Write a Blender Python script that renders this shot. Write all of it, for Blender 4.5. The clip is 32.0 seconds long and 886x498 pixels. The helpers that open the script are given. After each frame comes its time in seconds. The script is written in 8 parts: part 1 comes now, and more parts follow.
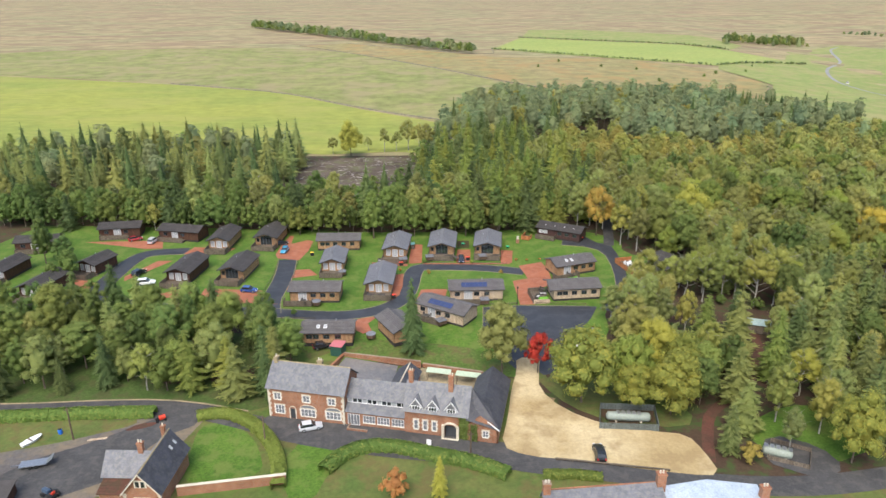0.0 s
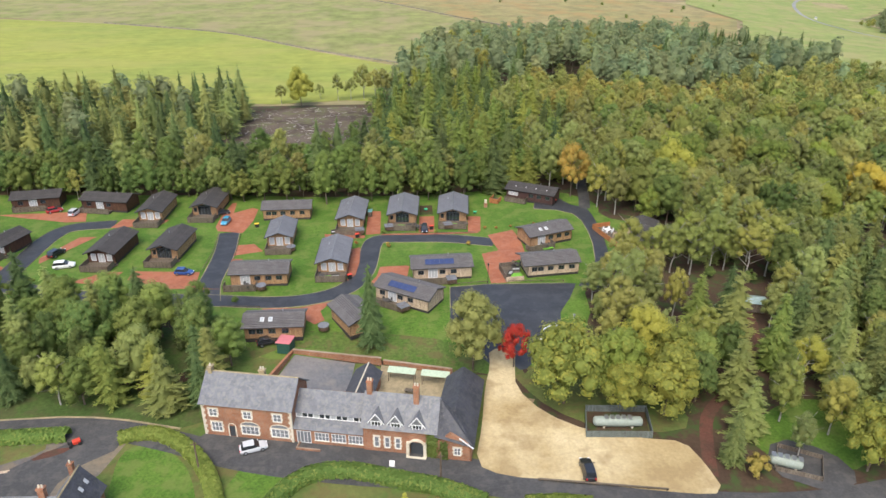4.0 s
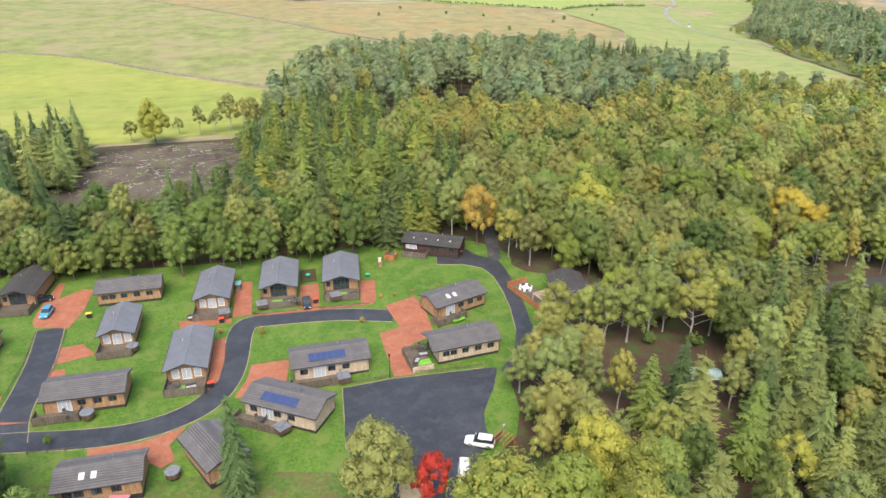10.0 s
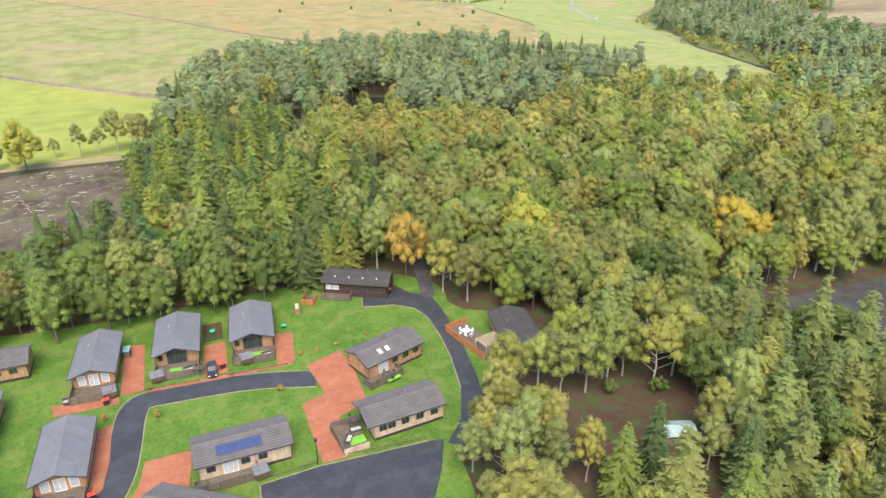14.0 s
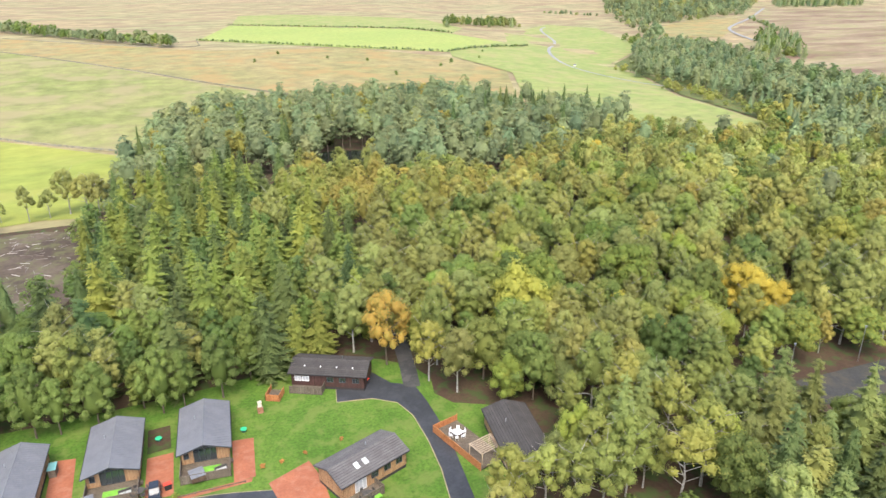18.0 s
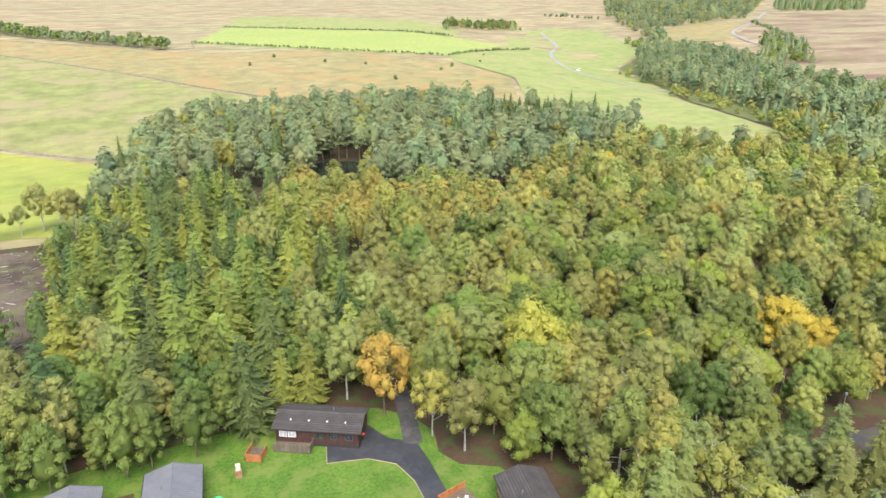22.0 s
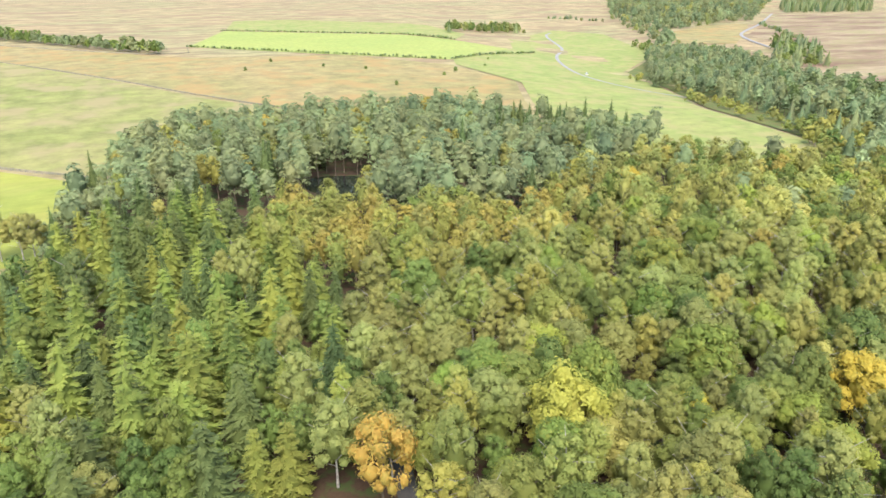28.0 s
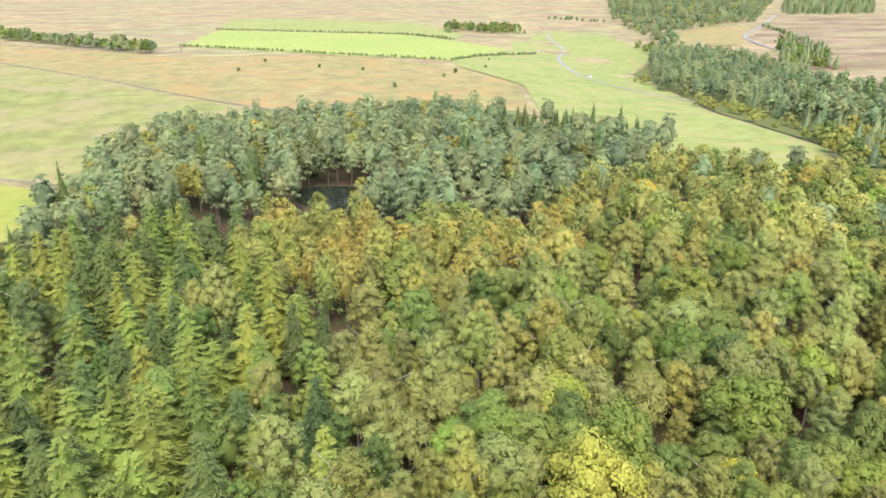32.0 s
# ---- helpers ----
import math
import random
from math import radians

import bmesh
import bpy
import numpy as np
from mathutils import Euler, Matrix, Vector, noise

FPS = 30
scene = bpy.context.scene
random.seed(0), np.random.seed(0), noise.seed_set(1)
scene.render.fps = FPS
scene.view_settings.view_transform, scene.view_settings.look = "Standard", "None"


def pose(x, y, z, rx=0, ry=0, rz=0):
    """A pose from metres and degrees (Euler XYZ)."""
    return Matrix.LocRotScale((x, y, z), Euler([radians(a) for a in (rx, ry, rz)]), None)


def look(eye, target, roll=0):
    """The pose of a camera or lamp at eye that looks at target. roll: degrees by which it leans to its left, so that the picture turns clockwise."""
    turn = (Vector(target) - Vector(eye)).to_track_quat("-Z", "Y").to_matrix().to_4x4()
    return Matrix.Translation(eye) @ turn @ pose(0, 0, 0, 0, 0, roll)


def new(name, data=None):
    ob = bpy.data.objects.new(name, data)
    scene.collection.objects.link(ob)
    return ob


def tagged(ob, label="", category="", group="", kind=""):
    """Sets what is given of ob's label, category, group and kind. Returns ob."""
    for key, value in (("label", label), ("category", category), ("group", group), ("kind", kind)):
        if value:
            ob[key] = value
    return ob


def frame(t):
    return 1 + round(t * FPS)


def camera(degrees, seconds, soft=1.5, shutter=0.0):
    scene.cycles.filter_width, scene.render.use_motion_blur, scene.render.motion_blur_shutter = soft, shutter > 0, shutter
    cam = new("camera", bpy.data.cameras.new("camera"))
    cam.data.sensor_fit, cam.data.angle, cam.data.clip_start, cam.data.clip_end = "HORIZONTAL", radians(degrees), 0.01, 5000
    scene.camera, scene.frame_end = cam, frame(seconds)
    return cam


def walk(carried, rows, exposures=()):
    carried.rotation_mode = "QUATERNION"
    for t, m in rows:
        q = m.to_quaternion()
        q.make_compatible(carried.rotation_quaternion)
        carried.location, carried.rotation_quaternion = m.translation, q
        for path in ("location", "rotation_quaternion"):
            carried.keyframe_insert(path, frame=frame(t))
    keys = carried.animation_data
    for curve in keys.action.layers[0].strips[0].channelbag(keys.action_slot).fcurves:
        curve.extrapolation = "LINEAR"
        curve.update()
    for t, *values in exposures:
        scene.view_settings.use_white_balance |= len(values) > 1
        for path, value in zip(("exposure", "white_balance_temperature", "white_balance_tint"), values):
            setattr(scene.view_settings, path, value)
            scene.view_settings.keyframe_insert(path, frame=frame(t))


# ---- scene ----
import itertools
cam = camera(65.00, 32.0)


def flown(t, x, y, z, turn, dip, lean):
    """A row of the flight: place, compass turn to the right of +y, dip below level and lean, in degrees."""
    a, d = radians(turn), radians(dip)
    ahead = Vector((math.sin(a) * math.cos(d), math.cos(a) * math.cos(d), -math.sin(d)))
    return t, look((x, y, z), Vector((x, y, z)) + ahead * 10, lean)


FLIGHT = [
    (0.0, -6.70, -41.15, 69.61, 2.90, 20.36, -0.18),
    (0.5, -6.69, -38.66, 69.67, 2.93, 20.36, -0.15),
    (1.0, -6.66, -36.16, 69.74, 2.94, 20.36, -0.11),
    (1.5, -6.59, -33.64, 69.80, 3.11, 20.34, -0.06),
    (2.0, -6.47, -31.11, 69.84, 3.86, 20.32, -0.03),
    (2.5, -6.29, -28.59, 69.87, 3.94, 21.38, 0.04),
    (3.0, -6.06, -26.10, 69.89, 3.88, 24.14, 0.09),
    (3.5, -5.78, -23.61, 69.89, 4.94, 25.39, 0.03),
    (5.5, -3.92, -13.12, 69.52, 9.91, 25.24, 0.16),
    (6.0, -3.60, -10.46, 69.31, 11.48, 25.12, 0.03),
    (6.5, -3.28, -7.79, 69.10, 13.49, 25.00, -0.18),
    (7.0, -2.90, -5.12, 68.92, 15.46, 24.89, -0.23),
    (7.5, -2.46, -2.48, 68.81, 16.08, 24.83, -0.23),
    (8.0, -1.97, 0.12, 68.76, 15.98, 24.76, -0.11),
    (8.5, -1.43, 2.71, 68.77, 15.93, 24.71, -0.05),
    (9.0, -0.87, 5.29, 68.82, 15.87, 24.65, -0.05),
    (9.5, -0.28, 7.85, 68.90, 15.81, 24.63, -0.04),
    (10.0, 0.29, 10.39, 69.00, 15.78, 24.65, 0.01),
    (10.5, 0.85, 12.90, 69.12, 15.79, 24.67, 0.04),
    (11.0, 1.38, 15.39, 69.26, 15.80, 24.72, 0.11),
    (11.5, 1.89, 17.90, 69.42, 15.73, 24.75, 0.15),
    (12.0, 2.38, 20.42, 69.57, 15.72, 24.78, 0.07),
    (12.5, 2.86, 22.93, 69.69, 15.67, 24.84, 0.05),
    (13.0, 3.38, 25.41, 69.76, 16.10, 24.89, 0.13),
    (13.5, 3.95, 27.89, 69.75, 19.65, 24.98, -0.04),
    (14.0, 4.56, 30.35, 69.67, 23.28, 25.28, -0.02),
    (14.5, 5.19, 32.74, 69.57, 25.20, 27.57, 0.11),
    (16.5, 8.56, 41.31, 69.28, 25.29, 28.31, -0.12),
    (17.0, 9.38, 43.36, 69.17, 25.25, 25.68, -0.02),
    (17.5, 10.17, 45.40, 69.05, 25.20, 22.36, -0.13),
    (18.0, 10.93, 47.43, 68.95, 25.12, 21.74, -0.15),
    (18.5, 11.65, 49.43, 68.86, 25.09, 21.65, -0.16),
    (19.0, 12.36, 51.41, 68.78, 25.06, 21.59, -0.15),
    (19.5, 13.07, 53.35, 68.71, 25.08, 21.57, -0.10),
    (20.0, 13.78, 55.25, 68.66, 25.13, 21.56, -0.07),
    (20.5, 14.48, 57.10, 68.61, 25.16, 21.55, -0.07),
    (21.0, 15.19, 58.91, 68.57, 25.21, 21.56, -0.03),
    (21.5, 15.92, 60.70, 68.55, 25.26, 21.56, 0.02),
    (22.0, 16.68, 62.49, 68.55, 25.27, 21.57, 0.08),
    (22.5, 17.43, 64.27, 68.54, 25.31, 21.56, 0.12),
    (23.0, 18.16, 66.05, 68.50, 25.30, 21.53, 0.12),
    (23.5, 18.87, 67.83, 68.39, 25.26, 21.50, 0.11),
    (24.0, 19.60, 69.63, 68.20, 25.21, 21.44, 0.11),
    (24.5, 20.35, 71.44, 67.96, 25.15, 21.43, 0.07),
    (25.0, 21.13, 73.27, 67.71, 25.10, 21.41, 0.08),
    (25.5, 21.89, 75.10, 67.46, 25.04, 21.37, -0.04),
    (27.5, 24.58, 82.36, 67.03, 25.07, 21.35, -0.11),
    (28.0, 25.32, 84.35, 66.96, 25.13, 21.35, -0.09),
    (28.5, 26.12, 86.37, 66.88, 25.18, 21.36, -0.01),
    (29.0, 26.98, 88.38, 66.78, 25.21, 21.38, -0.00),
    (29.5, 27.87, 90.38, 66.69, 25.24, 21.36, 0.01),
    (30.0, 28.75, 92.37, 66.60, 25.28, 21.35, 0.06),
    (30.5, 29.60, 94.33, 66.51, 25.30, 21.34, 0.14),
    (31.0, 30.42, 96.26, 66.39, 25.31, 21.33, 0.16),
    (31.5, 31.21, 98.16, 66.26, 25.31, 21.33, 0.18),
    (32.0, 32.00, 100.05, 66.14, 25.31, 21.37, 0.23),
]
walk(cam, [flown(*row) for row in FLIGHT], exposures=[(0, 1.06), (3, 1.03), (6, 1.13), (9, 1.3), (13, 1.45), (17, 1.55), (20, 1.6), (32, 1.63)])

# ---- light: an even overcast sky ----
world = bpy.data.worlds.new("overcast_sky")
scene.world = world
world.use_nodes = True
wn = world.node_tree.nodes
sky = wn.new("ShaderNodeTexSky")
sky.sky_type, sky.sun_disc = "NISHITA", False
sky.sun_elevation, sky.sun_rotation = radians(56), radians(200)
sky.air_density, sky.dust_density, sky.ozone_density = 1.0, 3.0, 1.0
wn["Background"].inputs["Strength"].default_value = 0.15
world.node_tree.links.new(sky.outputs[0], wn["Background"].inputs["Color"])
sun_data = bpy.data.lights.new("sun", "SUN")
sun_data.energy, sun_data.angle, sun_data.color = 1.3, radians(40), (1.0, 0.96, 0.88)
sun = new("sun", sun_data)
sun.rotation_euler = (radians(34), 0, radians(-20))


# ---- materials ----
def nodes_of(name):
    m = bpy.data.materials.new(name)
    m.use_nodes = True
    nt = m.node_tree
    return m, nt, nt.nodes["Principled BSDF"]


def add(nt, kind, **values):
    n = nt.nodes.new(kind)
    for key, v in values.items():
        n.inputs[key].default_value = v
    return n


def mixed(nt, fac, a, b, how="MIX"):
    """A colour mix; fac, a and b are sockets or plain values."""
    n = nt.nodes.new("ShaderNodeMix")
    n.data_type, n.blend_type = "RGBA", how
    for sock, v in ((n.inputs[0], fac), (n.inputs[6], a), (n.inputs[7], b)):
        if isinstance(v, bpy.types.NodeSocket):
            nt.links.new(v, sock)
        elif isinstance(v, tuple):
            sock.default_value = (*v, 1)
        else:
            sock.default_value = v
    return n.outputs[2]


def ramp(nt, sock, lo, hi):
    n = nt.nodes.new("ShaderNodeMapRange")
    n.inputs["From Min"].default_value, n.inputs["From Max"].default_value = lo, hi
    nt.links.new(sock, n.inputs["Value"])
    return n.outputs[0]


def noise_of(nt, vec, scale, detail=4.0, rough=0.6):
    n = add(nt, "ShaderNodeTexNoise", Scale=scale, Detail=detail, Roughness=rough)
    nt.links.new(vec, n.inputs["Vector"])
    return n.outputs["Fac"]


def stretched(nt, vec, x, y, z):
    n = nt.nodes.new("ShaderNodeMapping")
    n.inputs["Scale"].default_value = (x, y, z)
    nt.links.new(vec, n.inputs["Vector"])
    return n.outputs[0]


def surface(name, a, b, coarse, fine, rough=0.8, bump=0.0, c=None, metal=0.0, stretch=None, world_space=False, stain=0.5, spec=0.3, grain=0.45):
    """A surface that varies between the colours a and b at a coarse size and in grain (per metre), with patches of c."""
    m, nt, bsdf = nodes_of(name)
    if world_space:
        vec = nt.nodes.new("ShaderNodeNewGeometry").outputs["Position"]
    else:
        vec = nt.nodes.new("ShaderNodeTexCoord").outputs["Object"]
    if stretch:
        vec = stretched(nt, vec, *stretch)
    big, small = noise_of(nt, vec, coarse), noise_of(nt, vec, fine, 5.0, 0.7)
    col = mixed(nt, ramp(nt, big, 0.4, 0.6), a, b)
    col = mixed(nt, grain, col, mixed(nt, ramp(nt, small, 0.3, 0.7), (0.45, 0.45, 0.45), (1.35, 1.35, 1.35)), "MULTIPLY")
    if c:
        patch = noise_of(nt, vec, coarse * 2.7, 3.0)
        n = nt.nodes.new("ShaderNodeMath")
        n.operation = "MULTIPLY"
        nt.links.new(ramp(nt, patch, 0.49, 0.62), n.inputs[0])
        n.inputs[1].default_value = stain
        col = mixed(nt, n.outputs[0], col, c)
    nt.links.new(col, bsdf.inputs["Base Color"])
    bsdf.inputs["Roughness"].default_value, bsdf.inputs["Metallic"].default_value = rough, metal
    bsdf.inputs["Specular IOR Level"].default_value = spec
    if bump:
        bn = add(nt, "ShaderNodeBump", Strength=0.6, Distance=bump)
        nt.links.new(small, bn.inputs["Height"])
        nt.links.new(bn.outputs[0], bsdf.inputs["Normal"])
    return m


def foliage(name, a, b, c, share=0.18, vary=1.0):
    """Leaves between the colours a and b, tree by tree, with a share of leaves towards c; light shines through them a little."""
    m, nt, bsdf = nodes_of(name)
    geo = nt.nodes.new("ShaderNodeNewGeometry")
    leaf = geo.outputs["Random Per Island"]
    own = nt.nodes.new("ShaderNodeAttribute")
    own.attribute_name = "tone"
    whole = nt.nodes.new("ShaderNodeMath")
    whole.operation = "ADD"
    nt.links.new(nt.nodes.new("ShaderNodeObjectInfo").outputs["Random"], whole.inputs[0])
    nt.links.new(own.outputs["Fac"], whole.inputs[1])

    def spread_of(*v):
        return tuple(1 + (q - 1) * vary for q in v)

    def chance(sock, seed):
        w = nt.nodes.new("ShaderNodeTexWhiteNoise")
        w.noise_dimensions = "2D"
        v = add(nt, "ShaderNodeCombineXYZ", Y=seed)
        nt.links.new(sock, v.inputs[0])
        nt.links.new(v.outputs[0], w.inputs["Vector"])
        return w.outputs["Value"]
    tree = whole.outputs[0]
    spot = ramp(nt, noise_of(nt, geo.outputs["Position"], 0.35, 3.0), 0.36, 0.64)
    col = mixed(nt, mixed(nt, 0.3, chance(tree, 1.5), spot), a, b)
    col = mixed(nt, 1.0, col, mixed(nt, chance(tree, 2.5), spread_of(0.70, 0.72, 0.76), spread_of(1.30, 1.28, 1.22)), "MULTIPLY")
    col = mixed(nt, 1.0, col, mixed(nt, chance(tree, 3.5), spread_of(1.15, 0.99, 0.86), spread_of(0.92, 1.02, 0.99)), "MULTIPLY")
    n = nt.nodes.new("ShaderNodeMath")
    n.operation = "LESS_THAN"
    nt.links.new(leaf, n.inputs[0])
    n.inputs[1].default_value = share
    f = nt.nodes.new("ShaderNodeMath")
    f.operation = "MULTIPLY"
    nt.links.new(n.outputs[0], f.inputs[0])
    f.inputs[1].default_value = 0.36
    col = mixed(nt, f.outputs[0], col, c)
    col = mixed(nt, 1.0, col, mixed(nt, chance(leaf, 4.5), (0.91, 0.91, 0.93), (1.09, 1.09, 1.07)), "MULTIPLY")
    nt.links.new(col, bsdf.inputs["Base Color"])
    bsdf.inputs["Roughness"].default_value = 0.7
    bsdf.inputs["Specular IOR Level"].default_value = 0.2
    tr = nt.nodes.new("ShaderNodeBsdfTranslucent")
    nt.links.new(col, tr.inputs["Color"])
    mx = nt.nodes.new("ShaderNodeMixShader")
    mx.inputs[0].default_value = 0.22
    nt.links.new(bsdf.outputs[0], mx.inputs[1])
    nt.links.new(tr.outputs[0], mx.inputs[2])
    nt.links.new(mx.outputs[0], nt.nodes["Material Output"].inputs["Surface"])
    return m


def boards(name, a, b, width, rough=0.7, axis=0, joint_and_shade=0.08, dark=(0.03, 0.02, 0.012)):
    """Timber boards of one width side by side, each of its own tone, with dark joints and grain along them. On roof
    tiles the dark lines paint the shadow under each course's lip.
    """
    m, nt, bsdf = nodes_of(name)
    vec = nt.nodes.new("ShaderNodeTexCoord").outputs["Object"]
    sep = nt.nodes.new("ShaderNodeSeparateXYZ")
    nt.links.new(vec, sep.inputs[0])
    sock = sep.outputs[axis]
    q = nt.nodes.new("ShaderNodeMath")
    q.operation = "DIVIDE"
    q.inputs[1].default_value = width
    if axis == 0:
        # either horizontal direction: walls run along x or y
        s = nt.nodes.new("ShaderNodeMath")
        s.operation = "ADD"
        nt.links.new(sep.outputs[0], s.inputs[0])
        nt.links.new(sep.outputs[1], s.inputs[1])
        sock = s.outputs[0]
    nt.links.new(sock, q.inputs[0])
    fl = nt.nodes.new("ShaderNodeMath")
    fl.operation = "FLOOR"
    nt.links.new(q.outputs[0], fl.inputs[0])
    fr = nt.nodes.new("ShaderNodeMath")
    fr.operation = "FRACT"
    nt.links.new(q.outputs[0], fr.inputs[0])
    wn1 = nt.nodes.new("ShaderNodeTexWhiteNoise")
    wn1.noise_dimensions = "1D"
    nt.links.new(fl.outputs[0], wn1.inputs["W"])
    grain = noise_of(nt, stretched(nt, vec, *((9, 9, 0.7) if axis == 0 else (9, 9, 9))), 1.0, 4.0)
    blotch = noise_of(nt, vec, 0.7, 3.0)
    col = mixed(nt, wn1.outputs["Value"], a, b)
    col = mixed(nt, 0.6, col, mixed(nt, ramp(nt, grain, 0.3, 0.7), (0.55, 0.52, 0.5), (1.2, 1.2, 1.2)), "MULTIPLY")
    col = mixed(nt, 0.5, col, mixed(nt, ramp(nt, blotch, 0.35, 0.65), (0.65, 0.62, 0.6), (1.15, 1.15, 1.15)), "MULTIPLY")
    gap = nt.nodes.new("ShaderNodeMath")
    gap.operation = "LESS_THAN"
    nt.links.new(fr.outputs[0], gap.inputs[0])
    gap.inputs[1].default_value = joint_and_shade
    col = mixed(nt, gap.outputs[0], col, dark)
    nt.links.new(col, bsdf.inputs["Base Color"])
    bsdf.inputs["Roughness"].default_value = rough
    bsdf.inputs["Specular IOR Level"].default_value = 0.25
    return m


def brickwork(name, a, b, mortar):
    m, nt, bsdf = nodes_of(name)
    vec = nt.nodes.new("ShaderNodeTexCoord").outputs["Object"]
    sep = nt.nodes.new("ShaderNodeSeparateXYZ")
    nt.links.new(vec, sep.inputs[0])
    s = nt.nodes.new("ShaderNodeMath")
    s.operation = "ADD"
    nt.links.new(sep.outputs[0], s.inputs[0])
    nt.links.new(sep.outputs[1], s.inputs[1])
    com = nt.nodes.new("ShaderNodeCombineXYZ")
    nt.links.new(s.outputs[0], com.inputs[0])
    nt.links.new(sep.outputs[2], com.inputs[1])
    br = nt.nodes.new("ShaderNodeTexBrick")
    nt.links.new(com.outputs[0], br.inputs["Vector"])
    br.inputs["Scale"].default_value = 1.0
    br.inputs["Brick Width"].default_value, br.inputs["Row Height"].default_value = 0.225, 0.075
    br.inputs["Mortar Size"].default_value = 0.008
    br.inputs["Color1"].default_value, br.inputs["Color2"].default_value, br.inputs["Mortar"].default_value = (*a, 1), (*b, 1), (*mortar, 1)
    blotch = noise_of(nt, vec, 0.5, 5.0)
    col = mixed(nt, 0.7, br.outputs["Color"], mixed(nt, ramp(nt, blotch, 0.35, 0.65), (0.68, 0.64, 0.62), (1.2, 1.2, 1.2)), "MULTIPLY")
    nt.links.new(col, bsdf.inputs["Base Color"])
    bsdf.inputs["Roughness"].default_value = 0.85
    return m


def glazing(name, tint, rough=0.04):
    m, nt, bsdf = nodes_of(name)
    bsdf.inputs["Base Color"].default_value = (*tint, 1)
    bsdf.inputs["Roughness"].default_value = rough
    bsdf.inputs["Transmission Weight"].default_value = 0.35
    bsdf.inputs["Specular IOR Level"].default_value = 0.8
    return m


def plain(name, col, rough=0.6, metal=0.0, spec=0.4):
    """Small painted, plastic or metal parts, with a faint mottling."""
    m, nt, bsdf = nodes_of(name)
    vec = nt.nodes.new("ShaderNodeTexCoord").outputs["Object"]
    f = ramp(nt, noise_of(nt, vec, 3.0, 4.0), 0.3, 0.7)
    nt.links.new(mixed(nt, f, tuple(v * 0.8 for v in col), tuple(min(1.0, v * 1.12) for v in col)), bsdf.inputs["Base Color"])
    bsdf.inputs["Roughness"].default_value, bsdf.inputs["Metallic"].default_value = rough, metal
    bsdf.inputs["Specular IOR Level"].default_value = spec
    return m


M_MOOR = surface("moor_grass", (0.307, 0.233, 0.122), (0.258, 0.233, 0.112), 0.004, 0.03, 0.95, c=(0.204, 0.141, 0.083), world_space=True, stretch=(1, 1.8, 1), stain=0.75, grain=0.9)
M_FLOOR = surface("leaf_litter", (0.057, 0.033, 0.020), (0.070, 0.046, 0.025), 0.12, 1.6, 0.95, c=(0.041, 0.070, 0.016), world_space=True, stain=0.85)
M_LAWN = surface("mown_grass", (0.062, 0.130, 0.013), (0.092, 0.162, 0.020), 0.11, 2.2, 0.9, c=(0.135, 0.165, 0.038), world_space=True, stain=0.6, grain=0.75)
M_ROUGH = surface("rough_grass", (0.076, 0.115, 0.024), (0.123, 0.132, 0.036), 0.1, 1.3, 0.95, c=(0.136, 0.089, 0.038), world_space=True)
# darkened grass: the shade of the trees above is put into this colour
M_SHADEGRASS = surface("tree_shaded_grass", (0.046, 0.082, 0.016), (0.064, 0.098, 0.022), 0.15, 1.8, 0.95, c=(0.075, 0.062, 0.028), world_space=True, stain=0.5, grain=0.7)
M_BANK = surface("mottled_bank_grass", (0.066, 0.118, 0.018), (0.098, 0.125, 0.030), 0.16, 1.6, 0.95, c=(0.115, 0.085, 0.036), world_space=True, stain=0.65, grain=0.7)
M_MEADOW = surface("bright_meadow", (0.257, 0.270, 0.050), (0.211, 0.243, 0.047), 0.007, 0.1, 0.95, world_space=True, c=(0.279, 0.266, 0.068), stain=0.5, stretch=(1, 1.6, 1))
M_PASTURE = surface("pasture", (0.192, 0.236, 0.060), (0.232, 0.252, 0.076), 0.02, 0.14, 0.95, world_space=True, c=(0.272, 0.242, 0.101), stain=0.75)
M_FIELD = surface("sown_field", (0.236, 0.288, 0.071), (0.268, 0.302, 0.078), 0.01, 0.2, 0.95, world_space=True)
M_HILL = surface("hill_pasture", (0.194, 0.209, 0.059), (0.236, 0.225, 0.081), 0.012, 0.07, 0.95, world_space=True, stretch=(1, 0.8, 1), c=(0.261, 0.216, 0.108), stain=0.8, grain=0.65)
M_OCHRE = surface("bent_grass", (0.265, 0.216, 0.093), (0.228, 0.204, 0.078), 0.012, 0.07, 0.95, world_space=True, stretch=(1, 0.8, 1), c=(0.301, 0.194, 0.073), stain=0.7, grain=0.65)
M_HEATH = surface("heather", (0.161, 0.096, 0.060), (0.282, 0.222, 0.127), 0.006, 0.06, 0.95, world_space=True, stretch=(1, 2.5, 1), c=(0.202, 0.202, 0.071))
M_FELLED = surface("felled_ground", (0.06, 0.042, 0.03), (0.115, 0.088, 0.062), 0.07, 1.0, 0.9, world_space=True, c=(0.11, 0.115, 0.045), stain=0.7)
M_ASPHALT = surface("new_asphalt", (0.030, 0.032, 0.036), (0.042, 0.044, 0.048), 0.16, 3.0, 0.55, c=(0.065, 0.067, 0.07), world_space=True, stain=0.45, spec=0.4)
M_OLDROAD = surface("old_asphalt", (0.07, 0.068, 0.066), (0.054, 0.053, 0.052), 0.2, 3.0, 0.8, c=(0.105, 0.097, 0.085), world_space=True)
M_PAVING = surface("red_paving", (0.27, 0.095, 0.050), (0.32, 0.115, 0.060), 0.25, 4.0, 0.85, c=(0.36, 0.19, 0.13), world_space=True, stain=0.25, grain=0.3)
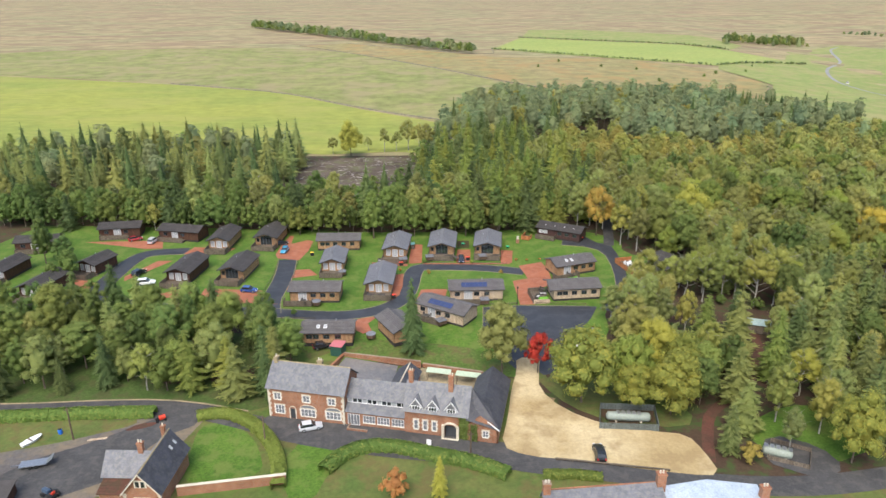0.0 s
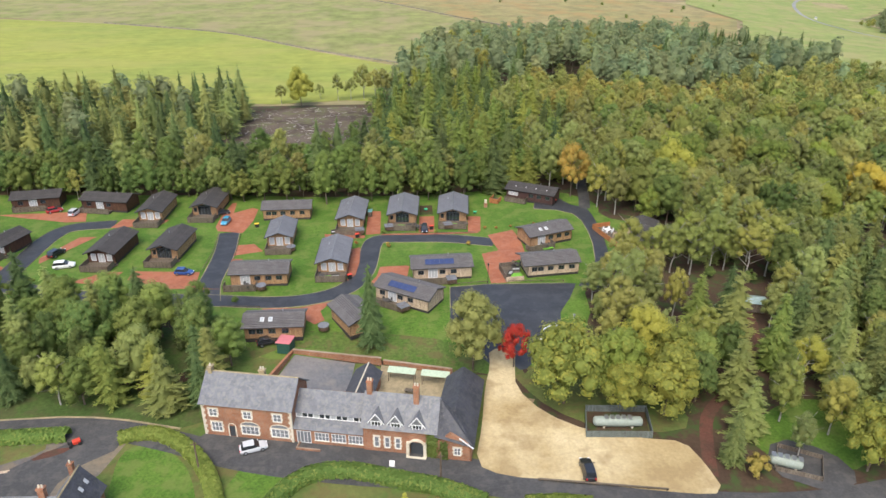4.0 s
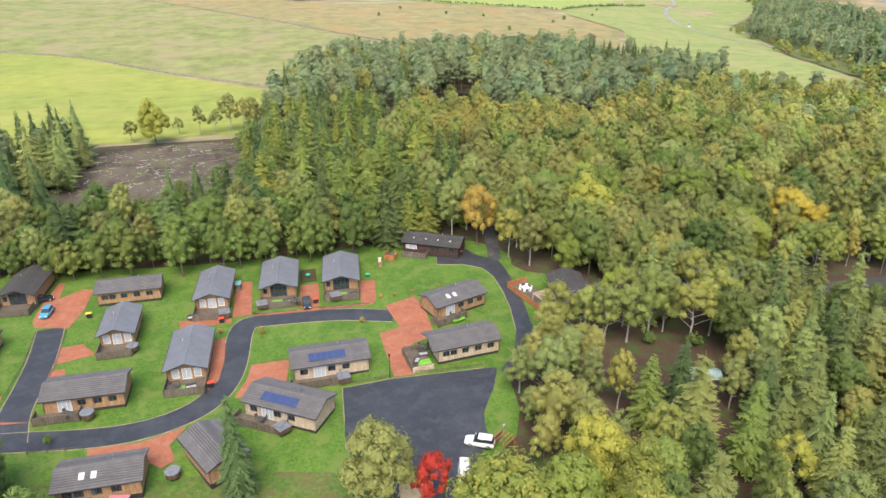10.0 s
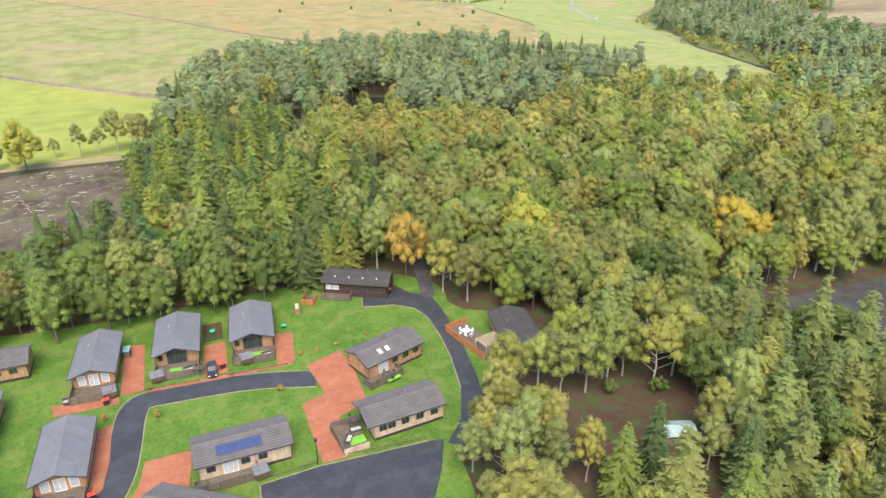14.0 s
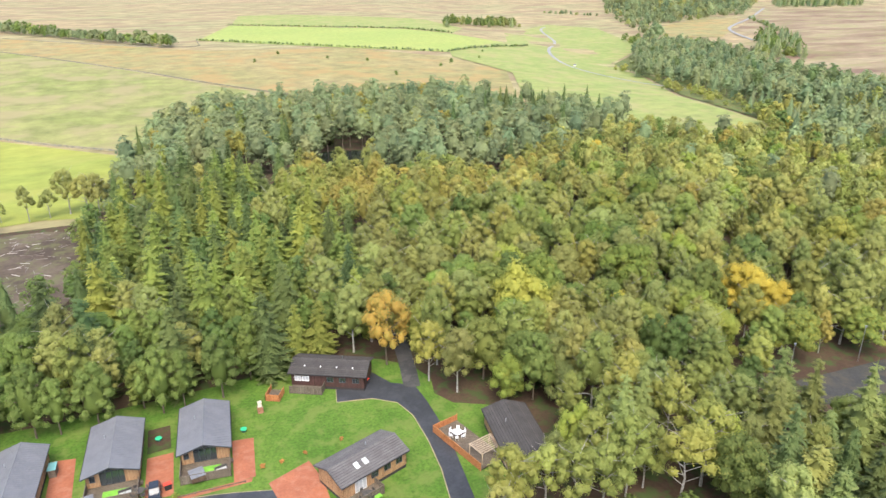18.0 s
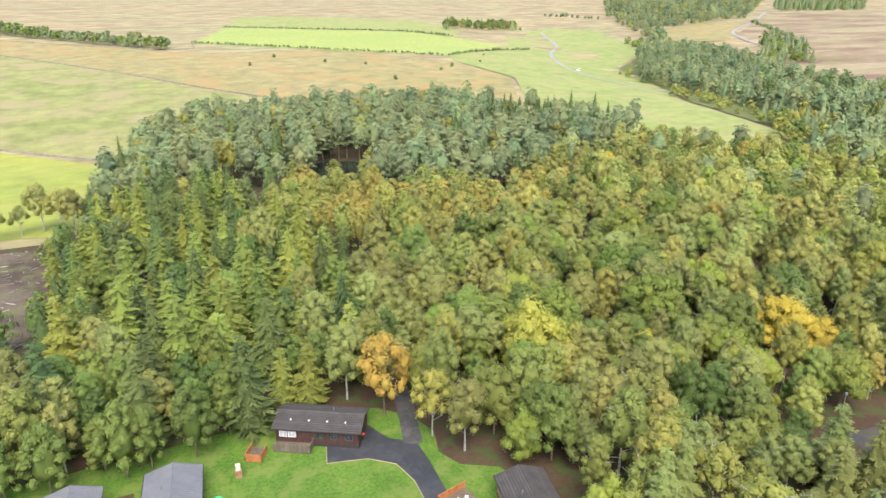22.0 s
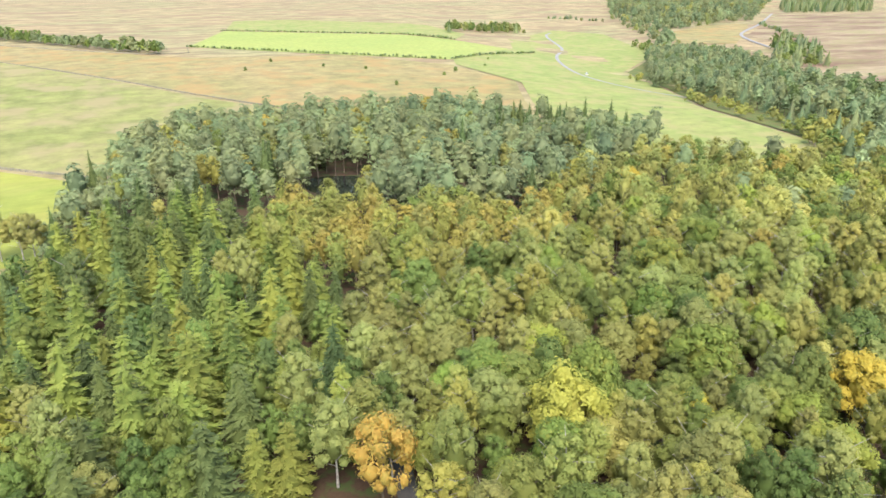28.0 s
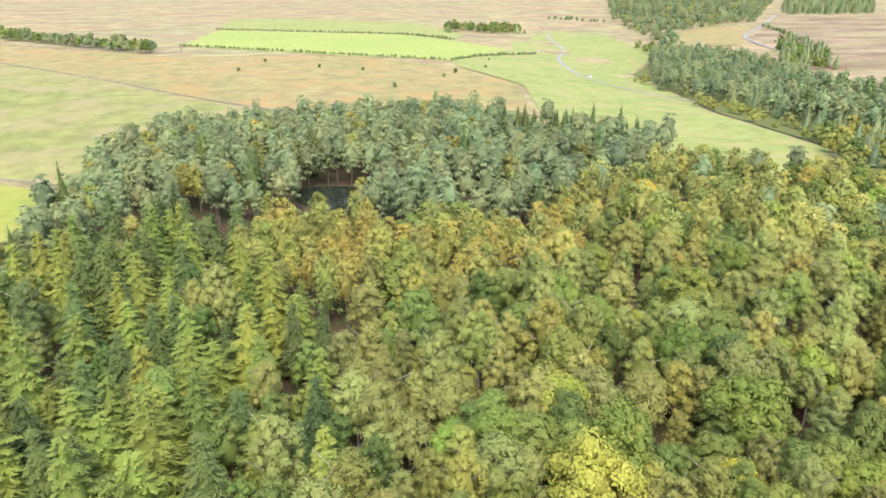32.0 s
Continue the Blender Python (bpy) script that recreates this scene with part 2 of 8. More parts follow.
M_GRAVEL = surface("pale_gravel", (0.38, 0.285, 0.14), (0.53, 0.43, 0.25), 0.07, 2.0, 0.95, c=(0.24, 0.165, 0.075), world_space=True, stain=0.55, grain=0.35)
M_PATH = surface("red_soil", (0.112, 0.046, 0.030), (0.086, 0.042, 0.027), 0.3, 3.0, 0.95, c=(0.053, 0.045, 0.022), world_space=True)
M_WETYARD = surface("wet_concrete", (0.19, 0.175, 0.16), (0.13, 0.13, 0.13), 0.15, 2.0, 0.35, c=(0.24, 0.21, 0.17), world_space=True, spec=0.5)
M_COURT = surface("court_asphalt", (0.034, 0.036, 0.035), (0.05, 0.048, 0.044), 0.1, 2.0, 0.8, world_space=True, c=(0.085, 0.07, 0.045))
M_KERB = surface("sandy_edging", (0.34, 0.27, 0.16), (0.24, 0.20, 0.12), 0.8, 6.0, 0.9, world_space=True)
M_SLATE = surface("roof_slate", (0.125, 0.128, 0.14), (0.165, 0.167, 0.178), 0.7, 4.0, 0.6, c=(0.22, 0.22, 0.19), spec=0.4, grain=0.4)
M_NET = plain("net_curtain", (0.15, 0.16, 0.17), 0.4)
M_MUD = surface("muddy_hardcore", (0.17, 0.14, 0.10), (0.11, 0.10, 0.092), 0.12, 1.5, 0.85, c=(0.20, 0.15, 0.09), world_space=True)
M_SLATE2 = surface("dark_slate", (0.045, 0.045, 0.052), (0.065, 0.065, 0.075), 0.6, 4.0, 0.55, c=(0.09, 0.09, 0.08))
# dark line on every course: the shadow below the tile lip, put into the colour
M_TILE = boards("grey_roof_tile", (0.125, 0.116, 0.112), (0.15, 0.140, 0.135), 0.1389, 0.65, 2, 0.2, (0.062, 0.058, 0.056))
M_TILE_D = boards("dark_roof_tile", (0.06, 0.055, 0.052), (0.085, 0.077, 0.070), 0.1389, 0.7, 2, 0.2, (0.032, 0.03, 0.028))
M_SEAM = surface("grey_sheet_roof", (0.132, 0.134, 0.145), (0.154, 0.156, 0.167), 0.4, 3.0, 0.45, c=(0.176, 0.176, 0.176), stain=0.3, spec=0.4, grain=0.18)
M_CEDAR = boards("cedar_boards", (0.34, 0.195, 0.098), (0.45, 0.285, 0.155), 0.16)
M_PALE = boards("pale_boards", (0.48, 0.365, 0.25), (0.58, 0.465, 0.34), 0.16)
M_BROWN = boards("brown_boards", (0.075, 0.035, 0.022), (0.115, 0.055, 0.034), 0.16)
M_MAROON = boards("maroon_boards", (0.062, 0.032, 0.027), (0.09, 0.046, 0.038), 0.16)
M_DECK = boards("deck_boards", (0.121, 0.098, 0.070), (0.172, 0.140, 0.105), 0.14)
M_FENCE = boards("weathered_pickets", (0.137, 0.112, 0.085), (0.198, 0.166, 0.130), 0.12)
M_NEWWOOD = boards("new_timber", (0.42, 0.16, 0.06), (0.50, 0.22, 0.09), 0.12)
M_PLINTH = plain("dark_plinth", (0.035, 0.03, 0.03), 0.8)
M_WHITE = plain("white_paint", (0.78, 0.78, 0.76), 0.45)
M_BLIND = plain("pale_blind", (0.42, 0.43, 0.43), 0.3)
M_GREYFRAME = plain("dark_frame", (0.05, 0.055, 0.06), 0.4)
M_GLASS = glazing("window_glass", (0.05, 0.06, 0.065))
M_SOLAR = surface("solar_cells", (0.035, 0.05, 0.12), (0.045, 0.062, 0.15), 1.0, 6.0, 0.18, spec=0.6)
M_STEEL = plain("galvanised_steel", (0.42, 0.43, 0.44), 0.4, 0.8)
M_BLACK = plain("black_rubber", (0.02, 0.02, 0.02), 0.7)
M_STONE = surface("dressed_stone", (0.56, 0.50, 0.38), (0.64, 0.58, 0.46), 0.6, 5.0, 0.85, c=(0.42, 0.38, 0.30))
M_BRICK = brickwork("orange_brick", (0.33, 0.138, 0.066), (0.25, 0.10, 0.05), (0.28, 0.21, 0.15))
M_BARK = surface("bark", (0.11, 0.085, 0.06), (0.17, 0.13, 0.10), 1.5, 8.0, 0.95, stretch=(1, 1, 0.3))
M_BIRCHBARK = surface("birch_bark", (0.40, 0.375, 0.33), (0.30, 0.28, 0.245), 1.2, 6.0, 0.8, c=(0.08, 0.07, 0.06), stretch=(0.5, 0.5, 1.6), stain=0.8)
M_WATER = plain("pond_water", (0.02, 0.025, 0.02), 0.03, 0.0, 0.6)
F_OAK = foliage("oak_leaves", (0.125, 0.180, 0.048), (0.195, 0.235, 0.060), (0.290, 0.280, 0.072), 0.12)
F_BIRCH = foliage("birch_leaves", (0.170, 0.205, 0.054), (0.270, 0.275, 0.072), (0.320, 0.300, 0.084), 0.12)
F_GREY = foliage("dull_birch_leaves", (0.175, 0.205, 0.066), (0.255, 0.265, 0.085), (0.30, 0.295, 0.095), 0.12)
F_GREEN = foliage("alder_leaves", (0.093, 0.146, 0.039), (0.146, 0.194, 0.048), (0.177, 0.203, 0.070), 0.12)
F_BRIGHT = foliage("maple_leaves", (0.165, 0.235, 0.048), (0.225, 0.275, 0.055), (0.36, 0.33, 0.07), 0.12)
F_TURN = foliage("turning_leaves", (0.155, 0.205, 0.045), (0.225, 0.245, 0.05), (0.42, 0.35, 0.055), 0.32, 0.45)
# copy of the birch leaves with extra brightness put into the colour, for eastern blocks
F_BRIGHTENED = foliage("brightened_birch_leaves", (0.215, 0.245, 0.074), (0.320, 0.320, 0.096), (0.360, 0.340, 0.102), 0.12)
F_LIME = foliage("lime_yellow_leaves", (0.30, 0.30, 0.06), (0.34, 0.33, 0.055), (0.38, 0.36, 0.07), 0.25, 0.25)
F_GOLD = foliage("golden_leaves", (0.33, 0.275, 0.065), (0.27, 0.25, 0.065), (0.38, 0.28, 0.07), 0.2, 0.6)
F_AMBER = foliage("amber_leaves", (0.43, 0.33, 0.05), (0.46, 0.36, 0.05), (0.40, 0.36, 0.07), 0.3, 0.25)
F_YELLOW = foliage("yellow_leaves", (0.40, 0.37, 0.06), (0.42, 0.38, 0.055), (0.30, 0.32, 0.07), 0.3, 0.25)
F_RUST = foliage("rust_leaves", (0.36, 0.215, 0.055), (0.40, 0.265, 0.055), (0.22, 0.25, 0.06), 0.45, 0.25)
F_RED = foliage("scarlet_leaves", (0.45, 0.045, 0.03), (0.42, 0.04, 0.028), (0.30, 0.06, 0.03), 0.35, 0.25)
F_SPRUCE = foliage("spruce_needles", (0.077, 0.120, 0.045), (0.122, 0.161, 0.054), (0.153, 0.189, 0.068), 0.15)
F_FIR = foliage("fir_needles", (0.150, 0.190, 0.063), (0.220, 0.242, 0.075), (0.260, 0.261, 0.092), 0.15)
F_LARCH = foliage("larch_needles", (0.165, 0.215, 0.052), (0.235, 0.27, 0.06), (0.30, 0.29, 0.075), 0.15)
# grey-green needles, paled a little: some distance haze is put into this colour
F_PINE = foliage("hazed_pine_needles", (0.151, 0.202, 0.103), (0.207, 0.246, 0.118), (0.246, 0.274, 0.134), 0.15)
F_HEDGE = foliage("hedge_leaves", (0.13, 0.195, 0.0405), (0.162, 0.218, 0.0473), (0.324, 0.321, 0.081), 0.2)
F_BUSH = foliage("orange_shrub_leaves", (0.38, 0.17, 0.06), (0.42, 0.20, 0.06), (0.36, 0.26, 0.08), 0.3, 0.25)


# ---- helpers for building ----
def smooth_step(v):
    v = min(1.0, max(0.0, v))
    return v * v * (3 - 2 * v)


def height(x, y):
    """The lie of the land: a level terrace, lower ground before it and to the east, moor that rises far off, a valley."""
    low = -2.0 * smooth_step((97 - y) / 20)
    east = -3.5 * smooth_step((x - 62) / 60) * smooth_step((190 - y) / 70)
    z = min(low, east)
    z += 45 * max(0.0, (y - 900) / 4000) ** 1.15
    z -= 13 * smooth_step((x - 0.28 * y - 120) / 180) * smooth_step((y - 230) / 300) * (1 - smooth_step((y - 1300) / 900))
    return z


def mesh_from(name, verts, faces, material, smooth=False):
    me = bpy.data.meshes.new(name)
    me.from_pydata([tuple(v) for v in verts], [], [tuple(f) for f in faces])
    me.materials.append(material)
    if smooth:
        me.shade_smooth()
    return me


def part(name, bm, material, parent=None, label="", smooth=False):
    me = bpy.data.meshes.new(name)
    bm.normal_update()
    bm.to_mesh(me)
    bm.free()
    me.materials.append(material)
    if smooth:
        me.shade_smooth()
    ob = new(name, me)
    ob.parent = parent
    return tagged(ob, label)


def thing(name, m, label, category, group="", kind=""):
    ob = new(name)
    ob.empty_display_size = 0.2
    ob.matrix_basis = m
    return tagged(ob, label, category, group, kind)


def box(bm, x0, y0, z0, x1, y1, z1, m=None):
    cs = [Vector((x, y, z)) for z in (z0, z1) for x, y in ((x0, y0), (x1, y0), (x1, y1), (x0, y1))]
    if m is not None:
        cs = [m @ c for c in cs]
    v = [bm.verts.new(c) for c in cs]
    for f in ((3, 2, 1, 0), (4, 5, 6, 7), (0, 1, 5, 4), (1, 2, 6, 5), (2, 3, 7, 6), (3, 0, 4, 7)):
        bm.faces.new([v[i] for i in f])
    return v


def boxes(*rows, m=None, bevel=0.0):
    bm = bmesh.new()
    for r in rows:
        box(bm, *r, m=m)
    if bevel:
        bmesh.ops.bevel(bm, geom=bm.edges[:], offset=bevel, segments=1, affect="EDGES")
    return bm


def prism(outline, y0, y1, m=None):
    """An outline in x and z drawn out from y0 to y1."""
    bm = bmesh.new()
    a = [bm.verts.new((x, y0, z)) for x, z in outline]
    b = [bm.verts.new((x, y1, z)) for x, z in outline]
    n = len(a)
    bm.faces.new(a)
    bm.faces.new(b[::-1])
    for i in range(n):
        bm.faces.new((a[(i + 1) % n], a[i], b[i], b[(i + 1) % n]))
    if m is not None:
        bmesh.ops.transform(bm, matrix=m, verts=bm.verts)
    bmesh.ops.recalc_face_normals(bm, faces=bm.faces)
    return bm


def tube(bm, a, b, r0, r1, sides=6):
    a, b = Vector(a), Vector(b)
    q = (b - a).to_track_quat("Z", "Y")
    rings = []
    for p, r in ((a, r0), (b, r1)):
        rings.append([bm.verts.new(p + q @ Vector((r * math.cos(k * math.tau / sides), r * math.sin(k * math.tau / sides), 0))) for k in range(sides)])
    for k in range(sides):
        bm.faces.new((rings[0][k], rings[0][(k + 1) % sides], rings[1][(k + 1) % sides], rings[1][k]))
    bm.faces.new(rings[0][::-1])
    bm.faces.new(rings[1])


def rounded(points, closed=True, times=2):
    """Corner cutting, for the soft outlines of lawns and roads."""
    p = [Vector((x, y)) for x, y in points]
    for _ in range(times):
        out = []
        for i in range(len(p) if closed else len(p) - 1):
            a, b = p[i], p[(i + 1) % len(p)]
            out += [a * 0.75 + b * 0.25, a * 0.25 + b * 0.75]
        p = out if closed else [p[0]] + out + [p[-1]]
    return [(v.x, v.y) for v in p]


def ribbon(line, width):
    """The outline of a road along a line; width may be a list."""
    p = [Vector(q) for q in line]
    left, right = [], []
    for i, q in enumerate(p):
        d = (p[min(i + 1, len(p) - 1)] - p[max(i - 1, 0)]).normalized()
        w = (width[i] if isinstance(width, list) else width) / 2
        n = Vector((-d.y, d.x)) * w
        left.append(q + n)
        right.append(q - n)
    return [(v.x, v.y) for v in left + right[::-1]]


def draped(name, outline, lift, step, material, label="", category="ground", kind="structure", parent=None, thick=0.0):
    """A sheet with that outline that lies on the land."""
    bm = bmesh.new()
    bm.faces.new([bm.verts.new((x, y, 0)) for x, y in outline])
    bm.normal_update()
    bmesh.ops.triangulate(bm, faces=bm.faces[:])
    xs, ys = [p[0] for p in outline], [p[1] for p in outline]
    for axis, lo, hi in ((0, min(xs), max(xs)), (1, min(ys), max(ys))):
        k = math.floor(lo / step) + 1
        while k * step < hi:
            co, no = [0, 0, 0], [0, 0, 0]
            co[axis], no[axis] = k * step, 1
            bmesh.ops.bisect_plane(bm, geom=bm.verts[:] + bm.edges[:] + bm.faces[:], plane_co=co, plane_no=no)
            k += 1
    if thick:
        edge = [e for e in bm.edges if len(e.link_faces) == 1]
        made = bmesh.ops.extrude_edge_only(bm, edges=edge)
        low = {v for v in made["geom"] if isinstance(v, bmesh.types.BMVert)}
    for v in bm.verts:
        v.co.z = height(v.co.x, v.co.y) + lift - (thick if thick and v in low else 0)
    bmesh.ops.recalc_face_normals(bm, faces=bm.faces)
    up = sum(f.normal.z * f.calc_area() for f in bm.faces)
    if up < 0:
        bmesh.ops.reverse_faces(bm, faces=bm.faces)
    ob = part(name, bm, material, parent)
    return tagged(ob, label, category, kind=kind) if not parent else ob


def inside(p, poly):
    x, y = p
    hit = False
    for i in range(len(poly)):
        (x0, y0), (x1, y1) = poly[i], poly[i - 1]
        if (y0 > y) != (y1 > y) and x < (x1 - x0) * (y - y0) / (y1 - y0) + x0:
            hit = not hit
    return hit


def kerb(name, line, closed=False, width=0.16, high=0.14, label="pale sandy concrete edging along the asphalt"):
    p = [Vector(q) for q in line]
    bm = bmesh.new()
    rows = []
    n = len(p)
    for i, q in enumerate(p):
        a, b = (p[(i - 1) % n], p[(i + 1) % n]) if closed else (p[max(i - 1, 0)], p[min(i + 1, n - 1)])
        d = (b - a).normalized()
        o = Vector((-d.y, d.x)) * width / 2
        z = height(q.x, q.y)
        rows.append([bm.verts.new((*(q + o), z)), bm.verts.new((*(q + o * 0.8), z + high)), bm.verts.new((*(q - o * 0.8), z + high)), bm.verts.new((*(q - o), z))])
    for i in range(n if closed else n - 1):
        a, b = rows[i], rows[(i + 1) % n]
        for k in range(3):
            bm.faces.new((a[k], a[k + 1], b[k + 1], b[k]))
    bmesh.ops.recalc_face_normals(bm, faces=bm.faces)
    return tagged(part(name, bm, M_KERB), label, "kerb", kind="structure")


# ---- the land ----
def grid_lines(lo, hi, step, low_end, high_end):
    a = list(np.arange(lo, hi + 0.1, step))
    s, v = step, hi
    while v < high_end:
        s *= 1.22
        v += s
        a.append(min(v, high_end))
    s, v = step, lo
    while v > low_end:
        s *= 1.22
        v -= s
        a.insert(0, max(v, low_end))
    return a


gx, gy = grid_lines(-132, 180, 4, -4800, 4800), grid_lines(20, 360, 4, -3000, 4900)
me = mesh_from("ground", [(x, y, height(x, y)) for y in gy for x in gx],
               [(j * len(gx) + i, j * len(gx) + i + 1, (j + 1) * len(gx) + i + 1, (j + 1) * len(gx) + i) for j in range(len(gy) - 1) for i in range(len(gx) - 1)], M_MOOR, True)
tagged(new("ground", me), "tan and ochre open moorland reaching to the horizon", "ground", kind="structure")

WOOD = [(-130, 72), (-40, 74), (-34, 86), (-26, 88), (20, 70), (14, 60), (16, 46), (40, 38), (75, 30), (300, 30), (330, 180), (250, 235), (228, 262), (224, 318), (210, 352),
        (184, 384), (165, 408), (128, 406), (85, 410), (50, 400), (24, 375), (11, 312), (4, 282), (-2, 268), (-60, 270), (-130, 264), (-260, 264), (-260, 72)]
draped("woodland_floor", WOOD, 0.05, 4, M_FLOOR, "brown leaf litter and dark soil under the trees", "ground")
LODGE_PARK = [(-128, 106), (-60, 105), (-38, 98), (-31, 86), (-5, 83.5), (14, 80), (20, 77), (28, 84), (36, 90), (38, 104), (44, 108), (49, 117), (62, 116), (63, 134), (53, 140), (56, 150), (47, 160), (28, 163), (24, 161),
              (-15, 161), (-42, 166), (-70, 169), (-110, 174), (-128, 174)]
draped("lawn", rounded(LODGE_PARK, True, 1), 0.09, 4, M_LAWN, "bright green mown lawn between the lodges", "lawn")
draped("meadow", [(-420, 268), (-206, 268), (-120, 270), (-62, 276), (-44, 272), (-14, 276), (0, 272), (8, 305), (16, 345), (-35, 400), (-97, 480), (-196, 537), (-370, 610), (-560, 640)], 0.14, 30, M_MEADOW, "bright yellow-green mown meadow beyond the wood", "field")
draped("hill_pasture", [(-580, 650), (-370, 615), (-196, 542), (-97, 485), (-30, 402), (16, 350), (22, 374), (50, 402), (85, 412), (128, 408), (138, 412), (124, 440), (75, 520), (22, 640), (-80, 840), (-190, 920), (-420, 900), (-640, 800)], 0.19, 30, M_HILL, "green and straw-coloured hill pasture with worn patches", "field")
draped("bent_grass_field", [(-88, 850), (24, 645), (78, 522), (126, 442), (140, 411), (165, 410), (186, 386), (210, 354), (240, 430), (278, 505), (280, 610), (225, 725), (95, 760), (60, 800), (-90, 985), (-150, 940)], 0.24, 30, M_OCHRE, "ochre and rust-coloured bent grass field", "field")
draped("sown_field", [(103, 870), (215, 735), (298, 645), (439, 735), (396, 842), (362, 925), (170, 1070)], 0.29, 30, M_FIELD, "even light green sown field inside a hedge", "field")
draped("upper_field", [(175, 1085), (365, 940), (400, 850), (470, 960), (470, 1090), (300, 1260), (215, 1260)], 0.34, 30, M_PASTURE, "pale green upper field behind the hedge", "field")
draped("pasture", [(212, 352), (226, 318), (230, 262), (252, 238), (300, 290), (335, 390), (400, 495), (440, 590), (575, 706), (700, 960), (669, 1050), (520, 930), (436, 776), (300, 648), (284, 610), (280, 500), (242, 425)], 0.39, 30, M_PASTURE, "light green sheep-cropped pasture on a slope", "field")
draped("heather_moor", [(600, 600), (690, 680), (793, 716), (880, 856), (1353, 1211), (1640, 1160), (1700, 900), (1500, 700), (900, 300), (480, 330), (560, 480)], 0.44, 30, M_HEATH, "red-brown heather moor with straw patches", "field")
draped("valley_bank", [(252, 238), (330, 185), (420, 250), (480, 330), (560, 480), (600, 600), (575, 700), (440, 585), (402, 492), (338, 388), (302, 288)], 0.49, 30, M_ROUGH, "rough olive grass on the banks of a small valley", "field")
draped("felled_clearing", rounded([(-56, 200), (-36, 190), (-12, 196), (0, 225), (-2, 255), (-12, 267), (-52, 262), (-58, 232)]), 0.12, 8, M_FELLED, "dark churned soil with pale brash where trees were felled", "ground")
draped("bare_glade", rounded([(50, 103), (55, 109), (67, 107), (79, 102), (79, 95), (64.5, 91), (52, 96)]), 0.10, 4, M_FLOOR, "reddish brown bare soil in a glade under birches", "ground")
draped("hotel_lawn", [(-130, 40), (80, 30), (80, 46), (36, 44), (12, 50), (9, 56), (11, 66), (16, 78), (-31, 87), (-36, 74), (-60, 76), (-130, 77)], 0.075, 4, M_ROUGH, "olive green rough grass round the old brick building", "lawn")

draped("grass_bank", [(-33, 83), (-22, 88.6), (-5, 84), (8, 79.5), (14, 77.5), (20, 77), (17, 82), (6, 88), (-6, 91), (-22, 93), (-36, 96)], 0.115, 4, M_BANK, "mottled grass bank between the brick building and the lodges", "lawn")

M_LANE = surface("pale_lane", (0.27, 0.265, 0.255), (0.22, 0.215, 0.21), 0.1, 1.0, 0.85, world_space=True)

# ---- roads and paving ----
LOT = [(10.1, 106.3), (18.2, 106.7), (34.4, 105.5), (36.8, 104.9), (34, 99.2), (30.6, 94), (29.8, 90.8), (30, 88.5), (26.5, 85), (20.5, 78.5), (18.2, 78), (15, 79), (11, 86), (8.5, 92.1), (9.2, 98)]
draped("car_park", LOT, 0.13, 4, M_ASPHALT, "smooth dark new asphalt of a small car park", "road")
kerb("car_park_edging", LOT[:3])
kerb("car_park_edging", LOT[-3:] + LOT[:1])
MAIN = rounded([(-84.5, 117.4), (-72, 112.5), (-58, 108.5), (-39.8, 106.4), (-28.6, 103.9), (-20.8, 103.6), (-14.4, 105.6), (-10.3, 109), (-7.6, 115), (-6.6, 122), (-5.9, 129), (-4.3, 132.6), (2.2, 132.1), (13.1, 130.9), (23.2, 127.3)], False, 2)
ROADS = [("lodge_road", MAIN, 4.6), ("side_road", rounded([(-39, 105), (-40.4, 112.7), (-39.9, 120.1), (-39.6, 128.5), (-40.4, 140)], False), 4.8),
         ("west_road", rounded([(-128, 111), (-103, 112.1), (-88.8, 115.1), (-84.8, 119), (-84.2, 130.6), (-83.5, 142), (-80.8, 148), (-70, 148.5)], False), 5.0)]
for k, (n, line, w) in enumerate(ROADS):
    o = ribbon(line, w)
    draped(n, o, 0.132 + 0.004 * k, 8, M_ASPHALT, "dark new asphalt lane winding between the lodges", "road")
    half = len(o) // 2
    kerb(n + "_edging", o[:half])
    kerb(n + "_edging", o[half:])
BARN_ROAD = [(38.9, 152.8), (37.4, 147.1), (43.3, 145.6), (46.8, 142.6), (47.8, 138), (47.4, 131), (46.4, 124), (44.3, 115.3), (41, 108), (37, 104), (40, 101.5), (45, 108), (48, 116.1), (50.9, 130.9), (51.6, 141), (51.6, 146.4), (48, 148.9), (45.7, 154.8)]
draped("upper_road", BARN_ROAD, 0.135, 8, M_ASPHALT, "dark new asphalt lane up to the long dark lodge", "road")
kerb("upper_road_edging", BARN_ROAD[:8])
draped("forest_track", ribbon(rounded([(51, 146), (53.8, 156), (57, 172), (66, 190)], False), 3.0), 0.14, 6, M_OLDROAD, "worn grey-brown track into the wood", "road")
def paved(*outline):
    draped("red_paving", outline, 0.15 + 0.003 * (len(outline) % 3), 8, M_PAVING, "brick-red block paving of a lodge drive", "pavement")


paved((22.4, 131.6), (29, 134), (29.8, 128.9), (29.2, 118), (24, 116.1), (22.6, 106.9), (19.0, 107), (19.3, 121.4), (23.5, 122.7))
paved((19.2, 143.9), (22.5, 143.3), (21, 133.9), (17.9, 133.9))
paved((6.8, 145), (10.6, 144.9), (9.7, 134.9), (5.8, 135.2))
paved((-6.2, 150.4), (-3, 149.7), (-3.6, 135.2), (-7.2, 135))
paved((-17.2, 136.5), (-8.2, 134.8), (-7.4, 134.9), (-7.4, 133), (-16.8, 133.4))
paved((-3.4, 135), (9.7, 134.4), (20.6, 133.8), (20.2, 133.0), (8.8, 133.4), (-3.2, 134.4))
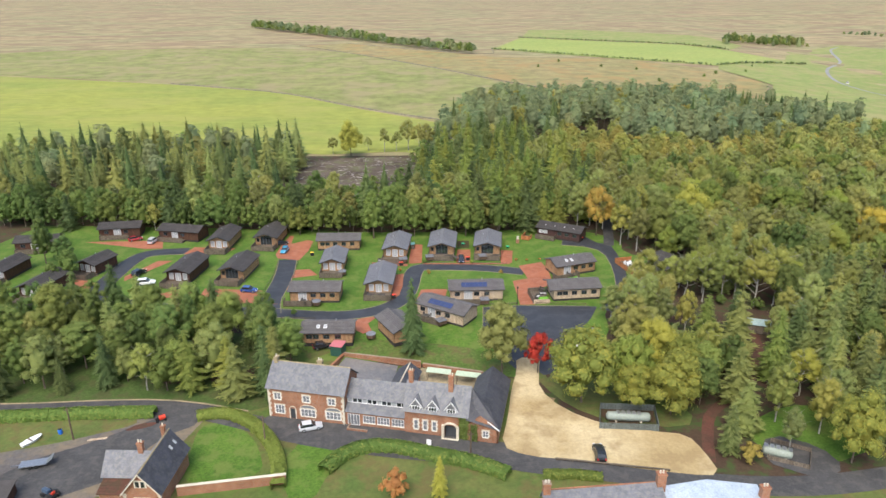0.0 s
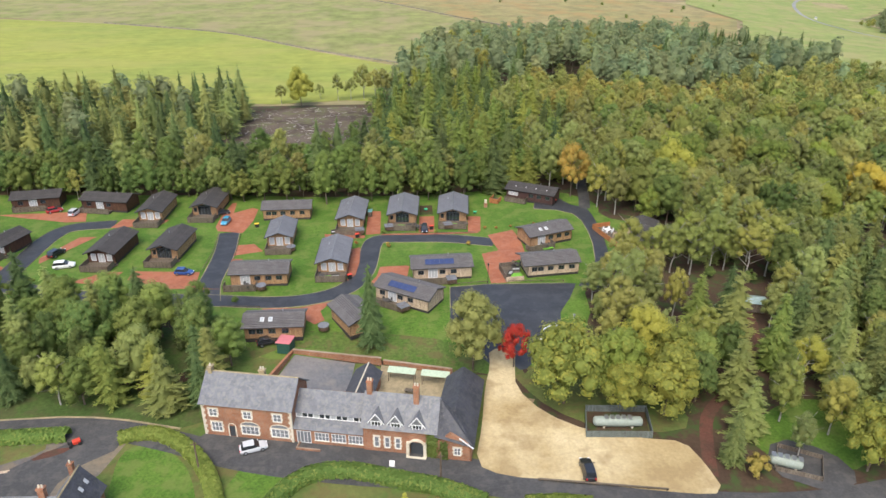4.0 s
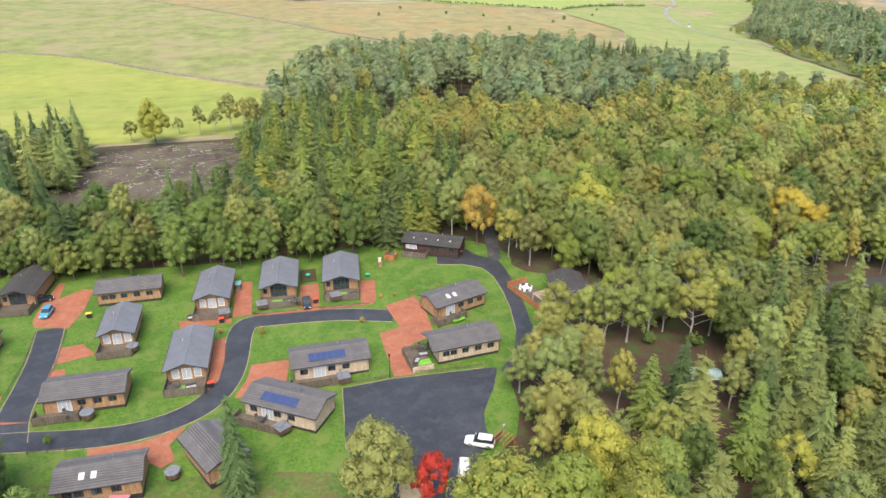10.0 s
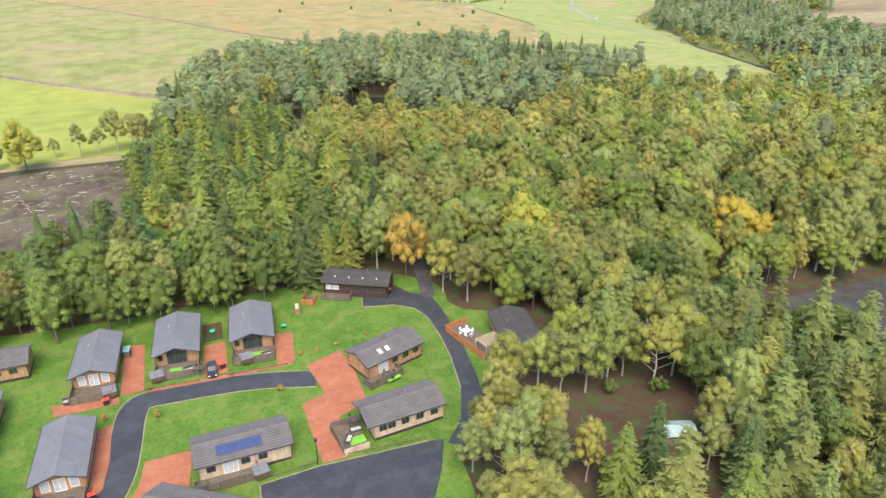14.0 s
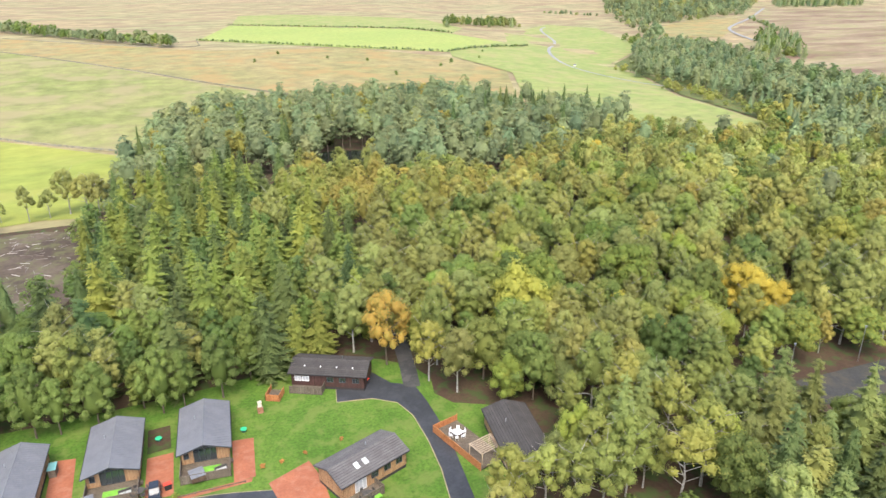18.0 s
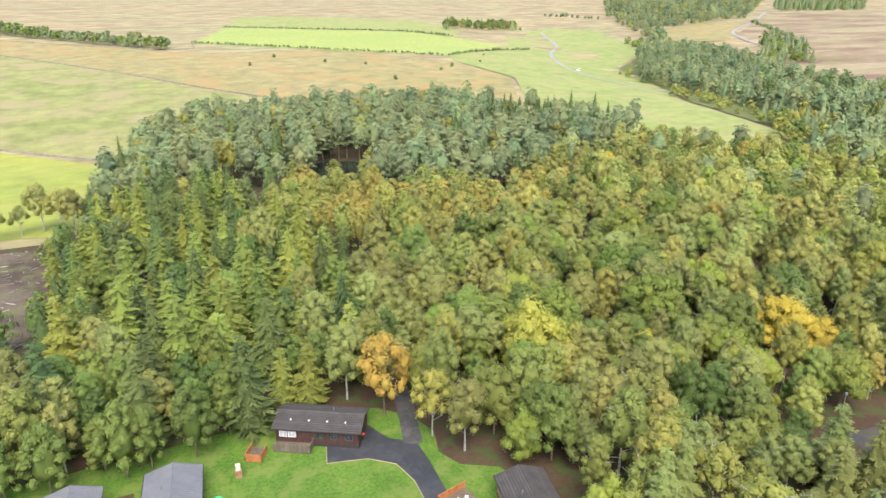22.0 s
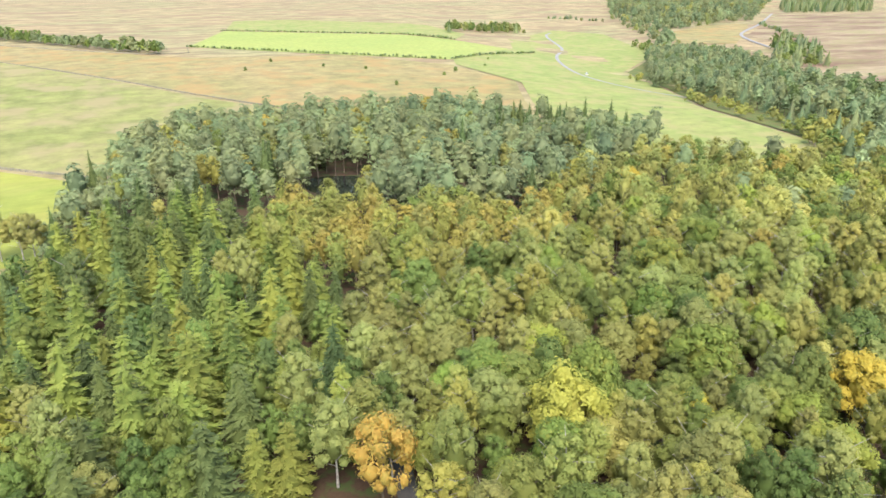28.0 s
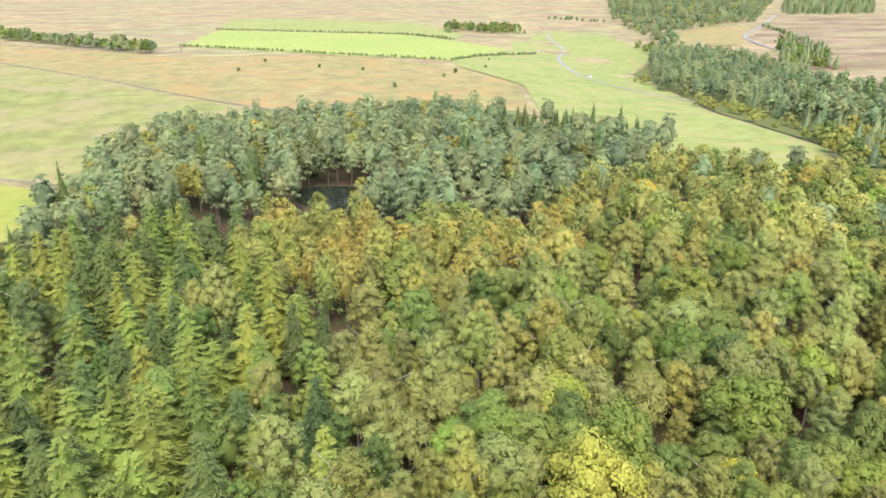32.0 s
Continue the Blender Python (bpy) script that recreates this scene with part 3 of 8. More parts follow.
paved((-10.9, 127.1), (-8.5, 127.9), (-8.7, 119.8), (-9.6, 114), (-11.3, 111.5))
paved((-4.2, 117.2), (2.4, 117.3), (1, 108.6), (-7.2, 108.2), (-5, 113))
paved((-44.5, 144.1), (-43.5, 141.2), (-37.2, 139.3), (-35.6, 146.7), (-35.3, 154.8), (-37.1, 155.8), (-41.4, 152.7), (-41.7, 159.8), (-42.9, 160.1), (-44.2, 151))
paved((-37.2, 132.2), (-33.5, 132.5), (-30.9, 128.2), (-37.4, 126.5))
paved((-37.4, 124.9), (-35.2, 124.7), (-34.4, 121.3), (-37.5, 118.8))
paved((-27.9, 101.4), (-20.6, 101.0), (-14.2, 102.9), (-16.4, 99.1), (-15.4, 95.7), (-17.2, 94.4), (-20, 97), (-27.4, 98))
paved((-81, 130), (-76, 141), (-72, 141), (-80, 127))
paved((-70.5, 146), (-58.5, 146.5), (-57, 150), (-69, 151.5))
paved((-103, 158), (-83, 151), (-78, 151), (-80, 158))
paved((-100, 131), (-87, 122), (-87, 126), (-97, 134))
paved((-49, 112), (-37.5, 110.5), (-42.9, 112), (-43.4, 119), (-58, 121), (-58, 117))
paved((-70, 117), (-64, 121), (-60, 121), (-62, 115))
draped("lodge_green", rounded([(-4.0, 118), (-3.0, 126.2), (1.9, 128.6), (12.7, 127.6), (16.6, 126), (18.6, 118), (18.6, 107.2), (16.5, 107), (2, 117.8)], True, 1), 0.16, 8, M_LAWN, "bright green lawn inside the loop of the lane", "lawn")
HROAD = rounded([(-130, 73), (-82.1, 71.0), (-59.1, 71.6), (-48.3, 70.2), (-37, 66), (-27.2, 60.8), (-9.8, 55.8), (6.9, 53), (11.2, 51.2), (20, 49.2), (36.1, 45.3), (51.3, 43), (67.9, 44.5), (110, 52)], False, 2)
draped("hotel_road", ribbon(HROAD, 4.6), 0.15, 6, M_OLDROAD, "worn grey asphalt road past the brick building", "road")
draped("inn_forecourt", [(-33.2, 66.4), (-32.3, 67.4), (7.6, 57.2), (12.5, 55.4), (12, 50), (-9, 54), (-26, 59.5)], 0.155, 4, M_OLDROAD, "dark worn asphalt in front of the brick building", "road")
kerb("road_edging", rounded([(-130, 75.4), (-82, 73.4), (-59, 74.0), (-48, 72.6), (-36.6, 68.7)], False, 1), False, 0.35, 0.25, "pale stone edging along the road")
# the verge carries the overhanging trees' shade in its colour
draped("road_verge", [(-130, 75.6), (-82, 73.6), (-59, 74.2), (-48, 72.8), (-36.4, 68.9), (-33.5, 70), (-31, 78), (-31, 88), (-36, 82), (-44, 78.5), (-70, 80), (-130, 81)], 0.11, 4, M_SHADEGRASS, "grass verge with the trees' shade put into its colour", "lawn")
draped("farm_yard", [(-48, 70), (-44, 66), (-45.8, 60), (-52, 48), (-66, 42), (-95, 42), (-95, 66), (-60, 67.5)], 0.13, 4, M_MUD, "muddy grey-brown yard beside the cottage", "ground")
draped("yard_track", rounded([(-47, 71), (-43.5, 66), (-50.8, 60.8), (-52, 52), (-66, 44), (-76, 46), (-70, 56), (-61, 60.8), (-54.5, 66)], True, 1), 0.148, 4, M_OLDROAD, "dark wet asphalt track into the yard", "road")
draped("yard_bank", rounded([(-92, 67.4), (-56, 67.6), (-55.5, 65.6), (-61, 63.2), (-68, 60.5), (-78, 58), (-92, 60)], True, 1), 0.152, 4, M_ROUGH, "weedy brown bank below the hedge", "ground")
draped("red_gravel", rounded([(-57.5, 63.4), (-55, 66), (-51.6, 66.2), (-53, 64.6)], True, 1), 0.158, 3, M_PATH, "reddish gravel spilt beside the track", "ground")
GRAVEL = [(14.6, 84.5), (14.2, 80), (12.1, 73.5), (10.2, 64.2), (7.8, 56), (11.5, 53.1), (20.5, 51.2), (36.1, 47.0), (41.5, 46.5), (41.2, 52.7), (40.1, 57.4), (35, 58.5), (26.7, 61), (20.6, 66.2), (17.4, 73.2), (18.6, 80), (19.6, 84)]
TRAIL = rounded([(41, 50), (43.5, 57), (46.5, 63.5), (53, 68.5), (60, 75), (66, 84), (68, 92)], False)
draped("woodland_trail", ribbon(TRAIL, 2.0), 0.1, 4, M_PATH, "reddish bare earth trail into the wood", "path")
draped("clearing_grass", rounded([(52, 51), (50, 57), (56, 63), (66, 66), (72, 60), (70, 52), (60, 48)], True, 1), 0.08, 4, M_LAWN, "rough green grass by the gas tank pen", "lawn")
draped("maple_bank", rounded([(16.5, 82), (18.5, 74), (22, 67), (28, 62), (41, 59), (44, 64), (38, 74), (28, 82), (22, 84)], True, 1), 0.085, 4, M_ROUGH, "rough grass and leaves under the maples", "lawn")
# grass under the belt, with the crowns' shade painted in
draped("belt_grass", [(-128, 79), (-60, 79), (-36, 84), (-34, 94), (-62, 100), (-128, 104)], 0.095, 4, M_SHADEGRASS, "rough grass under the tree belt, its shade put into the colour", "lawn")
draped("gravel_yard", rounded(GRAVEL, True, 1), 0.17, 5, M_GRAVEL, "pale sandy gravel parking yard with wheel tracks", "ground")
COURT = [(119.2, 121.6), (154, 118.6), (152, 84), (116, 90)]
draped("sports_court", COURT, 0.12, 8, M_COURT, "dark mossy asphalt of an old sports court", "ground")
draped("pond", rounded([(78, 322), (82, 296), (98, 284), (116, 275), (128, 260), (140, 266), (130, 290), (110, 304), (98, 322)]), 0.2, 10, M_WATER, "dark still pond between the trees", "water")
draped("valley_road", ribbon(rounded([(640, 1010), (603, 971), (530, 820), (505, 780), (440, 700), (378, 585), (361, 526), (364, 456), (372, 420)], False), 3.4), 0.62, 20, M_LANE, "narrow grey lane across the pasture", "road")
draped("moor_road", ribbon(rounded([(1376, 1245), (1069, 1004), (946, 921), (868, 860), (808, 786), (755, 708)], False), 5.0), 0.9, 30, M_LANE, "pale lane across the moor", "road")
draped("stubble_field", [(797, 932), (691, 800), (752, 757), (880, 862), (1072, 1031), (973, 1038)], 0.66, 30, M_OCHRE, "straw-coloured field between the woods", "field")


M_DRYSTONE = surface("drystone", (0.24, 0.21, 0.15), (0.16, 0.15, 0.12), 0.4, 3.0, 0.95, world_space=True, c=(0.20, 0.21, 0.09))


def stone_wall(line, label="low dark drystone field wall"):
    """A field wall that follows the land."""
    p = rounded(line, False, 2)
    bm = bmesh.new()
    rows = []
    for i, (x, y) in enumerate(p):
        a, b = Vector(p[max(i - 1, 0)]), Vector(p[min(i + 1, len(p) - 1)])
        d = (b - a).normalized() * 0.35
        z = height(x, y)
        rows.append([bm.verts.new((x - d.y, y + d.x, z)), bm.verts.new((x - d.y * 0.5, y + d.x * 0.5, z + 0.9)), bm.verts.new((x + d.y * 0.5, y - d.x * 0.5, z + 0.9)), bm.verts.new((x + d.y, y - d.x, z))])
    for a, b in zip(rows[:-1], rows[1:]):
        for k in range(3):
            bm.faces.new((a[k], a[k + 1], b[k + 1], b[k]))
    bmesh.ops.recalc_face_normals(bm, faces=bm.faces)
    tagged(part("field_wall", bm, M_DRYSTONE), label, "wall", kind="structure")


stone_wall([(-150, 945), (-88, 850), (24, 645), (78, 522), (126, 442), (140, 412)])
stone_wall([(-196, 540), (-97, 483), (-35, 402), (20, 350)])
stone_wall([(103, 880), (95, 765), (-90, 985)])


# ---- lodges ----
def wall_bm(bm, length, z0, z1, thick, holes, m):
    """A wall along x from 0, its outer face at y = 0, with openings (x, z, wide, high) right through it."""
    xs = sorted({0.0, length, *[h[0] for h in holes], *[h[0] + h[2] for h in holes]})
    zs = sorted({z0, z1, *[h[1] for h in holes], *[h[1] + h[3] for h in holes]})
    for i in range(len(xs) - 1):
        for j in range(len(zs) - 1):
            cx, cz = (xs[i] + xs[i + 1]) / 2, (zs[j] + zs[j + 1]) / 2
            if not any(h[0] < cx < h[0] + h[2] and h[1] < cz < h[1] + h[3] for h in holes):
                box(bm, xs[i], 0, zs[j], xs[i + 1], thick, zs[j + 1], m=m)


def window(parent, m, x, z, w, h, frame_mat, lights=2, blind=False, name="window", sill=False):
    """A window in the opening of a wall: frame with mullions, panes, and a blind behind where there is one."""
    t = 0.07
    rows = [(x, -0.03, z, x + w, 0.09, z + t), (x, -0.03, z + h - t, x + w, 0.09, z + h), (x, -0.03, z + t, x + t, 0.09, z + h - t), (x + w - t, -0.03, z + t, x + w, 0.09, z + h - t)]
    bars = []
    for k in range(1, lights):
        c = x + w * k / lights
        bars.append((c - t / 2, -0.03, z + t, c + t / 2, 0.09, z + h - t))
    win = part(name, boxes(*rows, m=m), frame_mat, parent)
    for bar in bars:
        part("mullion", boxes(bar, m=m), frame_mat, win)
    part("pane", boxes((x + t, 0.03, z + t, x + w - t, 0.045, z + h - t), m=m), M_GLASS, win)
    if blind:
        part("blind", boxes(*[(x + w * k / lights + t, 0.012, z + t, x + w * (k + 1) / lights - t / 2, 0.022, z + h - t) for k in range(lights)], m=m), M_BLIND, win, "white blind drawn behind the glass")
    if sill:
        part("sill", boxes((x - 0.08, -0.1, z - 0.1, x + w + 0.08, 0.05, z - 0.002), m=m), M_STONE, win)
    return win


def railing(parent, a, b, z, high, mat, rail_mat):
    """A deck's balustrade from a to b: posts, a handrail, and a panel of close pickets."""
    a, b = Vector(a), Vector(b)
    d = b - a
    n = max(1, round(d.length / 1.9))
    turn = Matrix.Translation((a.x, a.y, 0)) @ Matrix.Rotation(math.atan2(d.y, d.x), 4, "Z")
    for k in range(n + 1):
        c = d.length * k / n
        part("post", boxes((c - 0.05, -0.05, 0.0, c + 0.05, 0.05, z + high + 0.08), m=turn), rail_mat, parent)
    part("handrail", boxes((0, -0.06, z + high - 0.05, d.length, 0.06, z + high), m=turn, bevel=0.012), rail_mat, parent)
    edge = [(0.08, 0.012)]
    c = 0.08
    while c < d.length - 0.1:
        edge += [(c, 0.0), (c, -0.03), (c + 0.105, -0.03), (c + 0.105, 0.0)]
        c += 0.13
    edge.append((edge[-1][0], 0.012))
    bm = bmesh.new()
    low = [bm.verts.new(turn @ Vector((x, y, max(0.05, z - 0.45)))) for x, y in edge]
    top = [bm.verts.new(turn @ Vector((x, y, z + high - 0.055))) for x, y in edge]
    for k in range(len(edge)):
        bm.faces.new((low[k - 1], low[k], top[k], top[k - 1]))
    bm.faces.new(low[::-1])
    bm.faces.new(top)
    bmesh.ops.recalc_face_normals(bm, faces=bm.faces)
    part("picket_panel", bm, mat, parent)


def deck(parent, x0, y0, x1, y1, z, sides, mat=None, rail_mat=None, high=1.0):
    mat, rail_mat = mat or M_FENCE, rail_mat or M_FENCE
    outline = [(x0, z - 0.06)]
    c = x0
    while c < x1 - 0.05:
        e = min(c + 0.138, x1)
        outline += [(c, z - 0.02), (c, z), (e, z), (e, z - 0.02)]
        c += 0.146
    bm = prism(outline + [(x1, z - 0.06)], y0, y1)
    part("deck_floor", bm, M_DECK, parent, "weathered grey-brown deck boards")
    part("deck_skirt", boxes((x0 + 0.06, y0 + 0.06, -0.25, x1 - 0.06, y1 - 0.06, z - 0.07)), M_PLINTH, parent)
    for a, b in sides:
        railing(parent, a, b, z, high, mat, rail_mat)


def slope_courses(bm, w2, z_eave, z_ridge, y0, y1, side, course):
    """One roof slope in overlapping courses of tiles, from the eaves up to the ridge, as one stepped sheet."""
    n = max(2, round(math.hypot(w2, z_ridge - z_eave) / course))
    top = []
    for k in range(n):
        for f, lip in ((k / n, 0.075), ((k + 1) / n, 0.008)):
            top.append((side * w2 * (1 - f), z_eave + (z_ridge - z_eave) * f + lip))
    outline = top + [(0, z_ridge - 0.09), (side * w2, z_eave - 0.09)]
    a = [bm.verts.new((x, y0, z)) for x, z in outline]
    b = [bm.verts.new((x, y1, z)) for x, z in outline]
    for k in range(len(a)):
        bm.faces.new((a[k - 1], a[k], b[k], b[k - 1]))
    bm.faces.new(a)
    bm.faces.new(b[::-1])
    bmesh.ops.recalc_face_normals(bm, faces=bm.faces)


def slope_seams(bm, w2, z_eave, z_ridge, y0, y1, side, pitch):
    """One roof slope of metal sheet with raised ribs from eaves to ridge, as one folded sheet."""
    rows = [(y0, -0.09)]
    y = y0
    while y < y1 - 0.06:
        rows += [(y, 0.0), (y, 0.05), (y + 0.05, 0.05), (y + 0.05, 0.0)]
        y += pitch
    rows += [(y1, 0.0), (y1, -0.09)]
    a = [bm.verts.new((side * w2, y, z_eave + u)) for y, u in rows]
    b = [bm.verts.new((0, y, z_ridge + u)) for y, u in rows]
    for k in range(len(a)):
        bm.faces.new((a[k - 1], a[k], b[k], b[k - 1]))
    bm.faces.new(a)
    bm.faces.new(b[::-1])
    bmesh.ops.recalc_face_normals(bm, faces=bm.faces)


LABELS = {"cedar": "honey cedar boards", "pale": "pale timber boards", "brown": "dark brown boards", "maroon": "maroon boards"}


def lodge(cx, cy, turn, length, width, walls="cedar", roof="tile", front="", long_side="", solar=0, skylights=0, eave=3.0, rise=1.25, deck_depth=4.0, beside=""):
    """A timber holiday lodge; its ridge runs along local y, its gable front is at low y, the seen long side at high x."""
    wall_mat = {"cedar": M_CEDAR, "pale": M_PALE, "brown": M_BROWN, "maroon": M_MAROON}[walls]
    roof_mat = {"tile": M_TILE, "dark": M_TILE_D, "seam": M_SEAM}[roof]
    label = "lodge in " + LABELS[walls] + {"tile": ", grey tiled roof", "dark": ", dark tiled roof", "seam": ", ribbed grey roof"}[roof] + beside
    lo = thing("lodge", pose(cx, cy, height(cx, cy) + 0.09, 0, 0, -turn), label, "lodge", "lodges of the holiday park")
    w2, l2 = width / 2, length / 2
    x0, x1 = -w2 + 0.4, w2 - 0.4
    y0, y1 = -l2 + (1.1 if front else 0.5), l2 - 0.4
    base = 0.55
    part("plinth", boxes((x0 + 0.05, y0 + 0.05, -0.3, x1 - 0.05, y1 - 0.05, base - 0.004)), M_PLINTH, lo, "dark recessed plinth")
    part("floor", boxes((x0 + 0.2, y0 + 0.2, base, x1 - 0.2, y1 - 0.2, base + 0.05)), M_DECK, lo)
    fm = M_WHITE if walls in ("pale",) else M_GREYFRAME
    W, L = x1 - x0, y1 - y0
    # frames of the four walls: along x from the left as seen from outside
    m_front = Matrix.Translation((x0, y0, 0))
    m_east = Matrix.Translation((x1, y0, 0)) @ Matrix.Rotation(radians(90), 4, "Z")
    m_back = Matrix.Translation((x1, y1, 0)) @ Matrix.Rotation(radians(180), 4, "Z")
    m_west = Matrix.Translation((x0, y1, 0)) @ Matrix.Rotation(radians(-90), 4, "Z")
    holes_f, holes_e, wins = [], [], []
    if front == "glass":
        g = 3.3
        holes_f = [((W - g) / 2, base + 0.05, g, eave - base - 0.15), (0.45, 1.4, 0.8, 1.1)]
        wins = [(m_front, holes_f[0], 4, False, "glazed_front"), (m_front, holes_f[1], 1, False, "window")]
    elif front == "doors":
        holes_f = [(W / 2 - 0.75, base + 0.05, 1.5, 2.1), (W / 2 - 2.35, base + 0.35, 1.15, 1.75), (W / 2 + 1.2, base + 0.35, 1.15, 1.75)]
        wins = [(m_front, h, 2 if k == 0 else 1, True, "french_door" if k == 0 else "window") for k, h in enumerate(holes_f)]
    elif front == "plain":
        holes_f = [(W / 2 - 0.6, 1.2, 1.2, 1.2)]
        wins = [(m_front, holes_f[0], 2, False, "window")]
    spots = {"solar1": (1.0, 3.2, 5.6, 8.0), "solar2": (1.0, 3.0, 5.2, 7.6), "far": (1.5, 4.2, 7.0), "long": (0.8, 2.2, 4.4, 6.8, 9.2), "barn": (0.6, 2.0, 6.4, 8.6, 11.0), "deck": (2.0, 4.9, 7.2, 9.4)}.get(long_side, ())
    for k, s in enumerate(spots):
        door = (long_side in ("solar1", "solar2", "far", "deck") and k == (0 if long_side == "deck" else 1)) or (long_side == "barn" and k < 0)
        h = (s, base + 0.05, 2.0, 2.05) if door else (s, 1.45, 1.25, 1.0)
        if s + h[2] < L - 0.2:
            holes_e.append(h)
            wins.append((m_east, h, 3 if door else 2, door or (long_side == "barn" and k < 2), "french_door" if door else "window"))
    bm = bmesh.new()
    for m, ln, hs in ((m_front, W, holes_f), (m_east, L, holes_e), (m_back, W, ()), (m_west, L, ())):
        wall_bm(bm, ln, base, eave - 0.1, 0.14, hs, m)
    part("wall", bm, wall_mat, lo)
    top = eave - 0.1 + rise * (W / 2) / w2
    for yy, a in ((y0, 0.0), (y1 - 0.14, 0.0)):
        part("gable", prism([(x0, eave - 0.096), (x1, eave - 0.096), (0, top)], yy, yy + 0.14), wall_mat, lo)
    for m, h, lights, blind, nm in wins:
        window(lo, m, *h, M_WHITE if blind else M_GREYFRAME, lights, blind, nm)
    if front == "glass":
        part("gable_glazing", prism([(-1.6, eave + 0.02), (1.6, eave + 0.02), (0, eave + 0.5)], y0 - 0.05, y0 - 0.02), M_GLASS, lo)
        part("gable_frame", boxes((-0.05, y0 - 0.09, base + 0.1, 0.05, y0 - 0.05, eave + 0.55), (-1.7, y0 - 0.09, eave - 0.1, 1.7, y0 - 0.05, eave + 0.0)), M_GREYFRAME, lo)
    for side in (-1, 1):
        bm = bmesh.new()
        if roof == "seam":
            slope_seams(bm, w2, eave, eave + rise, -l2, l2, side, 0.42)
        else:
            slope_courses(bm, w2, eave, eave + rise, -l2, l2, side, 0.42)
        part("roof_slope", bm, roof_mat, lo)
        gut = bmesh.new()
        tube(gut, (side * (w2 + 0.05), -l2, eave - 0.02), (side * (w2 + 0.05), l2, eave - 0.02), 0.06, 0.06, 6)
        part("gutter", gut, M_BLACK, lo)
        for yy in (-l2 - 0.03, l2 + 0.005):
            part("bargeboard", prism([(side * w2, eave - 0.16), (side * w2, eave + 0.02), (0, eave + rise + 0.02), (0, eave + rise - 0.17)], yy, yy + 0.025), M_GREYFRAME if walls != "brown" else M_PLINTH, lo)
    part("ridge_cap", prism([(-0.16, eave + rise + 0.0), (0, eave + rise + 0.09), (0.16, eave + rise + 0.0), (0, eave + rise - 0.05)], -l2, l2), roof_mat, lo)
    fl = bmesh.new()
    tube(fl, (-w2 * 0.35, l2 * 0.25, eave + rise * 0.6), (-w2 * 0.35, l2 * 0.25, eave + rise * 0.65 + 0.55), 0.07, 0.07, 8)
    part("flue", fl, M_STEEL, lo, "short steel flue")
    sl = rise / w2
    if solar:
        tilt = Matrix.Translation((w2 * 0.5, 0, eave + rise * 0.5 + 0.1)) @ Matrix.Rotation(math.atan(sl), 4, "Y")
        n = solar
        for k in range(n):
            c = (k - (n - 1) / 2) * 1.03 - 0.5
            fr = part("solar_panel", boxes((-0.8, c - 0.51, 0.0, 0.8, c + 0.51, 0.05), m=tilt), M_GREYFRAME, lo, "blue-black solar panel")
            part("cell_sheet", boxes((-0.77, c - 0.49, 0.052, 0.77, c + 0.49, 0.056), m=tilt), M_SOLAR, fr)
    for k in range(skylights):
        tilt = Matrix.Translation((w2 * 0.45, -l2 * 0.35 + 1.5 * k, eave + rise * 0.55 + 0.05)) @ Matrix.Rotation(math.atan(sl), 4, "Y")
        f = part("skylight", boxes((-0.5, -0.35, 0, 0.5, 0.35, 0.09), m=tilt, bevel=0.02), M_WHITE, lo, "white framed skylight")
        part("pane", boxes((-0.42, -0.28, 0.092, 0.42, 0.28, 0.1), m=tilt), M_BLIND, f)
    if front in ("glass", "doors"):
        d0 = y0 - deck_depth
        deck(lo, x0, d0, x1, y0 - 0.01, base, [((x0, d0), (x1, d0)), ((x0, y0), (x0, d0)), ((x1, d0), (x1, y0 - 0.9))])
        part("step", boxes((x1 + 0.02, y0 - 0.9, -0.1, x1 + 0.4, y0 - 0.05, 0.28)), M_DECK, lo)
    if long_side in ("deck", "solar1", "solar2"):
        a, b = (y0 - 1.2, y0 + 5.4) if long_side == "deck" else (y0 - 0.8, y0 + 7.6)
        out = x1 + 2.2
        deck(lo, x1 + 0.01, a, out, b, base, [((out, a), (out, b)), ((x1, a), (out, a)), ((out, b), (x1 + 0.1, b))])
    if long_side == "barn":
        for k in range(4):
            part("roof_vent", boxes((w2 * 0.5 - 0.1, -l2 * 0.62 + k * 2.9 - 0.1, eave + rise * 0.5, w2 * 0.5 + 0.1, -l2 * 0.62 + k * 2.9 + 0.1, eave + rise * 0.5 + 0.22), bevel=0.02), M_WHITE, lo, "small white roof vent")
        deck(lo, x1 + 0.01, y0 + 0.2, x1 + 2.0, y0 + 6.0, base, [((x1 + 2.0, y0 + 0.2), (x1 + 2.0, y0 + 6.0)), ((x1 + 2.0, y0 + 6.0), (x1, y0 + 6.0))])
    if long_side == "far":
        deck(lo, x1 + 0.01, y0 + 0.5, x1 + 1.9, y0 + 8.5, base, [((x1 + 1.9, y0 + 0.5), (x1 + 1.9, y0 + 8.5)), ((x1, y0 + 0.5), (x1 + 1.9, y0 + 0.5))])
    return lo


def gabled(fx, fy, turn, length, width, **kw):
    a = radians(turn)
    return lodge(fx + math.sin(a) * length / 2, fy + math.cos(a) * length / 2, turn, length, width, **kw)


def sided(ex, ey, turn, length, width, **kw):
    """By the middle of the eaves of its seen long side."""
    a = radians(turn)
    return lodge(ex - math.cos(a) * width / 2, ey + math.sin(a) * width / 2, turn, length, width, **kw)


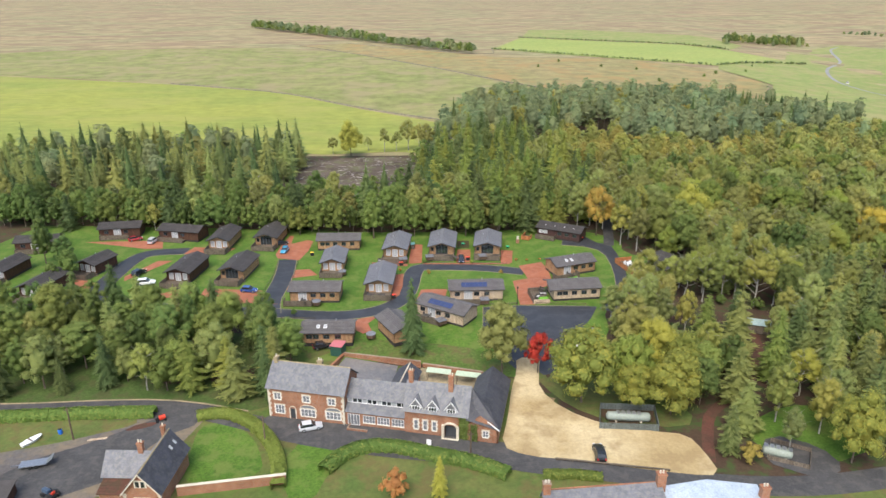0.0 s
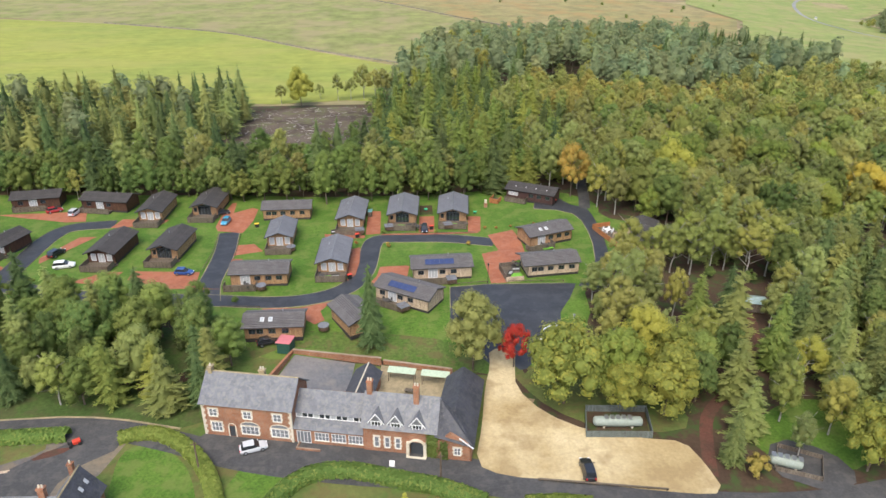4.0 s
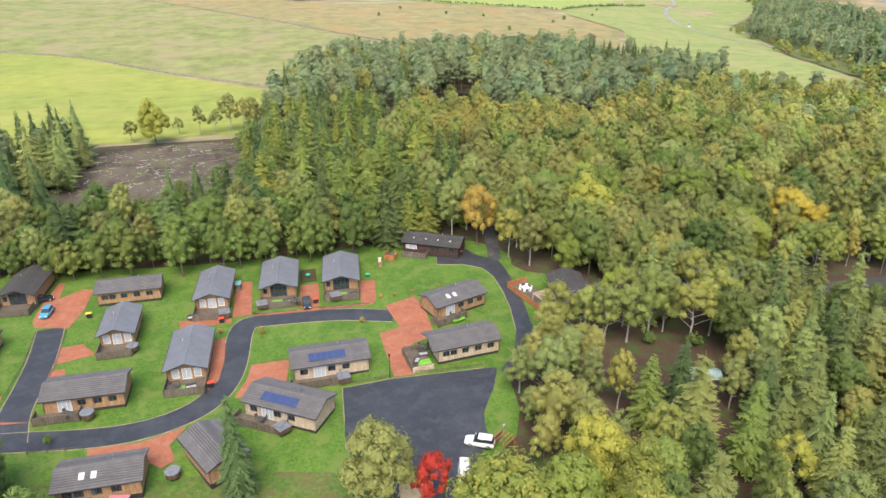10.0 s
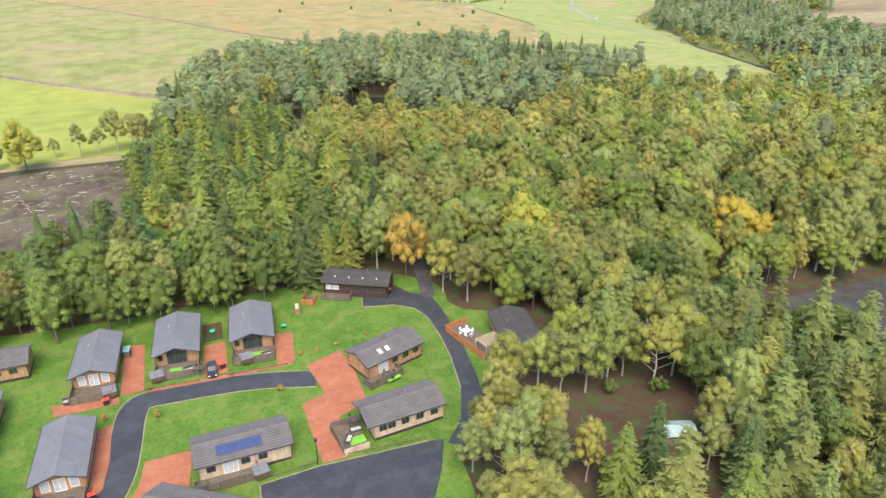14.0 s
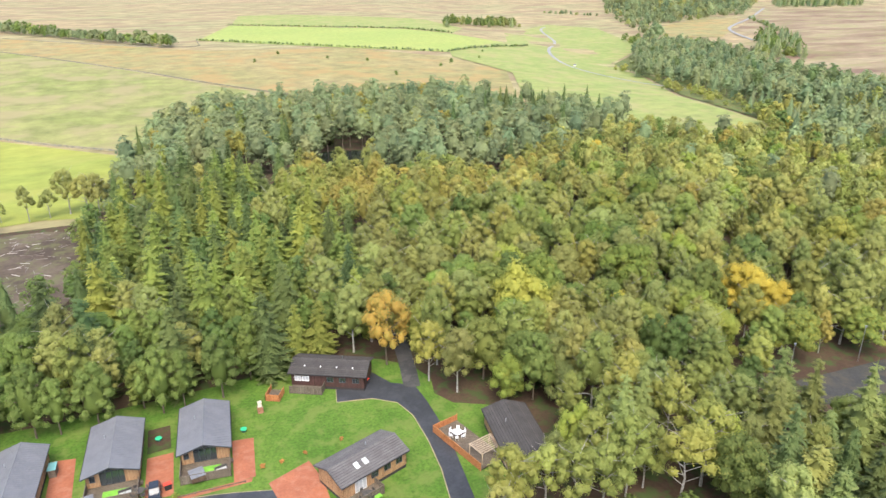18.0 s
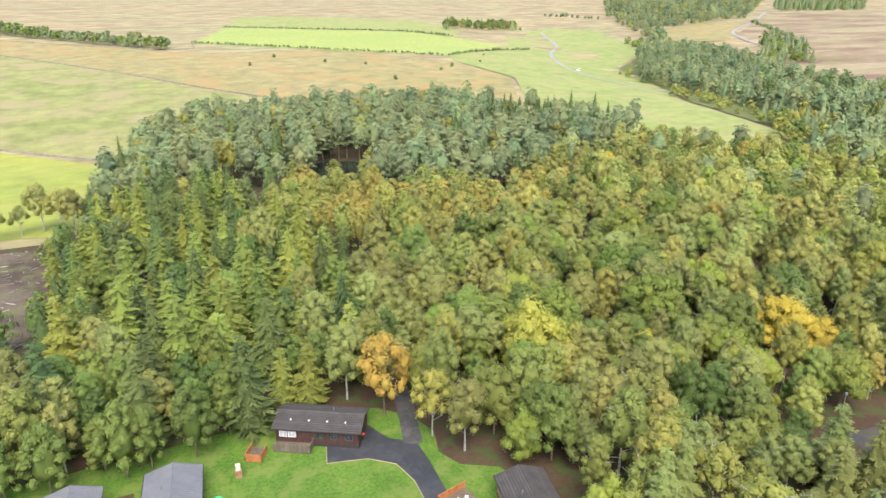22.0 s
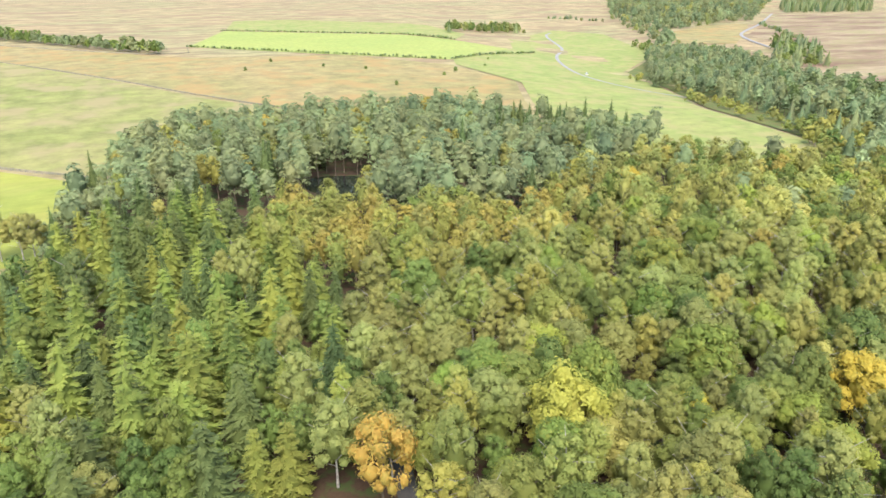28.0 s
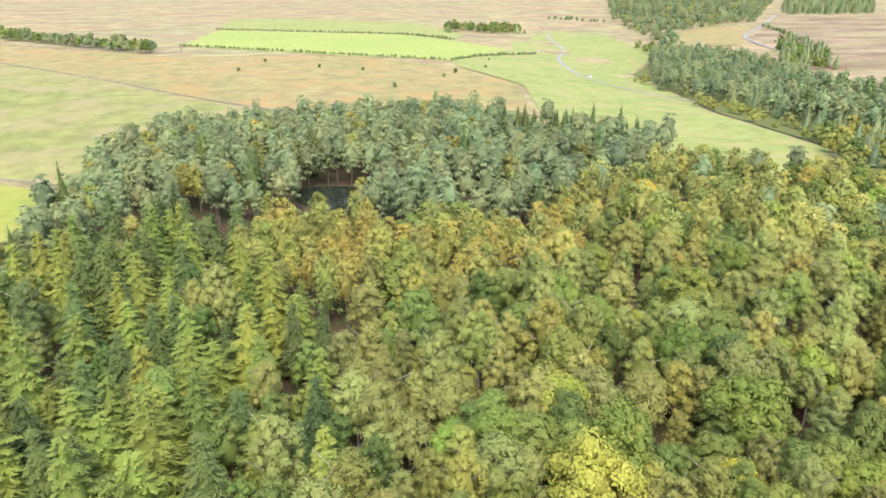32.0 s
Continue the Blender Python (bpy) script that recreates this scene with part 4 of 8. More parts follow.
gabled(-11.0, 138.0, 6, 13.2, 7.2, roof="seam", front="doors", beside=" in a row")
gabled(2.0, 139.3, 6.5, 13.0, 7.8, roof="seam", front="glass", beside=" and a glazed gable")
gabled(14.7, 138.9, 8, 12.6, 7.8, roof="seam", front="glass", beside=" and a glazed gable")
gabled(-14.6, 114.0, 4.5, 13.1, 7.2, roof="seam", front="doors", beside=" by the lane")
gabled(-27.2, 128.8, 2, 10.8, 6.6, roof="seam", front="doors", walls="cedar", beside=" on an open lawn")
gabled(-61.4, 148.0, 5, 12.6, 6.8, walls="cedar", roof="dark", front="doors")
gabled(-48.4, 149.9, 7, 12.0, 7.2, walls="cedar", roof="dark", front="glass")
gabled(-65.8, 124.2, 9, 12.9, 7.0, walls="brown", roof="dark", front="doors")
gabled(-52.5, 124.9, 9.6, 12.3, 7.0, walls="cedar", roof="dark", front="glass")
gabled(-98.7, 116.4, 14, 11.5, 6.6, walls="brown", roof="dark", front="doors")
gabled(-91.5, 131.5, 20, 9.0, 6.4, walls="brown", roof="dark", front="doors", beside=" behind grey willows")
gabled(-113, 128, 10, 11, 6.6, walls="brown", roof="dark", front="doors")
sided(-113, 150, 84, 12, 6.6, walls="brown", roof="dark", long_side="far")
sided(-27.1, 146.2, 91.6, 12.8, 6.8, roof="tile", long_side="long", beside=" below the wood")
sided(-29.6, 110.6, 93, 12.6, 6.9, roof="tile", long_side="deck", beside=" by the lane")
sided(8.9, 109.3, 90.6, 13.4, 6.9, walls="pale", roof="tile", long_side="solar1", solar=6, beside=" and solar panels")
sided(-0.65, 99.15, 125.5, 13.2, 6.9, walls="pale", roof="tile", long_side="solar2", solar=6, beside=" and solar panels")
sided(-24.4, 89.6, 92.5, 11.4, 6.6, roof="tile", long_side="long", skylights=2, eave=2.9, beside=" and two skylights")
sided(-12.7, 92.5, 153.6, 9.7, 6.6, roof="tile", front="plain", beside=" behind a tall conifer")
sided(36.5, 124.3, 72, 12.3, 6.9, roof="tile", long_side="deck", skylights=2, beside=" and two skylights")
sided(32.6, 108.5, 86, 12.9, 6.9, walls="pale", roof="tile", front="plain", long_side="long", beside=" beside the car park")
sided(37.0, 151.4, 121, 14.1, 7.0, walls="maroon", roof="dark", long_side="barn", beside=" below the wood")
sided(-93.8, 161, 84, 12.6, 6.8, walls="brown", roof="dark", long_side="far")
sided(-75.4, 157.2, 104, 13.6, 6.8, walls="brown", roof="dark", long_side="far")
gabled(57.6, 116.5, 12, 14, 7.4, walls="cedar", roof="dark", front="plain", beside=" among birches")


# ---- the old brick building and its yards ----
def arch_top(bm, x, z, w, rise, m, y0=-0.05, y1=0.06):
    pts = [(x - 0.12, z)] + [(x + w / 2 - (w / 2 + 0.12) * math.cos(k * math.pi / 6), z + (rise + 0.14) * math.sin(k * math.pi / 6)) for k in range(1, 6)] + [(x + w + 0.12, z)]
    inner = [(x + w, z)] + [(x + w / 2 + (w / 2) * math.cos(k * math.pi / 6), z + rise * math.sin(k * math.pi / 6)) for k in range(1, 6)] + [(x, z)]
    b = prism(pts + inner, y0, y1, m)
    me = bpy.data.meshes.new("tmp")
    b.to_mesh(me)
    b.free()
    bm.from_mesh(me)
    bpy.data.meshes.remove(me)


def stone_window(parent, m, x, z, w, h, lights=2, rows=1, surround=True, sill=True, mat=None):
    win = window(parent, m, x, z, w, h, M_WHITE, lights, False, "window", sill)
    part("net_curtain", boxes((x + 0.08, 0.012, z + 0.08, x + w - 0.08, 0.022, z + h - 0.08), m=m), M_NET, win)
    if rows > 1:
        part("glazing_bar", boxes(*[(x + 0.07, -0.015, z + h * k / rows - 0.02, x + w - 0.07, 0.028, z + h * k / rows + 0.02) for k in range(1, rows)], m=m), M_WHITE, win)
    if surround:
        qs = []
        for k in range(max(2, round(h / 0.35))):
            e = 0.26 if k % 2 else 0.15
            za, zb = z + k * h / max(2, round(h / 0.35)), z + (k + 1) * h / max(2, round(h / 0.35)) - 0.01
            qs += [(x - e, -0.035, za, x - 0.002, 0.05, zb), (x + w + 0.002, -0.035, za, x + w + e, 0.05, zb)]
        qs.append((x - 0.2, -0.035, z + h + 0.002, x + w + 0.2, 0.05, z + h + 0.24))
        for q in qs:
            part("stone_block", boxes(q, m=m), M_STONE, win)
    return win


def slate_slope(parent, a, b, c, d, mat, n=14, name="roof_slope"):
    """A slate slope between eaves a-b and ridge d-c, in courses that overlap."""
    a, b, c, d = (Vector(v) for v in (a, b, c, d))
    up = (b - a).cross(d - a).normalized()
    if up.z < 0:
        up = -up
    bm = bmesh.new()
    rows = [(a - up * 0.1, b - up * 0.1)]
    for k in range(n):
        f, g = k / n, (k + 1) / n
        rows += [(a.lerp(d, f) + up * 0.05, b.lerp(c, f) + up * 0.05), (a.lerp(d, g) + up * 0.012, b.lerp(c, g) + up * 0.012)]
    rows.append((d - up * 0.1, c - up * 0.1))
    vs = [(bm.verts.new(p), bm.verts.new(q)) for p, q in rows]
    for p, q in zip(vs, vs[1:] + vs[:1]):
        bm.faces.new((p[0], p[1], q[1], q[0]))
    bm.faces.new([v[0] for v in vs])
    bm.faces.new([v[1] for v in vs])
    bmesh.ops.recalc_face_normals(bm, faces=bm.faces)
    return part(name, bm, mat, parent)


def chimney(parent, x, y, z0, z1, w=0.9, d=0.7, pots=2, mat=None):
    ch = part("chimney", boxes((x - w / 2, y - d / 2, z0, x + w / 2, y + d / 2, z1 - 0.25), (x - w / 2 - 0.08, y - d / 2 - 0.08, z1 - 0.25, x + w / 2 + 0.08, y + d / 2 + 0.08, z1)), mat or M_BRICK, parent)
    for k in range(pots):
        bm = bmesh.new()
        c = x + (k - (pots - 1) / 2) * 0.4
        tube(bm, (c, y, z1), (c, y, z1 + 0.45), 0.14, 0.11, 8)
        part("chimney_pot", bm, M_STONE, ch)
    return ch


inn = thing("country_inn", pose(-32.4, 67.1, -2.0 + 0.06, 0, 0, -14.4), "long orange brick country inn with grey slate roofs", "building")
I4 = Matrix.Identity(4)
east_of = lambda x, y: Matrix.Translation((x, y, 0)) @ Matrix.Rotation(radians(90), 4, "Z")
# two-storey block
holes = [(1.1, 3.7, 1.3, 1.35), (6.5, 3.7, 1.3, 1.35), (11.2, 3.7, 1.3, 1.35), (1.2, 0.9, 1.7, 1.7), (4.0, 0.1, 0.95, 2.0), (6.0, 0.8, 2.7, 1.5), (10.7, 0.8, 2.7, 1.5)]
bm = bmesh.new()
wall_bm(bm, 14.1, 0, 6.1, 0.35, holes, I4)
wall_bm(bm, 14.1, 0, 6.1, 0.35, [], Matrix.Translation((14.1, 7.4, 0)) @ Matrix.Rotation(radians(180), 4, "Z"))
box(bm, 0, 0.352, 0, 0.35, 7.048, 6.1)
box(bm, 13.75, 0.352, 0, 14.1, 7.048, 6.1)
part("wall", bm, M_BRICK, inn)
for x in (0.0, 13.75):
    part("gable", prism([(0, 6.104), (7.4, 6.104), (3.7, 9.1)], 0, 0.35, Matrix.Translation((x + 0.35, 0, 0)) @ Matrix.Rotation(radians(90), 4, "Z")), M_BRICK, inn)
part("quoin", boxes(*[(-0.06, -0.06, k * 0.5, 0.3 + 0.2 * (k % 2), 0.3, k * 0.5 + 0.46) for k in range(12)]), M_STONE, inn, "pale stone quoins")
part("quoin", boxes(*[(13.8 - 0.2 * (k % 2), -0.06, k * 0.5, 14.13, 0.3, k * 0.5 + 0.46) for k in range(12)]), M_STONE, inn, "pale stone quoins")
for k, h in enumerate(holes):
    if k == 4:
        d = part("door", boxes((h[0] + 0.06, 0.05, 0.1, h[0] + 0.9, 0.11, 2.08), (h[0] + 0.2, 0.03, 1.1, h[0] + 0.75, 0.05, 1.9)), M_GREYFRAME, inn, "black panelled door")
        bm = bmesh.new()
        box(bm, h[0] - 0.2, -0.06, 0.1, h[0] - 0.01, 0.05, 2.1)
        box(bm, h[0] + 0.96, -0.06, 0.1, h[0] + 1.15, 0.05, 2.1)
        arch_top(bm, h[0], 2.1, 0.95, 0.42, I4)
        part("door_surround", bm, M_STONE, d, "pale stone arched surround")
    else:
        w = stone_window(inn, I4, *h, lights=4 if k > 4 else 3 if k == 3 else 2, rows=2)
        if k > 4:
            bm = bmesh.new()
            arch_top(bm, h[0], h[1] + h[3] + 0.25, h[2], 0.55, I4)
            part("arch", bm, M_STONE, w)
            part("fanlight", prism([(h[0] + 0.05, h[1] + h[3] + 0.24)] + [(h[0] + 1.35 - 1.3 * math.cos(q * math.pi / 6), h[1] + h[3] + 0.25 + 0.52 * math.sin(q * math.pi / 6)) for q in range(1, 6)] + [(h[0] + 2.65, h[1] + h[3] + 0.24)], -0.03, -0.005), M_NET, w)
slate_slope(inn, (-0.35, -0.4, 5.95), (14.4, -0.4, 5.95), (14.4, 3.7, 9.35), (-0.35, 3.7, 9.35), M_SLATE, 18)
slate_slope(inn, (-0.35, 7.8, 5.95), (14.4, 7.8, 5.95), (14.4, 3.7, 9.35), (-0.35, 3.7, 9.35), M_SLATE, 18)
part("ridge_tile", prism([(-0.15, 9.33), (0, 9.47), (0.15, 9.33)], -0.35, 14.4, Matrix.Translation((0, 3.7, 0)) @ Matrix.Rotation(radians(-90), 4, "Z")), M_KERB, inn)
chimney(inn, 0.45, 3.7, 8.7, 10.2, 0.6, 0.9, 1, M_KERB)
chimney(inn, 8.5, 4.2, 8.7, 10.0, 0.9, 0.7, 2, M_KERB)
# lower middle range with a glazed band
holes = [(14.6, 0.1, 2.2, 2.2), (17.4, 0.75, 2.2, 1.5), (20.0, 0.75, 2.2, 1.5), (22.6, 0.75, 2.2, 1.5)]
bm = bmesh.new()
wall_bm(bm, 10.8, 0, 2.75, 0.3, [(a - 14.13, b, c, d) for a, b, c, d in holes], Matrix.Translation((14.13, 0.2, 0)))
wall_bm(bm, 10.8, 0, 5.0, 0.3, [], Matrix.Translation((24.93, 7.0, 0)) @ Matrix.Rotation(radians(180), 4, "Z"))
part("wall", bm, M_BRICK, inn)
for k, h in enumerate(holes):
    stone_window(inn, Matrix.Translation((0, 0.2, 0)), *h, lights=4, rows=2 if k else 1, surround=False, sill=k > 0)
slate_slope(inn, (14.15, -0.1, 2.75), (24.9, -0.1, 2.75), (24.9, 1.55, 3.75), (14.15, 1.55, 3.75), M_SLATE, 6, "lean_to_roof")
band = part("window_band", boxes((14.2, 1.6, 3.65, 24.88, 1.75, 3.8), (14.2, 1.6, 4.55, 24.88, 1.75, 4.75), *[(14.2 + k * 0.886, 1.6, 3.8, 14.32 + k * 0.886, 1.75, 4.55) for k in range(13)]), M_WHITE, inn, "white painted band of windows")
for k in range(12):
    part("pane", boxes((14.33 + k * 0.886, 1.68, 3.8, 15.08 + k * 0.886, 1.7, 4.55)), M_GLASS if k % 3 else M_BLIND, band)
slate_slope(inn, (14.15, 1.3, 4.75), (24.9, 1.3, 4.75), (24.9, 4.2, 7.1), (14.15, 4.2, 7.1), M_SLATE, 12)
slate_slope(inn, (14.15, 7.2, 4.75), (24.9, 7.2, 4.75), (24.9, 4.2, 7.1), (14.15, 4.2, 7.1), M_SLATE, 12)
part("low_wall", boxes((14.9, -1.5, 0, 18.6, -1.25, 0.45), (14.9, -1.25, 0, 15.1, 0.1, 0.45)), M_BRICK, inn, "low red brick wall before the door")
# range with dormers
holes = [(26.6, 0.9, 0.75, 1.9), (28.2, 0.9, 0.75, 1.9), (29.8, 0.9, 0.75, 1.9), (32.0, 0.0, 2.0, 2.3)]
bm = bmesh.new()
wall_bm(bm, 10.9, 0, 4.6, 0.35, [(a - 25.0, b, c, d) for a, b, c, d in holes], Matrix.Translation((25.0, 0, 0)))
wall_bm(bm, 10.9, 0, 4.6, 0.35, [], Matrix.Translation((35.9, 6.4, 0)) @ Matrix.Rotation(radians(180), 4, "Z"))
box(bm, 25.0, 0.352, 0, 25.35, 6.048, 4.6)
part("wall", bm, M_BRICK, inn)
part("gable", prism([(0, 4.604), (6.4, 4.604), (3.2, 8.4)], 0, 0.35, Matrix.Translation((25.35, 0, 0)) @ Matrix.Rotation(radians(90), 4, "Z")), M_BRICK, inn)
for h in holes[:3]:
    stone_window(inn, I4, *h, lights=1, rows=2)
porch = part("porch", boxes((31.5, -0.5, 0, 31.95, 0.0, 2.5), (34.05, -0.5, 0, 34.5, 0.0, 2.5), (31.5, -0.9, 0, 34.5, -0.5, 0.15)), M_STONE, inn, "stone porch with an arch")
bm = bmesh.new()
arch_top(bm, 32.0, 2.3, 2.0, 0.6, I4, -0.5, 0.0)
part("arch", bm, M_STONE, porch)
part("door", boxes((32.1, 0.2, 0, 33.9, 0.28, 2.25)), M_GREYFRAME, porch, "dark double door")
slate_slope(inn, (24.7, -0.4, 4.4), (36.1, -0.4, 4.4), (36.1, 3.2, 8.5), (24.7, 3.2, 8.5), M_SLATE, 18)
slate_slope(inn, (24.7, 6.8, 4.4), (36.1, 6.8, 4.4), (36.1, 3.2, 8.5), (24.7, 3.2, 8.5), M_SLATE, 18)
for c in (27.0, 29.9, 33.1):
    dm = part("dormer", boxes((c - 0.85, 0.05, 4.3, c + 0.85, 1.7, 5.6)), M_WHITE, inn, "white dormer with a steep slate gable")
    window(dm, Matrix.Translation((0, -0.02, 0)), c - 0.7, 4.45, 1.4, 1.1, M_WHITE, 3, False, "dormer_window").parent = inn
    for sd in (-1, 1):
        slate_slope(inn, (c + sd * 1.15, -0.15, 5.3), (c + sd * 1.15, 2.6, 5.3), (c, 2.6, 7.0), (c, -0.15, 7.0), M_SLATE, 6, "dormer_roof")
        part("bargeboard", prism([(c + sd * 1.22, 5.2), (c + sd * 1.22, 5.4), (c, 7.14), (c, 6.88)], -0.24, -0.17), M_WHITE, inn, "white bargeboard")
    part("dormer_gable", prism([(c - 0.95, 5.6), (c + 0.95, 5.6), (c, 6.85)], 0.0, 0.06), M_SLATE, inn)
chimney(inn, 25.5, 3.2, 7.6, 10.4, 0.8, 0.8, 2)
chimney(inn, 32.6, 2.6, 7.2, 10.6, 0.8, 0.7, 2)
# end wing with a dark hipped roof that runs back
bm = bmesh.new()
wall_bm(bm, 5.2, 0, 3.0, 0.35, [(2.6, 1.0, 1.0, 1.3)], Matrix.Translation((35.95, -0.3, 0)))
wall_bm(bm, 16.0, 0, 3.0, 0.35, [], east_of(41.15, -0.3))
wall_bm(bm, 16.0, 0, 3.0, 0.35, [], Matrix.Translation((35.95, 15.7, 0)) @ Matrix.Rotation(radians(-90), 4, "Z"))
wall_bm(bm, 5.2, 0, 3.0, 0.35, [], Matrix.Translation((41.15, 15.7, 0)) @ Matrix.Rotation(radians(180), 4, "Z"))
part("wall", bm, M_BRICK, inn)
stone_window(inn, Matrix.Translation((35.95, -0.3, 0)), 2.6, 1.0, 1.0, 1.3, lights=2, rows=2)
part("gable", prism([(35.95, 3.004), (41.15, 3.004), (38.0, 5.0)], -0.3, 0.0), M_BRICK, inn)
slate_slope(inn, (41.5, -0.6, 2.8), (41.5, 16.1, 2.8), (38.2, 14.5, 6.2), (38.2, 3.0, 6.2), M_SLATE2, 14)
slate_slope(inn, (35.2, 5.0, 4.0), (35.2, 16.1, 2.8), (38.2, 14.5, 6.2), (38.2, 3.0, 6.2), M_SLATE2, 14)
slate_slope(inn, (35.7, -0.6, 4.2), (41.5, -0.6, 2.8), (38.2, 3.0, 6.2), (36.0, 3.2, 8.3), M_SLATE2, 14)
slate_slope(inn, (35.2, 16.1, 2.8), (41.5, 16.1, 2.8), (38.3, 14.5, 6.2), (38.1, 14.5, 6.2), M_SLATE2, 10)
part("bargeboard", boxes((0, 0, 0, 2.6, 0.06, 0.2), m=Matrix.Translation((39.3, -0.7, 4.35)) @ Matrix.Rotation(radians(38), 4, "Y")), M_WHITE, inn, "white bargeboard")


def leafy_box(name, x0, y0, z0, x1, y1, z1, leaf, label, category, parent=None, per=9.0, size=0.3, seed=1):
    """A clipped mass of leaves: sprays over an uneven box."""
    r = np.random.default_rng(seed)
    dims = np.array((x1 - x0, y1 - y0, z1 - z0))
    area = np.array((dims[1] * dims[2], dims[1] * dims[2], dims[0] * dims[2], dims[0] * dims[2], dims[0] * dims[1]))
    n = int(area.sum() * per)
    side = r.choice(5, n, p=area / area.sum())
    p = r.uniform(0, 1, (n, 3))
    nrm = np.zeros((n, 3))
    for k, (ax, v) in enumerate(((0, 0), (0, 1), (1, 0), (1, 1), (2, 1))):
        p[side == k, ax] = v
        nrm[side == k, ax] = v * 2 - 1
    c = p * dims + (x0, y0, z0) + r.normal(size=(n, 3)) * 0.1
    nrm = nrm + unit_rows(r, n) * 0.7
    nrm /= np.linalg.norm(nrm, axis=1)[:, None]
    v, f = cards(r, c, nrm, size * r.uniform(0.6, 1.4, n))
    k = len(v)
    e = 0.12
    core = [(x, y, z) for z in (z0, z1 - e) for x, y in ((x0 + e, y0 + e), (x1 - e, y0 + e), (x1 - e, y1 - e), (x0 + e, y1 - e))]
    t = [(0, 1, 5), (0, 5, 4), (1, 2, 6), (1, 6, 5), (2, 3, 7), (2, 7, 6), (3, 0, 4), (3, 4, 7), (4, 5, 6), (4, 6, 7)]
    v, f = np.concatenate([v, core]), np.concatenate([f, np.array(t) + k])
    ob = new(name, mesh_from(name, v, f, leaf))
    ob.parent = parent
    return tagged(ob, label, category) if not parent else tagged(ob, label)


def unit_rows(rng, n):
    v = rng.normal(size=(n, 3))
    return v / np.linalg.norm(v, axis=1)[:, None]


def cards(rng, centres, normals, sizes, droop=0.0):
    """Small pointed leaf sprays: three corners each, set across their normals, every one an island of its own."""
    n = len(centres)
    u = np.cross(normals, unit_rows(rng, n))
    u /= np.linalg.norm(u, axis=1)[:, None] + 1e-9
    v = np.cross(normals, u)
    s = sizes[:, None]
    j = rng.uniform(0.65, 1.35, (n, 3, 1))
    a = centres + u * s * j[:, 0] * 0.7 - normals * s * 0.1
    b = centres - u * s * 0.45 + v * s * j[:, 1] * 0.45
    c = centres - u * s * 0.45 - v * s * j[:, 2] * 0.45
    verts = np.stack([a, b, c], 1).reshape(-1, 3)
    if droop:
        verts[:, 2] -= droop * rng.uniform(0, 1, len(verts))
    return verts, np.arange(3 * n).reshape(-1, 3)


leafy_box("ivy", 34.55, -0.35, 0, 36.2, -0.02, 4.4, F_GREEN, "dark green ivy climbing the brick wall", "", inn, 40, 0.28, 3)
leafy_box("ivy", 36.6, -0.6, 0, 37.6, -0.32, 3.2, F_GREEN, "dark green ivy climbing the brick wall", "", inn, 40, 0.28, 4)


def hedge(line, wide, high, label, seed=1, leaf=None, per=17.0, size=0.34):
    """A clipped hedge along a line, with a rounded top."""
    r = np.random.default_rng(seed)
    p = [np.array(q) for q in line]
    vs, fs, k = [], [], 0
    for a, b in zip(p[:-1], p[1:]):
        d = b - a
        ln = float(np.linalg.norm(d))
        n = int(ln * (wide + 2 * high) * per)
        th = r.uniform(-0.15, math.pi + 0.15, n)
        u = r.uniform(0, 1, n)
        side = np.array((-d[1], d[0])) / ln
        w = np.cos(th)
        xy = a + u[:, None] * d + side * (np.sign(w) * np.abs(w) ** 0.6 * wide / 2)[:, None]
        z = high * np.abs(np.sin(th)) ** 0.5 * r.uniform(0.88, 1.05, n)
        g = np.array([height(*q) for q in xy])
        c = np.column_stack([xy, g + z])
        nm = np.column_stack([side[0] * w, side[1] * w, np.sin(th) + 0.2]) + unit_rows(r, n) * 0.5
        nm /= np.linalg.norm(nm, axis=1)[:, None]
        v, f = cards(r, c, nm, size * r.uniform(0.6, 1.4, n))
        vs.append(v)
        fs.append(f + k)
        k += len(v)
        s2 = side * wide * 0.38
        core = [(*(q + s * s2), height(*q) + z) for q in (a, b) for s, z in ((-1, 0), (-1, high * 0.8), (1, high * 0.8), (1, 0))]
        vs.append(np.array(core))
        fs.append(np.array([(0, 1, 5), (0, 5, 4), (1, 2, 6), (1, 6, 5), (2, 3, 7), (2, 7, 6)]) + k)
        k += 8
    ob = new("hedge", mesh_from("hedge", np.concatenate(vs), np.concatenate(fs), leaf or F_HEDGE))
    return tagged(ob, label, "hedge")


hedge([(-95, 68.6), (-80.3, 68.4), (-66, 68.8), (-53, 68.4)], 2.6, 1.8, "long clipped green and gold hedge beside the road", 1)
hedge(rounded([(-45.2, 66.8), (-41, 68.0), (-36.2, 65.6), (-31.6, 60.4), (-28.6, 54), (-27.6, 47)], False, 2), 2.4, 1.6, "curved clipped hedge round a small lawn", 2)
hedge(rounded([(-21, 50.5), (-19.0, 54.0), (-15, 56.6), (-9.8, 56.2), (-3, 53.4), (2.6, 51.6), (8, 48)], False, 2), 2.6, 1.7, "clipped green hedge opposite the brick building", 3)
hedge([(13.5, 47.8), (18, 47.6), (22.5, 46.6)], 1.6, 1.3, "low clipped hedge by the road", 4)
draped("garden_lawn", rounded([(-44.5, 64.8), (-40, 65.8), (-36, 63), (-32.6, 58), (-30.2, 50), (-42.6, 48.4), (-43.4, 55)], True, 2), 0.12, 6, M_LAWN, "small bright green lawn inside a curved hedge", "lawn")
